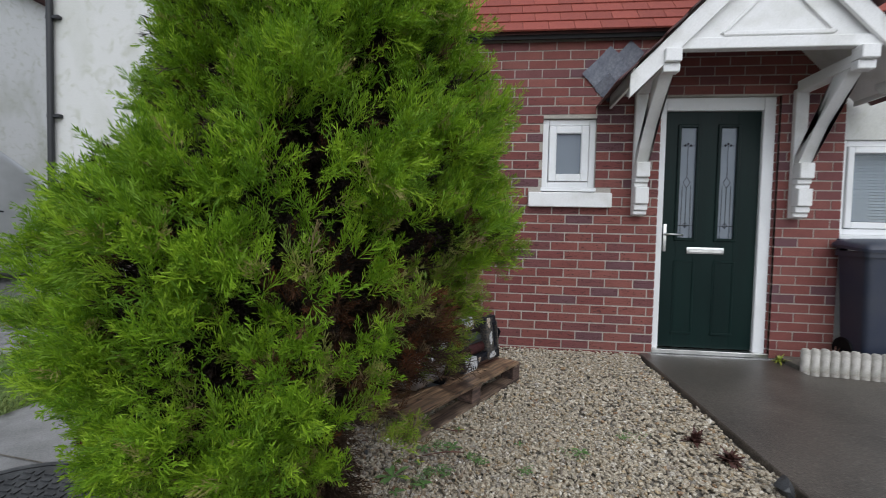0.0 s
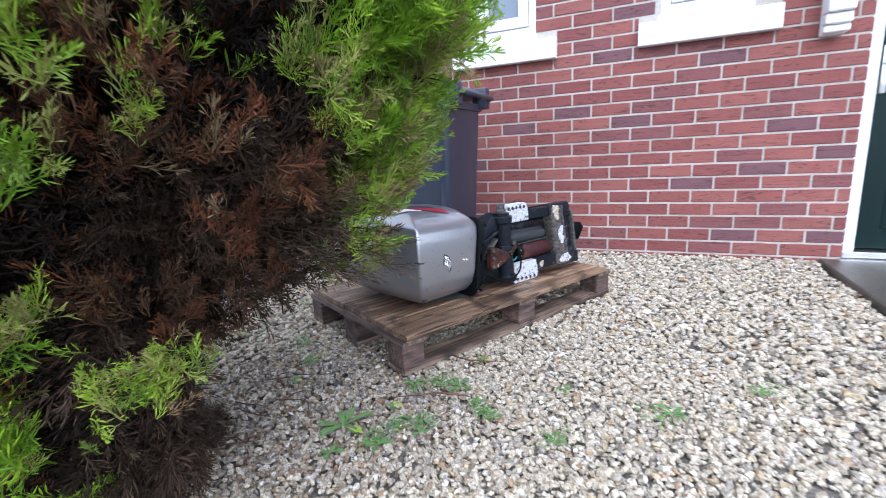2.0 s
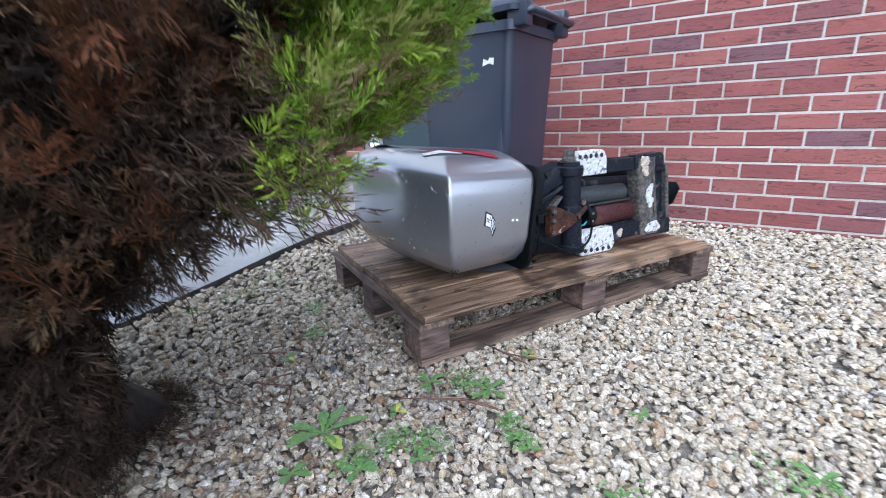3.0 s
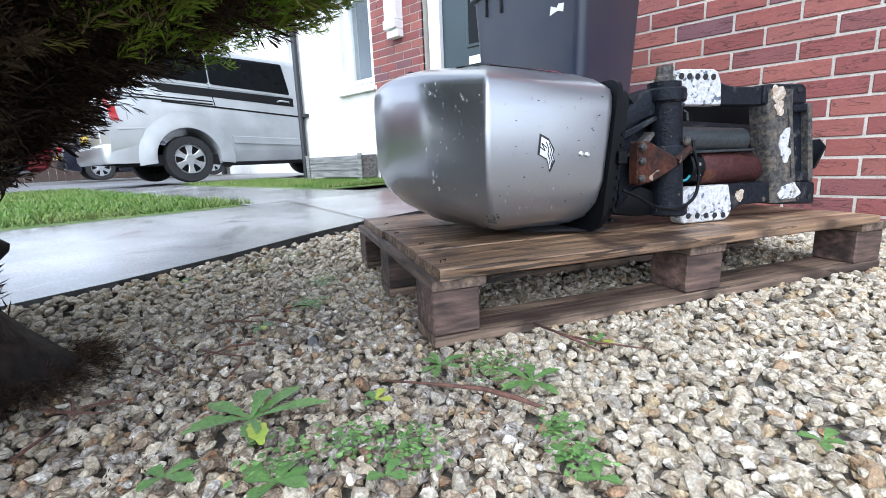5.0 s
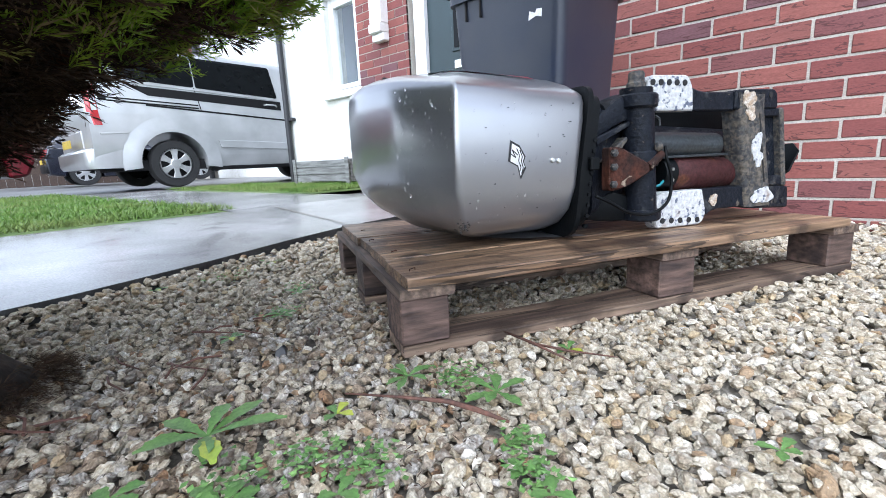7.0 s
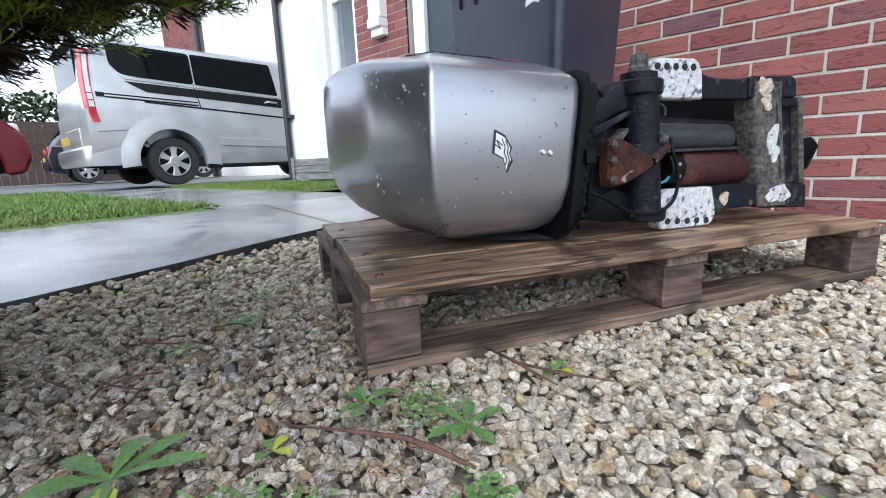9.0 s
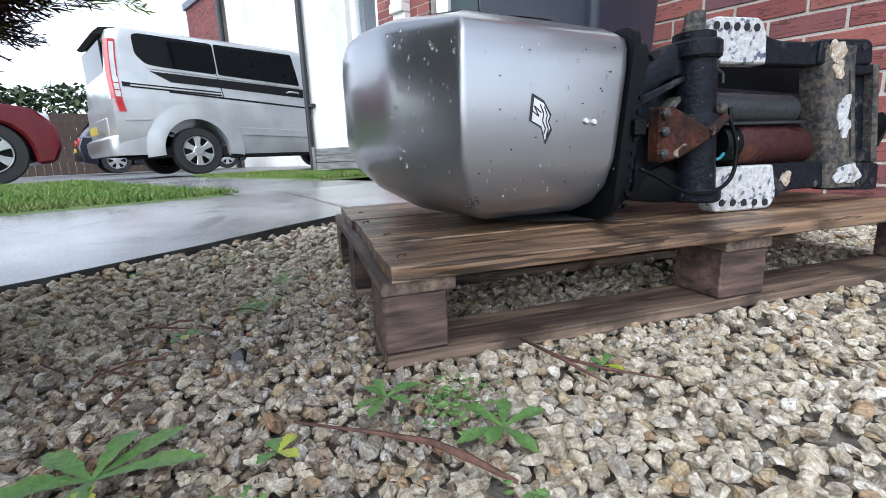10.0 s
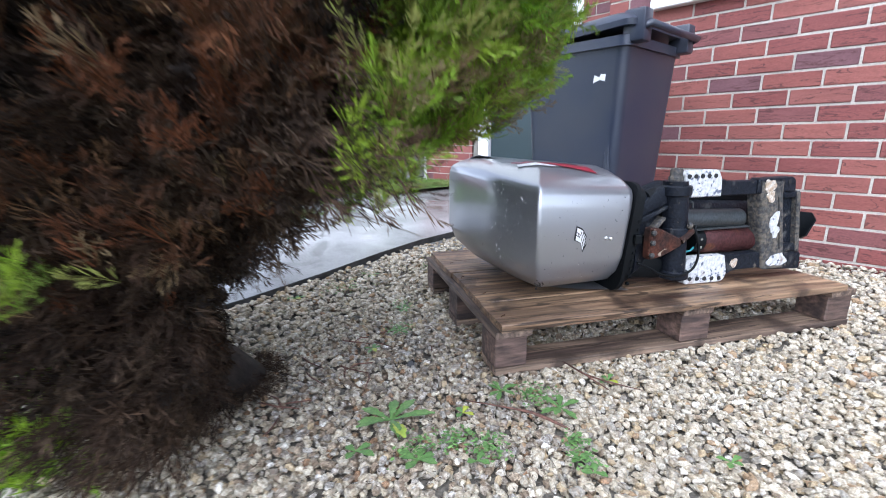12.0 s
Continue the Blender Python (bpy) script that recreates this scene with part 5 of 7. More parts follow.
def wheelie_bin(name, at, w, d, h, label, sticker):
    b = thing(name, at, label, "wheelie bin")
    rings = []
    for z, k in ((0.03, 0.80), (0.06, 0.82), (h * 0.5, 0.90), (h - 0.10, 0.985), (h - 0.075, 1.0)):
        ww, dd = w * k / 2, d * k / 2
        rings.append([(x, y, z) for x, y in rounded([(-ww, -dd), (ww, -dd), (ww, dd), (-ww, dd)], 0.045, 5)])
    part("body", loft(rings), M_BIN, b, smooth=40)
    ww, dd = w / 2 + 0.012, d / 2 + 0.012
    part("rim", loft([[(x, y, z) for x, y in rounded([(-ww, -dd), (ww, -dd), (ww, dd), (-ww, dd)], 0.05, 5)] for z in (h - 0.10, h - 0.062)]), M_BIN, b, smooth=40)
    lid = []
    for z, g in ((h - 0.062, 0.028), (h - 0.04, 0.03), (h - 0.015, 0.012), (h + 0.008, -0.05), (h + 0.018, -0.12)):
        lid.append([(x, y, z + 0.03 * (y / d + 0.5)) for x, y in rounded([(-w / 2 - g, -d / 2 - g), (w / 2 + g, -d / 2 - g), (w / 2 + g, d / 2 + g), (-w / 2 - g, d / 2 + g)], 0.05, 5)])
    part("lid", loft(lid), M_BIN, b, smooth=35)
    if sticker:
        part("handle", tube([(-w / 2 + 0.02, d / 2 + 0.02, h - 0.05), (-w / 2 + 0.02, d / 2 + 0.075, h - 0.03), (w / 2 - 0.02, d / 2 + 0.075, h - 0.03), (w / 2 - 0.02, d / 2 + 0.02, h - 0.05)], 0.014, 10), M_BIN, b, smooth=True)
    for x in (-w / 2 + 0.04, w / 2 - 0.04):
        part("hinge", box(x - 0.035, x + 0.035, d / 2 - 0.03, d / 2 + (0.06 if sticker else 0.01), h - 0.09, h + 0.03, 0.012, seg=2), M_BIN, b, smooth=40)
        part("wheel", lathe([(0.02, -0.02), (0.095, -0.022), (0.1, -0.015), (0.1, 0.015), (0.095, 0.022), (0.02, 0.02)], 20), M_BLACK, b, at=Matrix.Translation((x * 0.96, d / 2 - 0.08, 0.10)) @ pose(0, 0, 0, 0, 90, 0), smooth=40)
    part("axle", rod((-w / 2, d / 2 - 0.06, 0.10), (w / 2, d / 2 - 0.06, 0.10), 0.01, 8), M_BLACK, b)
    # Dark strips laid on the side give the shade of two narrow slots.
    for y in (-0.17, -0.10):
        part("slot_shade", box(w / 2 - 0.02, w / 2 + 0.004, y - 0.003, y + 0.003, h - 0.17, h - 0.085, 0.001), M_DARK, b)
    if sticker:
        s = part("sticker", prism([(0.108, 0.792), (0.112, 0.822), (0.135, 0.812), (0.142, 0.824), (0.163, 0.822), (0.160, 0.795), (0.138, 0.802)], w * 0.477 - 0.004, w * 0.477 + 0.0035, "x"), M_STICKER, b, "torn white sticker")
    part("side_rib", box(w * 0.40, w * 0.452, d * 0.33, d * 0.40, 0.08, h - 0.12, 0.01), M_BIN, b) if sticker else None
    return b


wheelie_bin("wheelie_bin", pose(-0.632, -0.545, 0.005, 0, 0, -91), 0.50, 0.50, 1.02, "dark grey plastic wheelie bin beside the brick wall", True)
wheelie_bin("wheelie_bin", pose(3.06, -0.185, 0.06, 0, 0, 2), 0.44, 0.30, 0.92, "dark grey wheelie bin before the white wall", False)

# ---------------------------------------------------------------- windows


def window(name, x0, x1, z0, z1, y, label, sash=0.05, obscured=False):
    """A casement in a wall that faces -y; y is the front of the frame."""
    w = tagged(thing(name, pose(0, 0, 0), label, "window"), kind="structure")
    fr, dp = 0.050, 0.07
    bm = box(x0, x0 + fr, y, y + dp, z0, z1, 0.004)
    box(x1 - fr, x1, y, y + dp, z0, z1, 0.004, bm)
    box(x0 + fr, x1 - fr, y + 0.001, y + dp, z1 - fr, z1, 0.004, bm)
    box(x0 + fr, x1 - fr, y + 0.001, y + dp, z0, z0 + fr, 0.004, bm)
    part("window_frame", bm, M_UPVC, w)
    a0, a1, b0, b1 = x0 + fr + 0.004, x1 - fr - 0.004, z0 + fr + 0.004, z1 - fr - 0.004
    bm = box(a0, a0 + sash, y - 0.014, y + dp - 0.01, b0, b1, 0.006)
    box(a1 - sash, a1, y - 0.014, y + dp - 0.01, b0, b1, 0.006, bm)
    box(a0 + sash, a1 - sash, y - 0.013, y + dp - 0.01, b1 - sash, b1, 0.006, bm)
    box(a0 + sash, a1 - sash, y - 0.013, y + dp - 0.01, b0, b0 + sash, 0.006, bm)
    part("sash", bm, M_UPVC, w)
    p = part("pane", box(a0 + sash - 0.002, a1 - sash + 0.002, y + 0.02, y + 0.026, b0 + sash - 0.002, b1 - sash + 0.002), M_FROST_SKY if obscured else M_GLASS, w)
    p.visible_shadow = False
    bm = box(a0 + sash - 0.004, a1 - sash + 0.004, y + 0.016, y + 0.030, b0 + sash - 0.004, b0 + sash + 0.004)
    part("glazing_bead", bm, M_BLACK, w)
    return w


def sill(name, x0, x1, z0, z1, y0, y1, wnd):
    return part(name, prism([(y0, z0), (y0, z1 - 0.012), (y1, z1), (y1, z0)], x0, x1, "x", 0.005), M_SILL, wnd, "white painted concrete sill", smooth=30)


M_ROOM = mat("pale_room_wall", (0.30, 0.34, 0.40), 0.9, vary=0.05, second=(0.22, 0.25, 0.30), scale=1.5)


def room(x0, x1, z0, z1, y):
    """A shallow room behind a window."""
    bm = box(x0, x1, y + 0.5, y + 0.52, z0, z1)
    box(x0 - 0.02, x0, y, y + 0.52, z0, z1, 0, bm)
    box(x1, x1 + 0.02, y, y + 0.52, z0, z1, 0, bm)
    box(x0 - 0.02, x1 + 0.02, y, y + 0.52, z0 - 0.02, z0, 0, bm)
    box(x0 - 0.02, x1 + 0.02, y, y + 0.52, z1, z1 + 0.02, 0, bm)
    return tagged(finish("room_behind_window", bm, M_ROOM), "dim pale room behind the window", "room", kind="structure")


for nm, dx in (("window_1", 0.0), ("window_2", -1.125)):
    w = window(nm, 0.585 + dx, 1.018 + dx, 1.385, 1.952, 0.035, "small white plastic casement window in red brick", 0.062, obscured=True)
    sill("window_sill", 0.476 + dx, 1.146 + dx, 1.220, 1.352, -0.055, 0.09, w)
    part("sub_sill", box(0.575 + dx, 1.028 + dx, 0.0, 0.09, 1.3525, 1.384, 0.004), M_UPVC, w)
    room(0.56 + dx, 1.04 + dx, 1.30, 2.0, 0.13)
    vase = lathe([(0.014, 0), (0.018, 0.01), (0.014, 0.03), (0.006, 0.06), (0.005, 0.12), (0.003, 0.125)], 12)
    if dx == 0:
        tagged(finish("bottle", vase, M_DECALWHITE, smooth=True, at=Matrix.Translation((0.80, 0.17, 1.42))), "small white bottle on the inner ledge of the window", "bottle")
        tagged(finish("inner_ledge", box(0.56, 1.04, 0.131, 0.24, 1.39, 1.42), M_UPVC), "white inner window ledge", "trim", kind="structure")

# ---------------------------------------------------------------- front door
DX0, DX1, DZ0, DZ1, DY = 1.582, 2.318, 0.075, 2.018, 0.075
door = tagged(thing("door_1", pose(0, 0, 0), "dark green panelled front door with two leaded glass lights, shut", "door"), kind="structure")
GX = ((1.705, 1.835), (2.015, 2.145))
GZ = (0.985, 1.895)
bm = box(DX0, GX[0][0], DY, DY + 0.045, DZ0, DZ1, 0.002)
for a, b_ in ((GX[0][1], GX[1][0]), (GX[1][1], DX1)):
    box(a, b_, DY, DY + 0.045, DZ0, DZ1, 0.002, bm)
for a, b_ in GX:
    box(a, b_, DY, DY + 0.045, DZ0, GZ[0], 0.0, bm)
    box(a, b_, DY, DY + 0.045, GZ[1], DZ1, 0.0, bm)
part("leaf", bm, M_DOOR, door)
for i, (a, b_) in enumerate(GX):
    bm = box(a - 0.022, a + 0.004, DY - 0.012, DY + 0.006, GZ[0] - 0.022, GZ[1] + 0.022, 0.004)
    box(b_ - 0.004, b_ + 0.022, DY - 0.012, DY + 0.006, GZ[0] - 0.022, GZ[1] + 0.022, 0.004, bm)
    box(a, b_, DY - 0.0115, DY + 0.006, GZ[0] - 0.022, GZ[0] + 0.004, 0.004, bm)
    box(a, b_, DY - 0.0115, DY + 0.006, GZ[1] - 0.004, GZ[1] + 0.022, 0.004, bm)
    part("light_moulding", bm, M_DOOR, door)
    pane = part("pane", box(a, b_, DY + 0.012, DY + 0.02, GZ[0], GZ[1]), M_FROST_SKY, door, "frosted patterned glass, tinted grey-blue for the reflected sky")
    pane.visible_shadow = False
    cx = (a + b_) / 2
    bm = bmesh.new()
    y = DY + 0.010
    for sx in (-0.036, 0.036):
        join(bm, rod((cx + sx, y, GZ[0]), (cx + sx * 0.9, y, 1.42), 0.0022, 5))
    join(bm, rod((cx, y, GZ[0] + 0.09), (cx, y, 1.40), 0.0022, 5))
    join(bm, rod((cx, y, 1.49), (cx, y, 1.74), 0.0022, 5))
    for za, zb, s in ((1.40, 1.49, 0.028), (1.07, 1.115, 0.02)):
        for s1 in (-1, 1):
            join(bm, rod((cx, y, za), (cx + s1 * s, y, (za + zb) / 2), 0.0024, 5))
            join(bm, rod((cx + s1 * s, y, (za + zb) / 2), (cx, y, zb), 0.0024, 5))
    join(bm, rod((a, y, 1.09), (b_, y, 1.09), 0.0022, 5))
    join(bm, rod((a + 0.02, y, 1.745), (b_ - 0.02, y, 1.745), 0.0024, 5))
    for sx in (-0.022, 0, 0.022):
        join(bm, lathe([(0.001, -0.011), (0.010, 0), (0.001, 0.011)], 6), Matrix.Translation((cx + sx, y, 1.748 + (0.014 if sx == 0 else 0))))
    part("leading", bm, M_BLACKMETAL, door, "grey lead strips")
    bm = box(a - 0.02, b_ + 0.02, DY - 0.004, DY + 0.004, 0.785, 0.80, 0.003)
    box(a - 0.02, a - 0.002, DY - 0.0035, DY + 0.004, 0.20, 0.785, 0.003, bm)
    box(b_ + 0.002, b_ + 0.02, DY - 0.0035, DY + 0.004, 0.20, 0.785, 0.003, bm)
    box(a - 0.02, b_ + 0.02, DY - 0.008, DY + 0.004, 0.185, 0.205, 0.003, bm)
    part("panel_moulding", bm, M_DOOR, door)
part("door_handle", box(1.595, 1.622, DY - 0.012, DY + 0.002, 0.87, 1.10, 0.005, seg=2), M_CHROME, door, "chrome handle plate", smooth=40)
part("lever", tube([(1.608, DY - 0.01, 1.015), (1.608, DY - 0.055, 1.015), (1.635, DY - 0.058, 1.015), (1.735, DY - 0.05, 1.012)], 0.009, 10), M_CHROME, door, "chrome lever handle", smooth=True)
part("letter_plate", box(1.785, 2.075, DY - 0.012, DY + 0.002, 0.858, 0.912, 0.004, seg=2), M_CHROME, door, "brushed metal letter plate", smooth=40)
part("letter_flap", box(1.80, 2.06, DY - 0.017, DY - 0.011, 0.868, 0.895, 0.003), M_CHROME, door)
bm = box(1.515, DX0 - 0.002, 0.045, 0.12, 0.03, 2.125, 0.005)
box(DX1 + 0.002, 2.42, 0.045, 0.12, 0.03, 2.125, 0.005, bm)
box(DX0 - 0.002, DX1 + 0.002, 0.046, 0.12, DZ1 + 0.003, 2.125, 0.005, bm)
part("door_frame", bm, M_UPVC, door, "white plastic door frame")
part("threshold", box(1.515, 2.42, 0.0, 0.12, 0.031, 0.068, 0.006), M_CHROME, door, "silver metal threshold")
tagged(finish("step", box(1.49, 2.45, -0.05, 0.14, -0.03, 0.0305, 0.004), M_CONC), "grey concrete door step", "step", kind="structure")
bm = box(1.52, 2.42, 0.40, 0.42, 0.0, 2.1)
box(1.50, 1.52, 0.13, 0.42, 0, 2.1, 0, bm)
box(2.42, 2.44, 0.13, 0.42, 0, 2.1, 0, bm)
box(1.50, 2.44, 0.13, 0.42, 2.1, 2.12, 0, bm)
tagged(finish("hall_wall", bm, M_ROOM), "dim hall behind the door glass", "room", kind="structure")

# ---------------------------------------------------------------- porch canopy
CX = 2.03
porch = tagged(thing("porch_canopy", pose(0, 0, 0), "white timber gable porch canopy with brown tiles over the door", "porch"), kind="structure")
EX, EZ, AZ, FRONT = 0.92, 2.12, 3.06, -0.62
sl = (AZ - EZ) / EX


def slope_board(y0, y1, lift0, lift1, ext, name, m, label=""):
    for s in (-1, 1):
        o = [(CX + s * 0.0, AZ + lift1), (CX, AZ + lift0), (CX + s * (EX + ext), EZ - ext * sl + lift0), (CX + s * (EX + ext), EZ - ext * sl + lift1)]
        part(name, prism(o if s > 0 else o[::-1], y0, y1, "y", 0.003), m, porch, label)


slope_board(FRONT - 0.03, FRONT, -0.17, -0.01, 0.02, "barge_board", M_WHITEPAINT, "white painted barge board")
slope_board(FRONT, 0.0, -0.075, -0.05, 0.0, "soffit", M_WHITEPAINT)
part("gable_panel", prism([(CX - 0.62, 2.30), (CX + 0.62, 2.30), (CX, 2.95)], FRONT + 0.02, FRONT + 0.035, "y"), M_WHITEPAINT, porch)
part("tie_beam", box(CX - 0.63, CX + 0.63, FRONT - 0.008, FRONT + 0.06, 2.255, 2.33, 0.005), M_WHITEPAINT, porch)
for s in (-1, 1):
    part("gable_moulding", prism([(CX + s * 0.36, 2.36), (CX + s * 0.33, 2.36), (CX, 2.70), (CX, 2.735)][::s], FRONT + 0.004, FRONT + 0.024, "y", 0.003), M_WHITEPAINT, porch)
part("gable_moulding", box(CX - 0.34, CX + 0.34, FRONT + 0.004, FRONT + 0.022, 2.345, 2.372, 0.004), M_WHITEPAINT, porch)
for s in (-1, 1):
    x = CX + s * (EX - 0.02)
    part("eave_fascia", box(min(x, x + s * 0.02), max(x, x + s * 0.02), FRONT, 0.0, EZ - 0.09, EZ + 0.03, 0.003), M_WHITEPAINT, porch, "white eaves board")
    part("scroll", prism([(FRONT + 0.03, 2.06), (FRONT + 0.10, 2.10), (FRONT + 0.20, 2.03), (FRONT + 0.30, 2.03), (FRONT + 0.36, 2.08), (FRONT + 0.36, 2.13), (FRONT + 0.03, 2.13)], x - s * 0.05, x - s * 0.03, "x", 0.003), M_WHITEPAINT, porch)
    bx = 1.355 if s < 0 else 2.545
    h = 0.048
    part("wall_post", box(bx - h, bx + h, -0.045, -0.001, 1.16, 2.16, 0.005), M_WHITEPAINT, porch)
    part("top_rail", box(bx - h, bx + h, FRONT + 0.02, -0.046, 2.13, 2.215, 0.005), M_WHITEPAINT, porch)
    part("strut", prism([(-0.045, 1.52), (-0.045, 1.64), (FRONT + 0.09, 2.131), (FRONT + 0.20, 2.131), (-0.10, 1.58)][::1], bx - h + 0.006, bx + h - 0.006, "x", 0.004), M_WHITEPAINT, porch)
    part("strut", prism([(-0.046, 1.50), (-0.046, 1.60), (FRONT + 0.05, 2.129), (FRONT + 0.15, 2.129)], bx - h + 0.004, bx + h - 0.004, "x", 0.004), M_WHITEPAINT, porch)
    for z0, z1, d in ((1.46, 1.58, 0.105), (1.42, 1.46, 0.075), (1.385, 1.42, 0.055), (1.25, 1.385, 0.095), (1.20, 1.25, 0.07), (1.165, 1.20, 0.05)):
        part("corbel_step", box(bx - h - 0.004, bx + h + 0.004, -d - 0.04, -0.0455, z0, z1 - 0.001, 0.006), M_WHITEPAINT, porch)
    for z0, z1, d in ((2.16, 2.25, 0.0), (2.10, 2.16, 0.03)):
        part("corbel_head", box(bx - h - 0.006, bx + h + 0.006, FRONT - 0.06 + d, FRONT + 0.04, z0, z1 - 0.001, 0.006), M_WHITEPAINT, porch)
tilt = math.atan2(AZ - EZ, EX)
tile_me = None
for s in (-1, 1):
    for i in range(7):
        for j in range(4):
            bmx = box(-0.085, 0.085, -0.10, 0.10, 0, 0.012, 0.003)
            u = EX + 0.04 - i * 0.15
            m = Matrix.Translation((CX + s * u * 1.0, FRONT + 0.03 + j * 0.163 + 0.0, AZ - (u) * sl + 0.012 + 0.0)) @ pose(0, 0, 0, 0, s * math.degrees(tilt) - s * 3, 0)
            if tile_me is None:
                t0 = part("tile", bmx, M_TILE_DARK, porch, at=m)
                tile_me = t0.data
            else:
                bmx.free()
                t = new("tile", tile_me)
                t.parent, t.matrix_basis = porch, m
for k in range(12):
    s_, row_ = k % 4, k // 4
    x, z = 1.10 + 0.105 * s_ - 0.055 * row_, 2.19 + 0.105 * s_ + 0.062 * row_
    if z < 2.50:
        part("slate", prism([(-0.085, -0.07), (0.08, -0.075), (0.085, 0.07), (-0.08, 0.075)], -0.005, 0.0, "y"), M_SLATE, porch, "grey slate flashing piece", at=Matrix.Translation((x, -0.004 - 0.006 * row_, z)) @ pose(0, 0, 0, 2.5, -45 + 5 * ((k * 5) % 3 - 1), 0))

# ---------------------------------------------------------------- main roof eaves
roof = tagged(thing("roof", pose(0, 0, 0), "red clay tile roof above the brick wall", "roof"), kind="structure")
PITCH = radians(50)
EAVE_Y, EAVE_Z = -0.11, 2.625
# Fascia and soffit coloured near black for the thin shadow below the tiles.
part("fascia", box(-1.2, 3.2, -0.075, -0.055, 2.575, 2.635), M_DARK, roof, "eaves board, coloured dark for the shadow under the tiles")
part("soffit", box(-1.2, 3.2, -0.055, 0.1, 2.60, 2.62), M_DARK, roof)
part("roof_deck", prism([(EAVE_Y + 0.02, EAVE_Z - 0.02), (EAVE_Y + 0.02, EAVE_Z + 0.005), (2.0, EAVE_Z + 0.005 + 2.09 * math.tan(PITCH)), (2.0, EAVE_Z - 0.02 + 2.09 * math.tan(PITCH))], -1.2, 3.2, "x"), M_TILE_DARK, roof)

# ---------------------------------------------------------------- neighbour's house, set back
NY = 0.80
nb = tagged(thing("neighbour_wall", pose(0, 0, 0), "white rendered house front with a red brick pier and dark door", "house wall"), kind="structure")
bm = box(-4.92, -3.97, NY, NY + 0.25, -0.1, 6.0)
box(-3.97, -3.43, NY, NY + 0.25, -0.1, 1.03, 0, bm)
box(-3.97, -3.43, NY, NY + 0.25, 2.05, 6.0, 0, bm)
box(-3.43, -0.9, NY, NY + 0.25, 2.45, 6.0, 0, bm)
box(-4.92, -4.67, NY + 0.25, 9.0, -0.1, 6.0, 0, bm)
part("plaster", bm, M_RENDER, nb, "white render stained green near the ground")
part("mortar_backing", box(-3.43, -2.72, NY + 0.003, NY + 0.25, -0.1, 2.45), M_MORTAR, nb)
part("mortar_backing", box(-1.55, -0.9, NY + 0.003, NY + 0.25, -0.1, 2.45), M_MORTAR, nb)
part("door_head", box(-2.72, -1.55, NY + 0.03, NY + 0.25, 2.13, 2.45), M_WHITEPAINT, nb)
w = window("window_3", -3.97, -3.43, 1.08, 2.05, NY + 0.06, "white plastic window in the white wall", 0.045)
part("window_sill", box(-4.03, -3.40, NY - 0.05, NY + 0.06, 1.03, 1.08, 0.006), M_SILL, w)
room(-3.98, -3.42, 1.05, 2.08, NY + 0.26)
d2 = tagged(thing("door_2", pose(0, 0, 0), "dark slate-green front door with a glazed light, shut", "door"), kind="structure")
part("leaf", box(-2.56, -1.70, NY + 0.10, NY + 0.145, 0.14, 2.06, 0.003), M_DOOR2, d2)
bm = box(-2.28, -1.98, NY + 0.088, NY + 0.10, 1.24, 1.95, 0.004)
part("light_moulding", bm, M_DOOR2, d2)
part("pane", box(-2.25, -2.01, NY + 0.082, NY + 0.0885, 1.27, 1.92), M_GLASSDARK, d2)
part("letter_plate", box(-2.26, -2.04, NY + 0.09, NY + 0.101, 1.10, 1.17, 0.003), M_CHROME, d2)
bm = box(-2.70, -2.565, NY + 0.06, NY + 0.15, 0.12, 2.13, 0.005)
box(-1.695, -1.56, NY + 0.06, NY + 0.15, 0.12, 2.13, 0.005, bm)
box(-2.565, -1.695, NY + 0.061, NY + 0.15, 2.065, 2.13, 0.005, bm)
part("door_frame", bm, M_UPVC, d2)
corb = tagged(thing("door_bracket", pose(0, 0, 0), "white timber bracket on the brick pier", "bracket"), kind="structure")
for z0, z1, d in ((1.60, 1.85, 0.10), (1.52, 1.60, 0.12), (1.45, 1.52, 0.08), (1.85, 2.2, 0.06)):
    part("corbel_step", box(-3.12, -2.96, NY - d, NY - 0.001, z0, z1 - 0.001, 0.006), M_WHITEPAINT, corb)
dp = thing("downpipe", pose(0, 0, 0), "black plastic rainwater downpipe on a white wall", "downpipe")
part("pipe", rod((-4.83, NY - 0.05, 0.14), (-4.83, NY - 0.05, 6.0), 0.034, 14), M_PIPE, dp, smooth=40)
for z in (0.9, 2.2, 3.3, 4.4):
    part("bracket", box(-4.88, -4.72, NY - 0.06, NY - 0.002, z - 0.02, z + 0.02, 0.004), M_PIPE, dp)
pl = thing("planter", pose(-3.98, NY - 0.12, 0.13), "grey weathered timber planter against the white wall", "planter")
for k in range(3):
    part("board", box(-0.52, 0.52, -0.10, -0.08, 0.03 + k * 0.078, 0.10 + k * 0.078, 0.004), M_PLANTER, pl)
for x in (-0.50, 0.50):
    part("corner_post", box(x - 0.03, x + 0.03, -0.115, -0.10, 0, 0.28, 0.003), M_PLANTER, pl)
part("end_board", box(-0.52, -0.50, -0.08, 0.10, 0.03, 0.26), M_PLANTER, pl)
part("end_board", box(0.50, 0.52, -0.08, 0.10, 0.03, 0.26), M_PLANTER, pl)
part("back_board", box(-0.5, 0.5, 0.08, 0.10, 0.03, 0.26), M_PLANTER, pl)

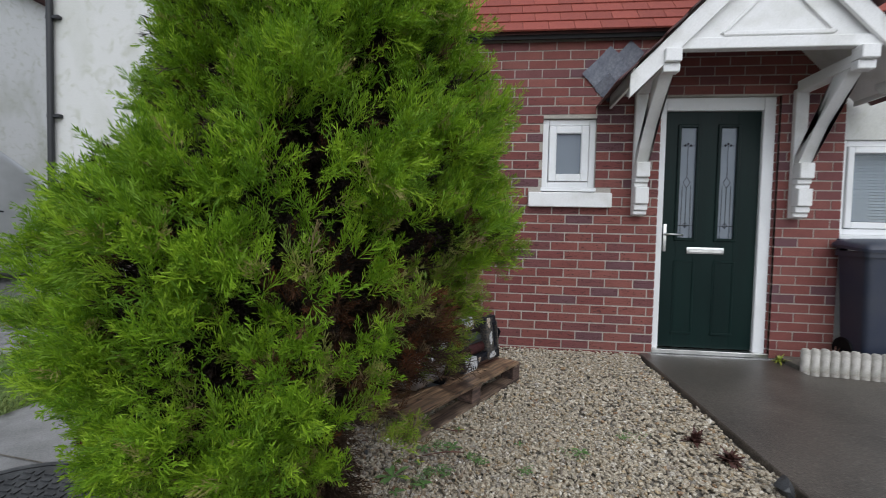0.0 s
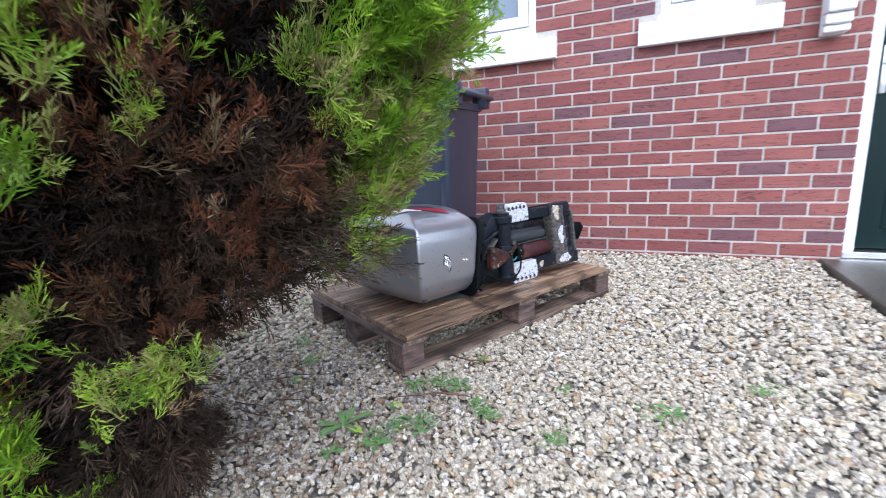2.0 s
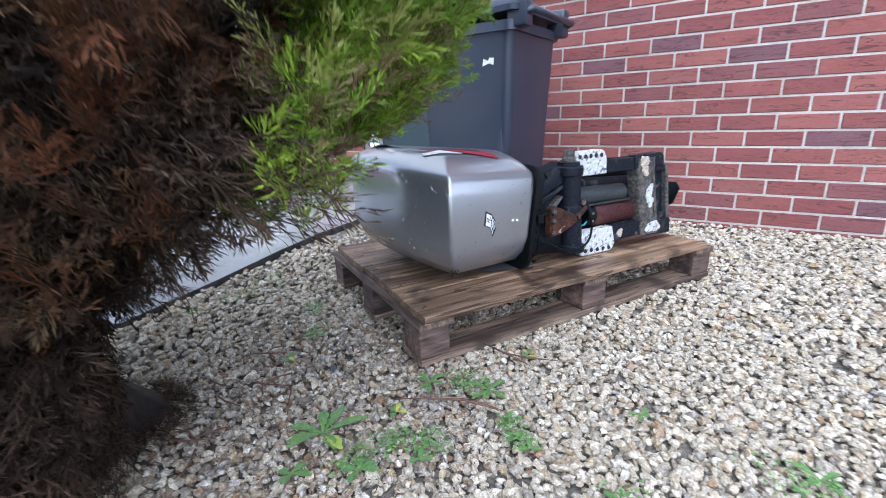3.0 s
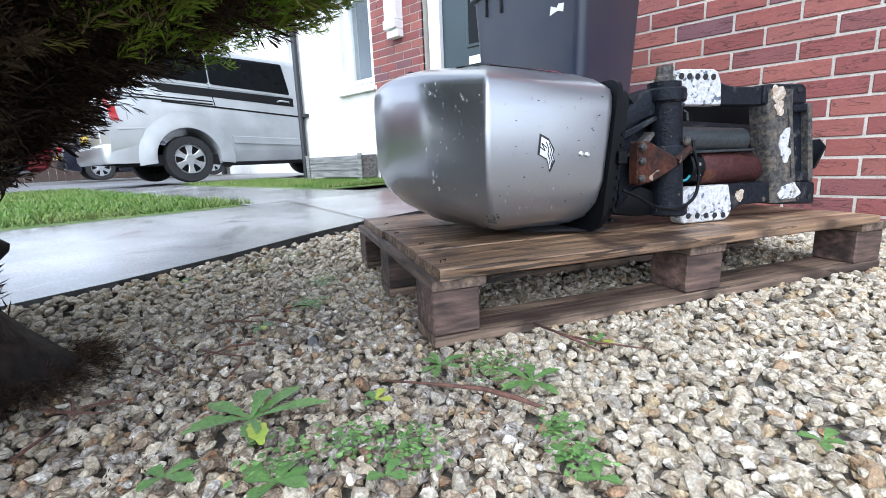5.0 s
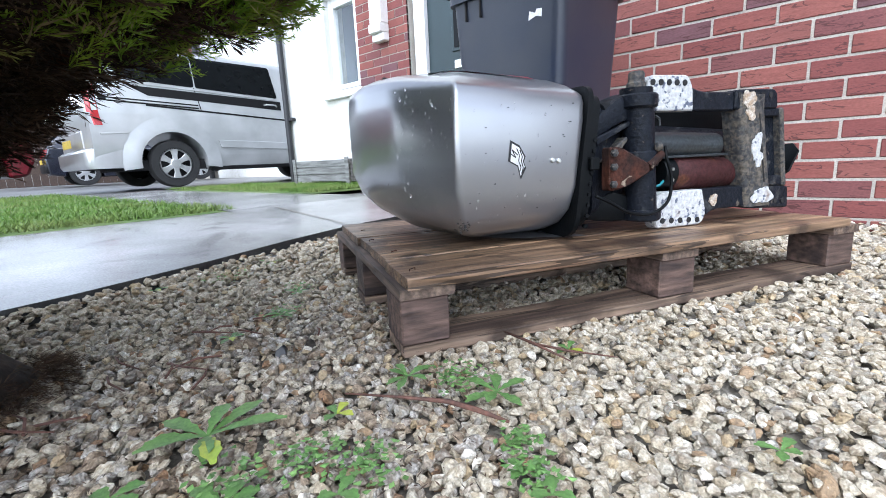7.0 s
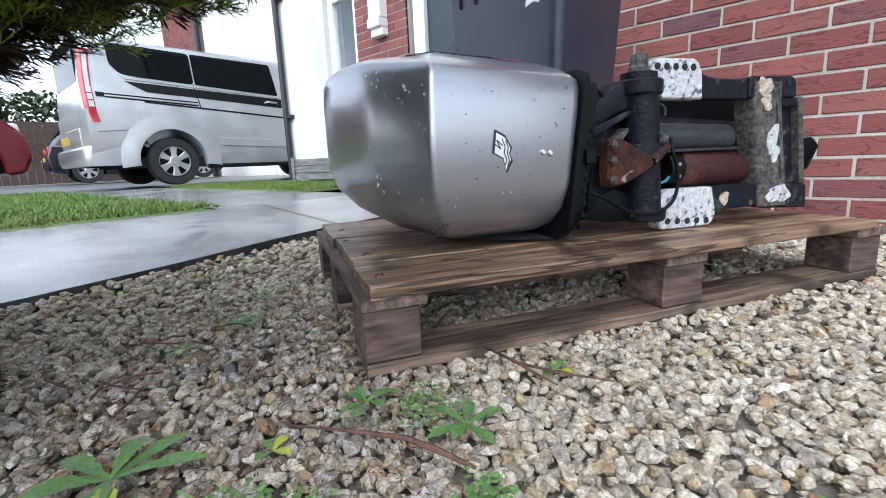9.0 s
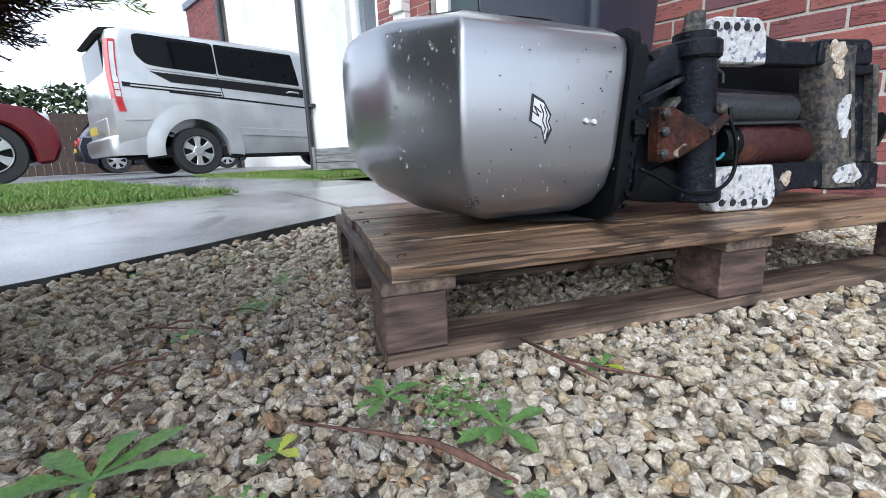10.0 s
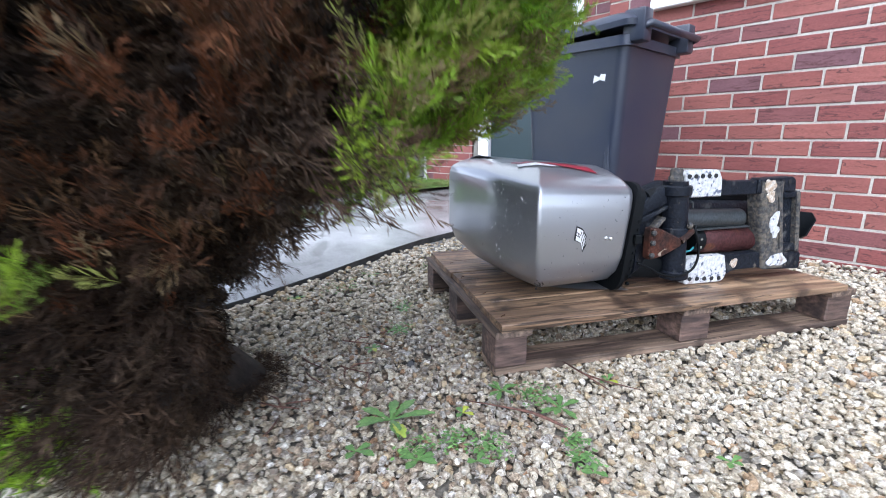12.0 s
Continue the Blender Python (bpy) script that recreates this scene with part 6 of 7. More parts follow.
# right-hand white wall beyond the pier
wr = tagged(thing("wall_east", pose(0, 0, 0), "white rendered wall beside the brick pier", "wall"), kind="structure")
bm = box(2.9, 3.7, 0.06, 0.3, -0.05, 1.0)
box(2.9, 3.7, 0.06, 0.3, 1.79, 5.0, 0, bm)
box(3.7, 7.0, 0.06, 0.3, -0.05, 5.0, 0, bm)
part("plaster", bm, M_RENDER, wr)
w = window("window_4", 2.91, 3.69, 1.04, 1.79, 0.08, "white plastic window with a blind inside", 0.05)
part("window_sill", box(2.89, 3.75, 0.0, 0.08, 0.985, 1.04, 0.005), M_UPVC, w)
bm = bmesh.new()
for k in range(26):
    box(2.98, 3.62, 0.19, 0.205, 1.08 + k * 0.024, 1.10 + k * 0.024, 0, bm)
part("blind", bm, M_ROOM, w, "grey slatted blind")
room(2.92, 3.68, 1.0, 1.82, 0.31)

# ---------------------------------------------------------------- edging, plants by the door, manhole
edging = tagged(thing("log_edging", pose(0, 0, 0), "pale concrete log-roll edging before the soil bed", "edging"), kind="structure")
log = lathe([(0.030, -0.05), (0.030, 0.135), (0.027, 0.148), (0.018, 0.157)], 14)
log_me = None
for k in range(20):
    m = Matrix.Translation((2.50 + k * 0.058, -0.30 - 0.012 * k, 0.04 + 0.004 * (k % 3)))
    if log_me is None:
        t0 = part("log", log, M_EDGING, edging, at=m, smooth=40)
        log_me = t0.data
    else:
        t = new("log", log_me)
        t.parent, t.matrix_basis = edging, m


def blade_tuft(name, at, n, ln, m, label, cat, seed, wide=0.006, spread=0.8):
    r = random.Random(seed)
    bm = bmesh.new()
    for _ in range(n):
        a, t, L_ = r.uniform(0, 6.283), r.uniform(0.15, spread), r.uniform(0.5, 1) * ln
        c, s = math.cos(a), math.sin(a)
        pts = [(0, 0), (L_ * 0.5 * math.sin(t), L_ * 0.5 * math.cos(t)), (L_ * math.sin(t * 1.5), L_ * math.cos(t * 1.5) * 0.9)]
        ws = [wide * 0.6, wide, 0.0006]
        rows_ = [[bm.verts.new((c * p - s * w_, s * p + c * w_, q)) for w_ in (-w0, w0)] for (p, q), w0 in zip(pts, ws)]
        for r0, r1 in zip(rows_, rows_[1:]):
            bm.faces.new((r0[0], r0[1], r1[1], r1[0]))
    ob = finish(name, bm, m, at=Matrix.Translation(at))
    return tagged(ob, label, cat)


blade_tuft("grass_tuft", (2.75, -0.22, 0.06), 26, 0.22, M_TWIG, "brown dry grass tuft behind the edging", "plant", 3)
blade_tuft("grass_tuft", (2.44, -0.10, 0.03), 40, 0.10, M_WEEDYELLOW, "small yellow-green tuft beside the door step", "plant", 4, spread=1.3)

cover = thing("manhole_cover", pose(-1.31, -2.60, 0.064, 0, 4.9, 8), "round grey cast iron manhole cover in the path", "manhole cover")
part("ring", lathe([(0.29, -0.05), (0.29, 0.008), (0.265, 0.008), (0.265, -0.05)], 40), M_IRON, cover, smooth=30)
part("lid", lathe([(0.26, -0.05), (0.26, 0.006)], 40), M_IRON, cover, smooth=30)
bm = bmesh.new()
for i in range(-6, 7):
    for j in range(-6, 7):
        x, y = i * 0.038 + (0.019 if j % 2 else 0), j * 0.038
        if x * x + y * y < 0.235 ** 2:
            s = (i + j) % 2
            box(x - (0.015 if s else 0.007), x + (0.015 if s else 0.007), y - (0.007 if s else 0.015), y + (0.007 if s else 0.015), 0.005, 0.010, 0, bm)
part("tread_pattern", bm, M_IRON, cover)

# ---------------------------------------------------------------- van on the drive


def wheel(parent, x, y, z, r, w, face, rim_r=0.66):
    """A road wheel whose axle runs along x; face is the side that shows."""
    t = part("wheel", lathe([(r * 0.62, -w / 2), (r * 0.95, -w / 2), (r, -w * 0.34), (r, w * 0.34), (r * 0.95, w / 2), (r * 0.62, w / 2)], 36, caps=False), M_TYRE, parent, "black tyre on an alloy rim", smooth=30, at=Matrix.Translation((x, y, z)) @ pose(0, 0, 0, 0, 90 * face, 0))
    part("rim", lathe([(0.02, w * 0.30), (r * 0.56, w * 0.22), (r * 0.60, w * 0.44), (r * rim_r, w * 0.5), (r * rim_r, w * 0.40)], 30, caps=False), M_TRIM, t, smooth=30)
    bm = lathe([(0.01, w * 0.50), (r * 0.19, w * 0.50), (r * 0.24, w * 0.42)], 14)
    for k in range(6):
        a = 2 * math.pi * k / 6
        sp = prism([(r * 0.08, -r * 0.11), (r * 0.34, -r * 0.10), (r * 0.62, -r * 0.17), (r * 0.62, r * 0.17), (r * 0.34, r * 0.10), (r * 0.08, r * 0.11)], w * 0.36, w * 0.46, "z", 0.006)
        join(bm, sp, pose(0, 0, 0, 0, 0, math.degrees(a)))
    part("spokes", bm, M_ALLOY, t)
    part("rim_lip", lathe([(r * 0.58, w * 0.40), (r * 0.60, w * 0.50), (r * 0.66, w * 0.50), (r * 0.66, w * 0.42)], 36, caps=False), M_ALLOY, t, smooth=30)
    return t


VG = 0.125
van = thing("van", pose(-6.97, -0.80, VG, 0, 0, 0), "silver passenger van with tinted windows parked on a drive", "van")
# own axes: y forward from the tail, x 0 at the visible side and -1.95 at the far one
RW, FW, WR = 0.95, 3.88, 0.335


def arch(y, r):
    return [(y + r * math.cos(a), 0.345 + r * math.sin(a)) for a in [math.pi * k / 12 for k in range(12, -1, -1)]]


side_form = ([0.26, 0.45, 0.65, 0.80, 1.02, 1.12, 1.30, 1.60, 1.84, 1.92], [-0.06, -0.018, 0.0, -0.003, -0.026, -0.038, -0.066, -0.112, -0.152, -0.19])


def side_x(z):
    return float(np.interp(z, *side_form))


low = [(0.0, 0.36), (0.04, 0.30), (RW - 0.45, 0.30)] + [p for p in arch(RW, 0.44) if p[1] >= 0.34] + [(RW + 0.45, 0.26), (FW - 0.45, 0.26)] + [p for p in arch(FW, 0.44) if p[1] >= 0.34] + [(FW + 0.48, 0.28), (4.85, 0.30), (4.93, 0.5), (4.85, 0.95), (4.7, 1.02), (0.0, 1.02)]
bm = prism(low, -1.95, 0.0, "x")
for cut_z in (0.36, 0.45, 0.55, 0.65, 0.72, 0.80, 0.90):
    bmesh.ops.bisect_plane(bm, geom=bm.verts[:] + bm.edges[:] + bm.faces[:], plane_co=(0, 0, cut_z), plane_no=(0, 0, 1))
for v in bm.verts:
    v.co.x += side_x(v.co.z) * (1 if v.co.x > -1 else -1)
part("lower_body", bm, M_VAN, van, smooth=40)
rings = []
for z, i_side, i_rear, i_front in ((1.02, 0.026, 0.0, 0.25), (1.12, 0.038, 0.0, 0.5), (1.30, 0.066, 0.012, 0.8), (1.60, 0.112, 0.04, 1.2), (1.84, 0.152, 0.075, 1.55), (1.92, 0.19, 0.11, 1.65), (1.965, 0.28, 0.2, 1.75), (1.975, 0.42, 0.35, 1.9)):
    rings.append([(x, y, z) for x, y in rounded([(-1.95 + i_side, i_rear), (-i_side, i_rear), (-i_side, 4.75 - i_front), (-1.95 + i_side, 4.75 - i_front)], [0.16, 0.16, 0.4, 0.4], 6)])
part("upper_body", loft(rings), M_VAN, van, smooth=35)


def side_panel(name, pts, m, lift=0.006, label=""):
    """A thin panel laid on the leaning side."""
    b = bmesh.new()
    lo, hi = [b.verts.new((-0.01, y, z)) for y, z in pts], [b.verts.new((lift, y, z)) for y, z in pts]
    b.faces.new(lo[::-1])
    b.faces.new(hi)
    for i in range(len(lo)):
        j = (i + 1) % len(lo)
        b.faces.new((lo[i], lo[j], hi[j], hi[i]))
    bmesh.ops.recalc_face_normals(b, faces=b.faces[:])
    for cut in (1.12, 1.30, 1.60, 1.84):
        bmesh.ops.bisect_plane(b, geom=b.verts[:] + b.edges[:] + b.faces[:], plane_co=(0, 0, cut), plane_no=(0, 0, 1))
    for v in b.verts:
        v.co.x += side_x(v.co.z)
    return part(name, b, m, van, label)


side_panel("side_window", rounded([(0.36, 1.62), (0.36, 1.86), (0.43, 1.895), (1.375, 1.875), (1.375, 1.435), (0.62, 1.475), (0.46, 1.50)], 0.05, 3), M_GLASSDARK, 0.006, "dark tinted rear side window")
side_panel("side_window", rounded([(1.395, 1.435), (1.395, 1.875), (2.62, 1.865), (2.69, 1.365)], 0.03, 3), M_GLASSDARK, 0.006, "dark tinted door window")
side_panel("side_band", [(0.50, 1.405), (2.74, 1.31), (2.73, 1.17), (1.42, 1.245), (0.74, 1.278)], M_TRIM, 0.005)
side_panel("chrome_strip", [(0.47, 1.462), (0.62, 1.452), (2.70, 1.342), (2.70, 1.325), (0.62, 1.43), (0.50, 1.437)], M_VAN, 0.012)
side_panel("door_rail", [(0.15, 1.245), (0.24, 1.24), (0.24, 1.185), (0.15, 1.185)], M_TRIM, 0.008)
side_panel("door_rail", [(0.24, 1.235), (1.385, 1.187), (1.385, 1.170), (0.24, 1.218)], M_TRIM, 0.006)
side_panel("door_rail", [(0.24, 1.212), (1.385, 1.164), (1.385, 1.148), (0.24, 1.196)], M_VAN, 0.016)
side_panel("door_rail", [(0.24, 1.192), (1.385, 1.142), (1.385, 1.125), (0.24, 1.178)], M_TRIM, 0.006)
side_panel("side_stripe", [(0.69, 1.158), (2.80, 1.02), (2.80, 0.995), (0.69, 1.135)], M_TRIM, 0.005)
side_panel("door_gap", [(1.360, 1.435), (1.372, 1.435), (1.410, 1.19), (1.512, 0.36), (1.500, 0.36), (1.398, 1.19)], M_TRIM, 0.004)
part("moulding", prism([(1.62, 0.56), (1.59, 0.675), (3.7, 0.60), (3.7, 0.49)], -0.004, 0.012, "x", 0.005), M_VAN, van)
part("sill_trim", box(-0.10, -0.01, 1.42, 3.48, 0.22, 0.28, 0.01), M_TRIM, van)
part("door_handle", tube([(-0.02, 2.42, 1.235), (0.025, 2.45, 1.245), (0.025, 2.60, 1.238), (-0.02, 2.64, 1.225)], 0.014, 8), M_VAN, van, smooth=True)
part("bumper", loft([[(x, y, z) for x, y in rounded([(-1.93, -0.10 + g), (-0.02, -0.10 + g), (-0.005, 0.5), (-1.945, 0.5)], [0.12, 0.12, 0.02, 0.02], 5)] for z, g in ((0.30, 0.03), (0.36, 0.0), (0.52, 0.0), (0.56, 0.05))]), M_VAN, van, smooth=35)
part("tail_lamp", loft([[(side_x(z) + dx, y, z) for dx, y in ((0.010, 0.045 + c), (0.010, 0.125 + c), (-0.05, 0.13 + c), (-0.07, 0.01 + c), (-0.02, 0.004 + c))] for z, c in ((0.86, 0.02), (0.98, 0.0), (1.3, -0.005), (1.6, 0.02), (1.78, 0.045))]), M_LAMPRED, van, "tall red tail lamp", smooth=30)
part("lamp_lens", loft([[(side_x(z) + dx, y, z) for dx, y in ((0.014, 0.058 + c), (0.014, 0.108 + c), (-0.02, 0.108 + c), (-0.02, 0.058 + c))] for z, c in ((1.30, -0.004), (1.55, 0.012), (1.74, 0.038))]), M_LAMPWHITE, van, "pale upper lamp lens")
for z in (1.05, 1.14, 1.23):
    part("lamp_lens", loft([[(side_x(q) + dx, y, q) for dx, y in ((0.014, 0.055), (0.014, 0.112), (-0.02, 0.112), (-0.02, 0.055))] for q in (z, z + 0.075)]), M_LAMPWHITE, van)
flare = []
for k in range(21):
    a = math.pi * (1.04 - 1.08 * k / 20)
    flare.append([(dx, RW + rr_ * math.cos(a), 0.345 + rr_ * math.sin(a)) for rr_, dx in ((0.66, -0.002), (0.58, 0.010), (0.50, 0.028), (0.44, 0.032), (0.435, -0.03))])
part("wheel_arch", loft(flare, close=False, caps=False), M_VAN, van, smooth=60)
part("body_crease", prism([(0.10, 0.74), (0.42, 0.76), (0.42, 0.775), (0.10, 0.765)], -0.004, 0.008, "x", 0.003), M_VAN, van)
part("rear_window", box(-1.66, -0.30, 0.02, 0.05, 1.28, 1.80, 0.02), M_GLASSDARK, van)
part("spoiler", loft([[(x, y, z) for y, z in ((-0.03, 1.87), (0.05, 1.945), (0.25, 1.97), (0.22, 1.93), (0.03, 1.85))] for x in (-1.62, -1.0, -0.33)]), M_TRIM, van, "black roof spoiler", smooth=30)
part("registration_plate", box(-1.24, -0.72, -0.112, -0.10, 0.60, 0.71, 0.003), M_PLATE, van, "blank yellow rear plate")
part("plate_recess", box(-1.4, -0.5, -0.012, 0.01, 0.58, 0.82, 0.01), M_VAN, van)
part("under_floor", box(-1.85, -0.1, 0.4, 4.6, 0.26, 0.40), M_DARK, van)
wheel(van, -0.11, RW, WR, WR, 0.21, 1)
wheel(van, -1.84, RW, WR, WR, 0.21, -1)
wheel(van, -0.11, FW, WR, WR, 0.21, 1)
wheel(van, -1.84, FW, WR, WR, 0.21, -1)


def hatchback(name, at, paint, label, rear_lamps):
    """A small car; own axes as the van's, 4.1 m long."""
    c = thing(name, at, label, "car")
    rw, fw, r = 0.75, 3.5, 0.33

    def ar(y):
        return [(y + 0.37 * math.cos(a), 0.31 + 0.37 * math.sin(a)) for a in [math.pi * k / 10 for k in range(10, -1, -1)]]
    lo_ = [(0.05, 0.30), (rw - 0.38, 0.24)] + ar(rw) + [(rw + 0.38, 0.20), (fw - 0.38, 0.20)] + ar(fw) + [(fw + 0.38, 0.20), (4.04, 0.22), (4.12, 0.40), (4.10, 0.62), (3.92, 0.80), (3.05, 0.95), (2.9, 0.93), (0.10, 0.96), (0.0, 0.70)]
    part("body", prism(lo_, -1.76, 0.0, "x", 0.03), paint, c, smooth=35)
    rg = []
    for z, i, a, b_ in ((0.93, 0.02, 0.06, 3.05), (1.10, 0.06, 0.18, 2.75), (1.35, 0.16, 0.42, 2.30), (1.45, 0.24, 0.60, 2.05), (1.48, 0.40, 0.8, 1.9)):
        rg.append([(x, y, z) for x, y in rounded([(-1.76 + i, a), (-i, a), (-i, b_), (-1.76 + i, b_)], 0.12, 4)])
    part("cabin", loft(rg), paint, c, smooth=35)
    sx = lambda z: -np.interp(z, [0.93, 1.10, 1.35, 1.45], [0.02, 0.06, 0.16, 0.24])
    for pts in ([(0.45, 1.02), (0.62, 1.36), (1.30, 1.40), (1.30, 1.0)], [(1.35, 1.0), (1.35, 1.40), (2.15, 1.34), (2.75, 1.0)]):
        b = bmesh.new()
        q = [b.verts.new((sx(z) + 0.008, y, z)) for y, z in pts]
        b.faces.new(q)
        bmesh.ops.solidify(b, geom=b.faces[:], thickness=0.012)
        part("side_window", b, M_GLASSDARK, c)
    part("rear_window", prism([(0.13, 1.06), (0.36, 1.36), (0.38, 1.34), (0.15, 1.04)], -1.55, -0.21, "x"), M_GLASSDARK, c)
    part("bumper", box(-1.72, -0.04, -0.03, 0.3, 0.34, 0.56, 0.05, seg=2), M_TRIM if rear_lamps else paint, c, smooth=35)
    for x in (-1.70, -0.28):
        part("tail_lamp", box(x, x + 0.24, -0.015 + 0.03, 0.16, 0.72, 0.92, 0.03, seg=2), M_LAMPRED, c, smooth=35)
    for x in (-1.70, -0.34):
        part("headlamp", box(x, x + 0.30, 3.82, 4.06, 0.60, 0.76, 0.04, seg=2), M_LAMPWHITE, c, smooth=35)
    part("grille", box(-1.4, -0.36, 4.05, 4.125, 0.34, 0.50, 0.01), M_TRIM, c)
    part("registration_plate", box(-1.14, -0.62, -0.04, -0.02, 0.58, 0.68), M_PLATE, c, "blank yellow rear plate")
    for y in (rw, fw):
        wheel(c, -0.10, y, r, r, 0.19, 1)
        wheel(c, -1.66, y, r, r, 0.19, -1)
    return c


hatchback("car", pose(-7.35, -6.04, 0.12, 0, 0, 0) @ Matrix.Scale(1.14, 4), M_CARRED, "dark red hatchback parked beyond the lawn", False)
hatchback("car", pose(-14.4, -0.30, 0.12, 0, 0, -4), M_CARBLUE, "dark blue hatchback parked beyond the van", True)

# ---------------------------------------------------------------- beyond: fence, hedge, far houses
fence = tagged(thing("fence", pose(0, 0, 0), "brown boarded fence beyond the parked cars", "fence"), kind="structure")
board_me, FENCE_H = None, 1.95
for k in range(70):
    m = Matrix.Translation((-19.0, -9.0 + k * 0.205, 0.1))
    if board_me is None:
        t0 = part("board", box(-0.012, 0.012, -0.1, 0.1, 0, FENCE_H, 0.004), M_FENCE, fence, at=m)
        board_me = t0.data
    else:
        t = new("board", board_me)
        t.parent, t.matrix_basis = fence, m
for z in (0.4, 1.5):
    part("rail", box(-0.06, -0.014, -9.0, 5.4, z + 0.1, z + 0.2), M_FENCE, fence, at=Matrix.Translation((-19, 0, 0)))
r = np.random.default_rng(77)
n = 15000
pos = np.stack([r.uniform(-22.4, -20.6, n), r.uniform(-12, 8, n), 0.4 + r.random(n) ** 0.6 * 2.75], -1)
pos[:, 2] += 0.08 * np.sin(pos[:, 1] * 1.7) + 0.06 * np.sin(pos[:, 1] * 4.1)
a = r.uniform(0, 6.28, n)
b1 = np.stack([np.cos(a), np.sin(a), r.normal(0, 0.4, n)], -1) * 0.09
b2 = np.stack([-np.sin(a), np.cos(a), r.normal(0, 0.8, n)], -1) * 0.07
q = np.stack([pos - b1, pos - b2, pos + b1, pos + b2], 1).reshape(-1, 3)
tagged(soup("hedge", q, np.arange(4 * n).reshape(-1, 4), M_HEDGE), "dull green hedge behind the brown fence", "hedge", kind="stuff")
for k, (y, h) in enumerate(((-1.2, 3.4), (0.4, 3.8), (2.2, 3.3))):
    t = thing("bare_tree", pose(-25, y, 0), "bare winter tree behind the hedge", "tree")
    part("trunk", tube([(0, 0, 0), (0.05, 0, 1.5), (0, 0.05, h - 0.6)], [0.06, 0.05, 0.02], 6), M_BARK, t)
    for j in range(16):
        aa, z = random.Random(k * 50 + j).uniform(0, 6.28), 1.6 + j * (h - 1.9) / 16
        part("branch", tube([(0, 0, z), (0.35 * math.cos(aa), 0.35 * math.sin(aa), z + 0.4), (0.5 * math.cos(aa), 0.5 * math.sin(aa), z + 0.85)], [0.018, 0.011, 0.004], 5), M_BARK, t)

far = thing("far_house", pose(0, 0, 0), "white rendered house with a red brick corner beyond the van", "house")
part("wall", box(-16.4, -11.6, 4.6, 12.0, -0.1, 6.6), M_RENDER, far, "white rendered wall")
part("roof", prism([(-16.3, 6.6), (-11.3, 6.6), (-13.8, 8.6)], 4.3, 12.2, "y"), M_TILE_DARK, far)
part("brick_bay", box(-19.5, -16.65, 4.4, 8.0, 0.0, 5.95), M_MORTAR, far, "mortar of the brick bay")
bm = bmesh.new()
for k in range(44):
    for j in range(-1, 13):
        x = -19.5 + 0.235 * j + (0.117 if k % 2 else 0)
        box(max(x, -19.5), min(x + 0.222, -16.65), 4.385, 4.4, 2.65 + 0.075 * k, 2.712 + 0.075 * k, 0, bm)
part("brick_course", bm, M_BRICK_FAR, far, "red brick courses")["kind"] = "stuff"
part("bay_sill", box(-19.6, -16.6, 4.3, 4.6, 5.95, 6.2, 0.02), M_SLATE, far, "grey stone sill")
part("bay_pipe", rod((-16.55, 4.45, 0.0), (-16.55, 4.45, 7.6), 0.09, 10), M_PIPE, far)
wn_ = part("window", box(-19.5, -16.65, 4.40, 4.6, 6.2, 7.6), M_UPVC, far)
part("pane", box(-19.3, -16.9, 4.36, 4.40, 6.35, 7.5), M_GLASSDARK, wn_)
part("bay_roof", prism([(-19.8, 7.6), (-16.4, 7.6), (-18.1, 8.8)], 4.2, 8.2, "y"), M_TILE_DARK, far)

# ---------------------------------------------------------------- weeds, twigs and litter on the gravel


def leafy(name, at, n, ln, wide, label, seed, m=M_WEED, lift=0.5, lobes=True, yellow=0):
    """A rosette: long leaves with wavy edges, each its own part."""
    r = random.Random(seed)
    p = thing(name, Matrix.Translation(at), label, "weed")
    for k in range(n):
        a = 6.283 * k / n + r.uniform(-0.4, 0.4)
        L_, el = ln * r.uniform(0.6, 1.1), r.uniform(0.12, lift)
        bm = bmesh.new()
        seg, rows_ = 9, []
        for i in range(seg + 1):
            t = i / seg
            w_ = 1.12 * wide * math.sin(math.pi * min(1, t * 0.85 + 0.08)) ** 0.8 * (1 if not lobes else (1.0 if i % 2 else 0.70)) * (0.25 + 0.75 * t if t < 0.6 else 1 - 1.2 * (t - 0.6) ** 1.2)
            x, z = L_ * t, 0.01 + L_ * (math.sin(el) * t - 0.42 * el * t * t * 1.6)
            dz = 0.25 * w_
            rows_.append([bm.verts.new((x, -w_, z + dz)), bm.verts.new((x, 0, z)), bm.verts.new((x, w_, z + dz))])
        for r0, r1 in zip(rows_, rows_[1:]):
            for i in (0, 1):
                bm.faces.new((r0[i], r1[i], r1[i + 1], r0[i + 1]))
        part("leaf", bm, M_WEEDYELLOW if k < yellow else m, p, at=pose(0, 0, 0, 0, 0, math.degrees(a)), smooth=True)
    return p


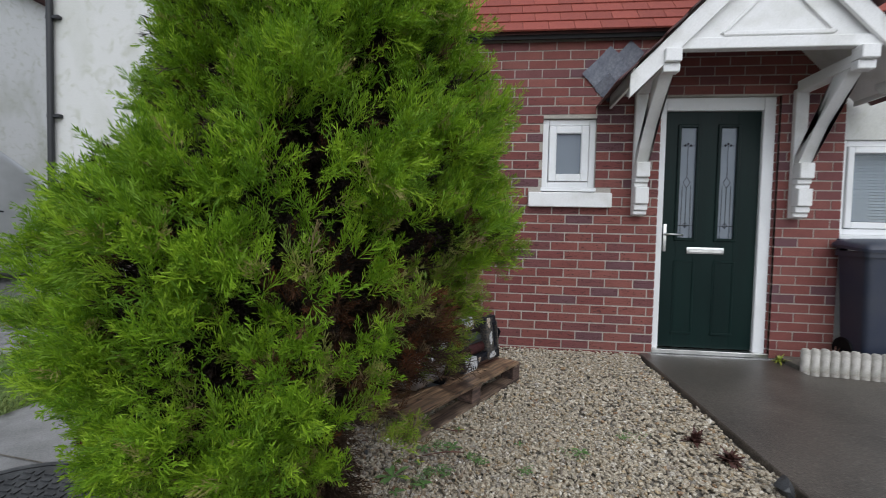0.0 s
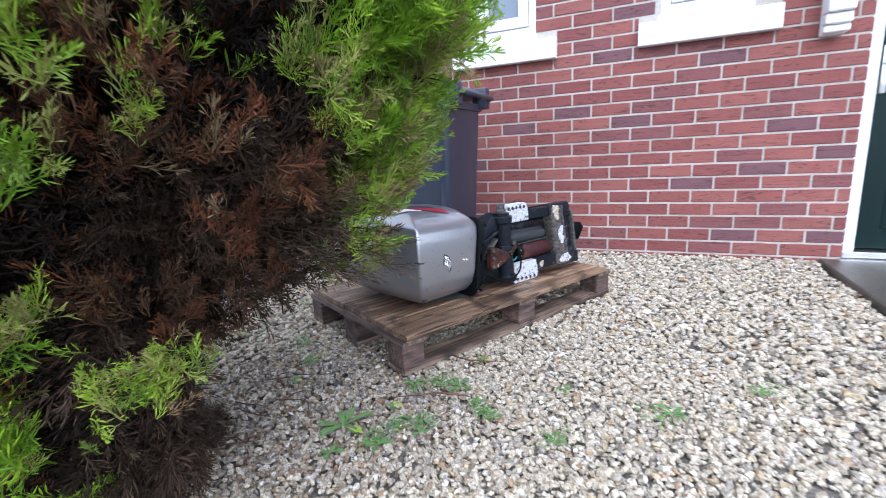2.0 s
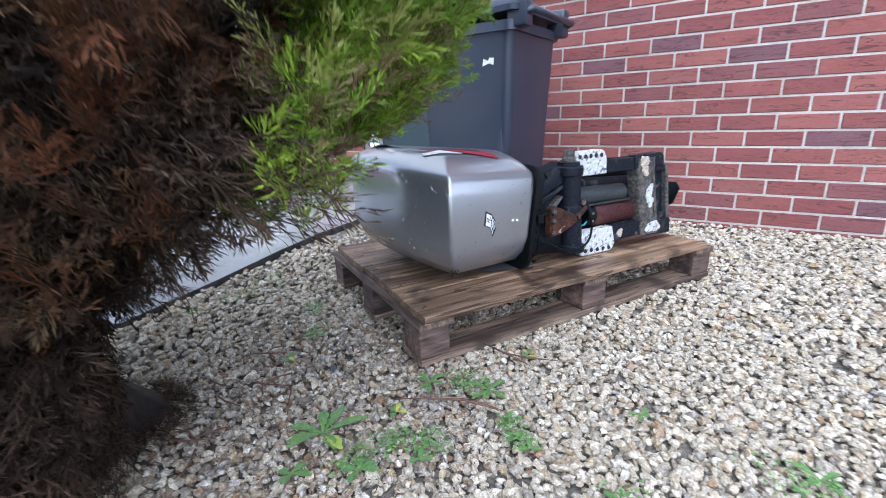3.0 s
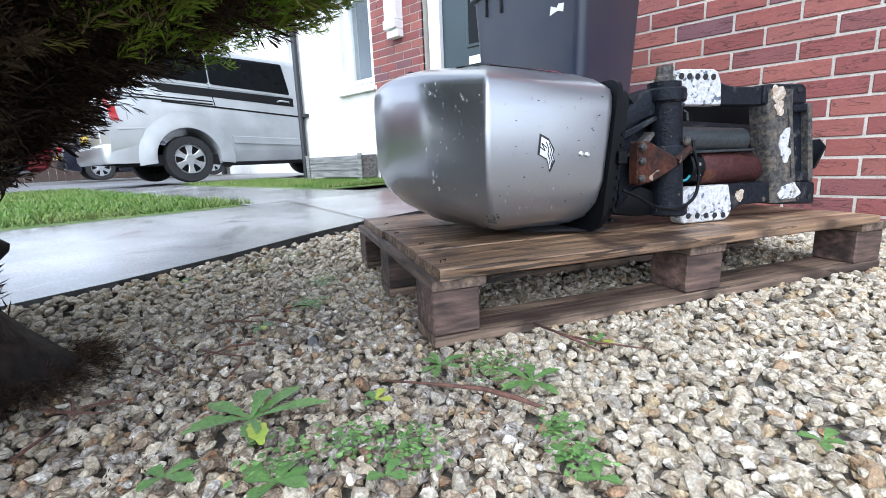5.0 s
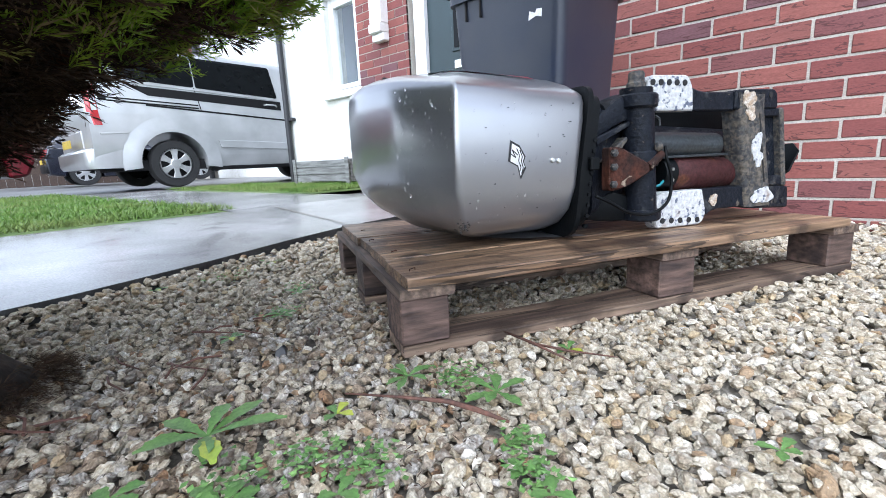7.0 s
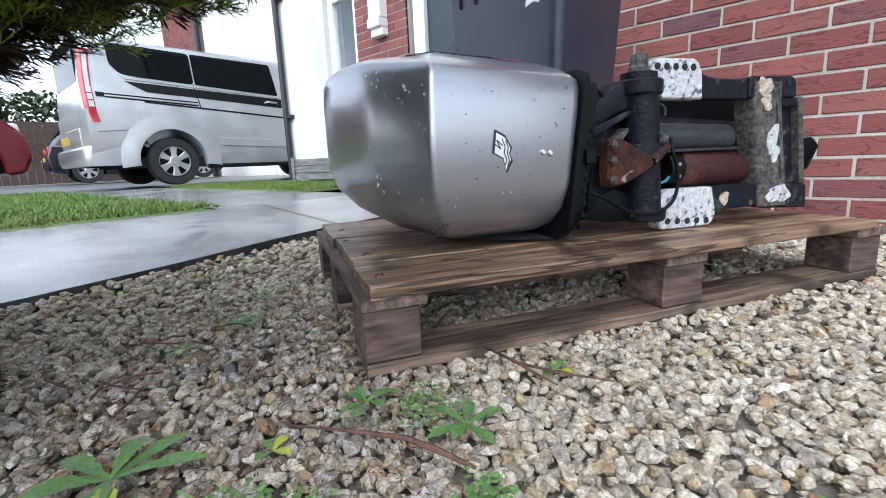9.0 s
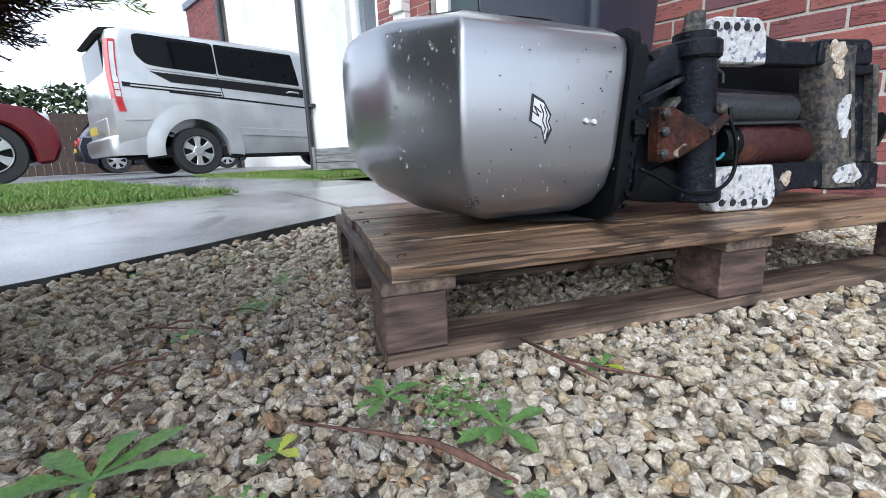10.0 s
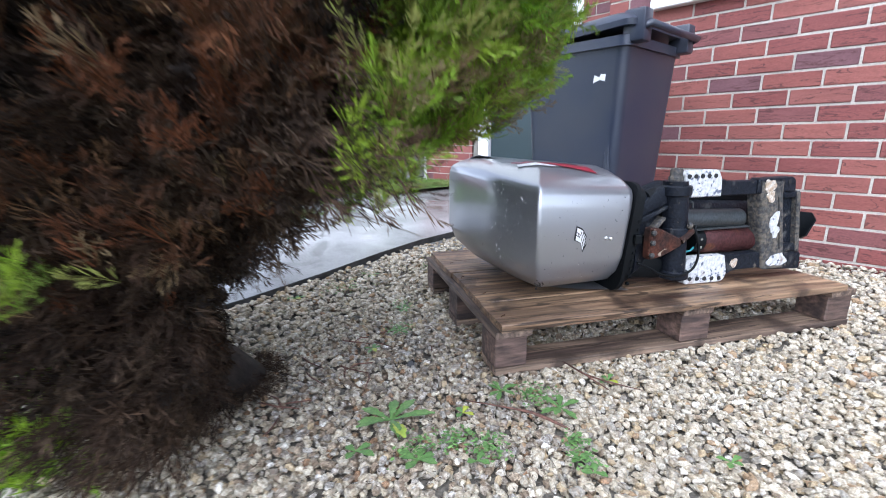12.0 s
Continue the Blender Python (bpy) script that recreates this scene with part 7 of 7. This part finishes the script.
WEEDS = [(-0.17, -2.135, 8, 0.095, 0.015, 1), (-0.085, -1.885, 7, 0.052, 0.008, 0), (0.045, -1.845, 6, 0.055, 0.011, 0), (-0.04, -2.17, 6, 0.045, 0.012, 0), (-0.137, -2.24, 4, 0.04, 0.011, 0),
         (-0.085, -2.01, 4, 0.032, 0.009, 2), (-0.512, -1.85, 6, 0.035, 0.008, 0), (-0.64, -1.735, 5, 0.035, 0.008, 0), (-0.47, -1.975, 5, 0.032, 0.008, 1), (-1.05, -1.585, 6, 0.045, 0.008, 1),
         (0.035, -2.095, 3, 0.03, 0.010, 0), (0.195, -1.97, 3, 0.03, 0.009, 0), (0.06, -1.665, 4, 0.028, 0.008, 1), (0.365, -2.013, 5, 0.032, 0.008, 0), (0.626, -1.80, 6, 0.045, 0.009, 0),
         (0.348, -1.77, 4, 0.026, 0.008, 0), (0.157, -1.955, 4, 0.026, 0.007, 0), (0.85, -1.62, 5, 0.04, 0.008, 0), (-0.93, -1.30, 5, 0.045, 0.009, 0), (-1.0, -1.95, 6, 0.04, 0.008, 1)]
for k, (x, y, n_, ln, wd, yl) in enumerate(WEEDS):
    leafy("weed", (x, y, 0.004), n_, ln, wd, "small green dandelion weed growing in gravel" if k else "large green dandelion weed growing in gravel", 100 + k, yellow=yl)


def chickweed(at, spread, n, seed):
    r = random.Random(seed)
    bm = bmesh.new()
    for _ in range(n):
        x, y, z, s, a = r.gauss(0, spread), r.gauss(0, spread), r.uniform(0.002, 0.02), r.uniform(0.003, 0.006), r.uniform(0, 6.28)
        c, d = math.cos(a) * s, math.sin(a) * s
        q = [bm.verts.new((x + c, y + d, z + r.uniform(-0.002, 0.003))), bm.verts.new((x - d * 0.7, y + c * 0.7, z)), bm.verts.new((x - c, y - d, z + 0.001)), bm.verts.new((x + d * 0.7, y - c * 0.7, z))]
        bm.faces.new(q)
    return tagged(finish("chickweed", bm, M_WEED, at=Matrix.Translation(at)), "patch of tiny-leaved green chickweed in gravel", "weed", kind="stuff")


for k, (x, y, s, n_) in enumerate(((-0.02, -1.845, 0.022, 120), (-0.03, -2.085, 0.016, 90), (0.028, -2.05, 0.018, 110), (0.129, -1.922, 0.013, 70), (0.168, -1.957, 0.013, 70), (-0.52, -1.84, 0.022, 50), (-0.66, -1.72, 0.025, 50),
                                   (-0.07, -2.15, 0.02, 60), (-0.98, -1.75, 0.05, 90), (0.60, -1.82, 0.03, 80), (0.36, -2.0, 0.02, 40), (0.9, -1.6, 0.03, 50), (-0.95, -1.33, 0.035, 60))):
    chickweed((x, y, 0.008), s, n_, 300 + k)
tw = thing("fallen_twig", pose(0, 0, 0), "reddish brown split twig lying on gravel", "twig")
part("stem", tube([(-0.10, -1.985, 0.026), (-0.03, -1.945, 0.026), (0.022, -1.917, 0.025), (0.065, -1.912, 0.026), (0.105, -1.905, 0.022)], [0.0012, 0.0020, 0.0033, 0.0036, 0.0018], 7), M_TWIG, tw, smooth=True)
tw = thing("fallen_twig", pose(0, 0, 0), "thin dark twig beside the pallet", "twig")
part("stem", tube([(-0.05, -1.683, 0.026), (0.02, -1.70, 0.026), (0.09, -1.717, 0.022)], [0.0018, 0.0026, 0.001], 7), M_TWIG, tw, smooth=True)
part("side_stem", tube([(0.01, -1.70, 0.026), (0.07, -1.69, 0.024), (0.14, -1.66, 0.02)], [0.002, 0.002, 0.0008], 6), M_TWIG, tw, smooth=True)
rr = random.Random(12)
for k in range(16):
    a, L_ = rr.uniform(0, 6.28), rr.uniform(0.04, 0.10)
    x, y = AX + rr.uniform(0.0, 0.35), AY + rr.uniform(-0.05, 0.45)
    tw = finish("fallen_twig", tube([(0, 0, 0.012), (L_ / 2 * math.cos(a), L_ / 2 * math.sin(a), 0.016), (L_ * math.cos(a + 0.2), L_ * math.sin(a + 0.2), 0.012)], [0.002, 0.002, 0.001], 5), M_TWIG, at=Matrix.Translation((x, y, 0)))
    tagged(tw, "small dead conifer twig on gravel", "twig", "twigs under the conifer")
blade_tuft("red_leaf_plant", (1.20, -1.60, 0.0), 40, 0.10, M_REDLEAF, "dead plant with curled dark red leaves in gravel", "plant", 9, 0.012, 1.0)
blade_tuft("red_leaf_plant", (1.27, -1.78, 0.0), 44, 0.09, M_REDLEAF, "dead plant with curled dark red leaves in gravel", "plant", 10, 0.012, 1.2)
lump = stone_shape(2, 71)
for x, y, s, m_, lb in ((-0.335, -1.945, 0.030, M_DECALBLACK, "small black stone among pale gravel"), (1.36, -2.0, 0.11, M_IRON, "dark grey rock at the path edge")):
    tagged(soup("stone", lump[0] * s + np.array([x, y, s * 0.35]), lump[1], m_), lb, "stone")

# ---------------------------------------------------------------- brick walls
wall = tagged(thing("wall_north", pose(0, 0, 0), "red brick house wall with pale mortar joints", "wall"), kind="structure")
HOLES = [(0.585, 1.018, 1.22, 1.955), (-0.54, -0.107, 1.22, 1.955), (1.515, 2.42, -0.1, 2.125)]
SILLS = [(0.476, 1.146, 1.22, 1.352), (-0.649, 0.021, 1.22, 1.352)]
cutx = sorted({-0.9, 2.885, *[h for a in HOLES for h in a[:2]]})
bm = bmesh.new()
for a, b_ in zip(cutx, cutx[1:]):
    mid = (a + b_) / 2
    spans = sorted([(h[2], h[3]) for h in HOLES if h[0] < mid < h[1]])
    z = -0.05
    for z0, z1 in spans + [(2.605, 2.7)]:
        if z0 > z:
            box(a, b_, 0.003, 0.125, z, z0, 0, bm)
        z = z1
box(-0.9, -0.78, 0.125, NY - 0.001, -0.05, 2.6, 0, bm)
part("mortar", bm, M_MORTAR, wall)


def brick_mesh(L_, h=0.0645, d=0.03):
    b = box(0, L_, -d / 2, d / 2, 0, h, 0.0025)
    me = bpy.data.meshes.new("brick")
    b.to_mesh(me)
    b.free()
    me.materials.append(M_BRICK)
    return me


BR, rest = {}, bmesh.new()
count = 0
jit = random.Random(3)


def clear_spans(x0, x1, z0, z1):
    """What is left of a course piece once the openings are cut out."""
    out = [(x0, x1)]
    for h in HOLES + SILLS:
        if z1 > h[2] + 0.01 and z0 < h[3] - 0.01:
            out = [q for a, b_ in out for q in ((a, min(b_, h[0])), (max(a, h[1]), b_)) if q[1] - q[0] > 0.02]
    return out


rest_v, rest_f = [], []


def rest_box(x0, x1, y0, y1, z0, z1):
    k = len(rest_v)
    c = 0.002
    rest_v.extend([(x, y, z) for x in (x0, x1) for y in (y0, y1) for z in (z0, z1)])
    rest_f.extend([tuple(k + i for i in f_) for f_ in ((0, 1, 3, 2), (4, 6, 7, 5), (0, 4, 5, 1), (2, 3, 7, 6), (0, 2, 6, 4), (1, 5, 7, 3))])


for row in range(-1, 34):
    zc = 0.07 + 0.075 * row
    off = 0.0 if row % 2 else 0.1125
    for k in range(-6, 16):
        a, b_ = k * 0.225 + off + 0.005, (k + 1) * 0.225 + off - 0.005
        a, b_ = max(a, -0.9), min(b_, 2.885)
        if b_ - a < 0.03:
            continue
        for p, q in clear_spans(a, b_, zc - 0.032, zc + 0.032):
            y = jit.uniform(-0.0015, 0.0015) + 0.0135
            if count < 298 and -0.5 < (p + q) / 2 < 1.5 and zc < 2.1:
                key = round(q - p, 3)
                if key not in BR:
                    BR[key] = brick_mesh(key)
                t = new("brick", BR[key])
                t.parent = wall
                t.matrix_basis = Matrix.Translation((p, y, zc - 0.032)) @ pose(0, 0, 0, 0, jit.uniform(-0.25, 0.25), 0)
                count += 1
            else:
                rest_box(p, q, y - 0.015, y + 0.015, zc - 0.032, zc + 0.0325)
    # return towards the neighbour
    for k in range(4):
        a, b_ = 0.0 + k * 0.225 + (0.1125 if row % 2 == 0 else 0), 0.215 + k * 0.225 + (0.1125 if row % 2 == 0 else 0)
        rest_box(-0.905, -0.875, a, min(b_, NY - 0.01), zc - 0.032, zc + 0.0325) if a < NY - 0.05 else None
    # door reveals
    if zc < 2.1:
        for x0 in (1.4995, 2.4055):
            rest_box(x0, x0 + 0.03, 0.030, 0.044, zc - 0.032, zc + 0.0325)
    # pier and jamb of the neighbour
    for x0, x1 in ((-3.43, -2.72), (-1.55, -0.9)):
        if zc < 2.45:
            for k in range(5):
                a, b_ = x0 + k * 0.225 - (0.1125 if row % 2 else 0), x0 + k * 0.225 + 0.215 - (0.1125 if row % 2 else 0)
                a, b_ = max(a, x0), min(b_, x1)
                if b_ - a > 0.03:
                    rest_box(a, b_, NY - 0.002, NY + 0.02, zc - 0.032 + 0.02, zc + 0.0325 + 0.02)
ob = soup("bricks", rest_v, rest_f, M_BRICK_FAR, wall, "red bricks in stretcher bond")
ob["kind"] = "stuff"

# ---------------------------------------------------------------- roof tiles above the wall
tme = None
for i in range(7):
    for j in range(22):
        u = i * 0.145
        m = Matrix.Translation((-1.15 + j * 0.205 + (0.1025 if i % 2 else 0), EAVE_Y + u * math.cos(PITCH), EAVE_Z + 0.018 + u * math.sin(PITCH))) @ pose(0, 0, 0, math.degrees(PITCH) - 4.5, 0, 0)
        if tme is None:
            t0 = part("tile", box(-0.101, 0.101, -0.03, 0.19, -0.008, 0.008, 0.002), M_TILE, roof, at=m)
            tme = t0.data
        else:
            t = new("tile", tme)
            t.parent, t.matrix_basis = roof, m
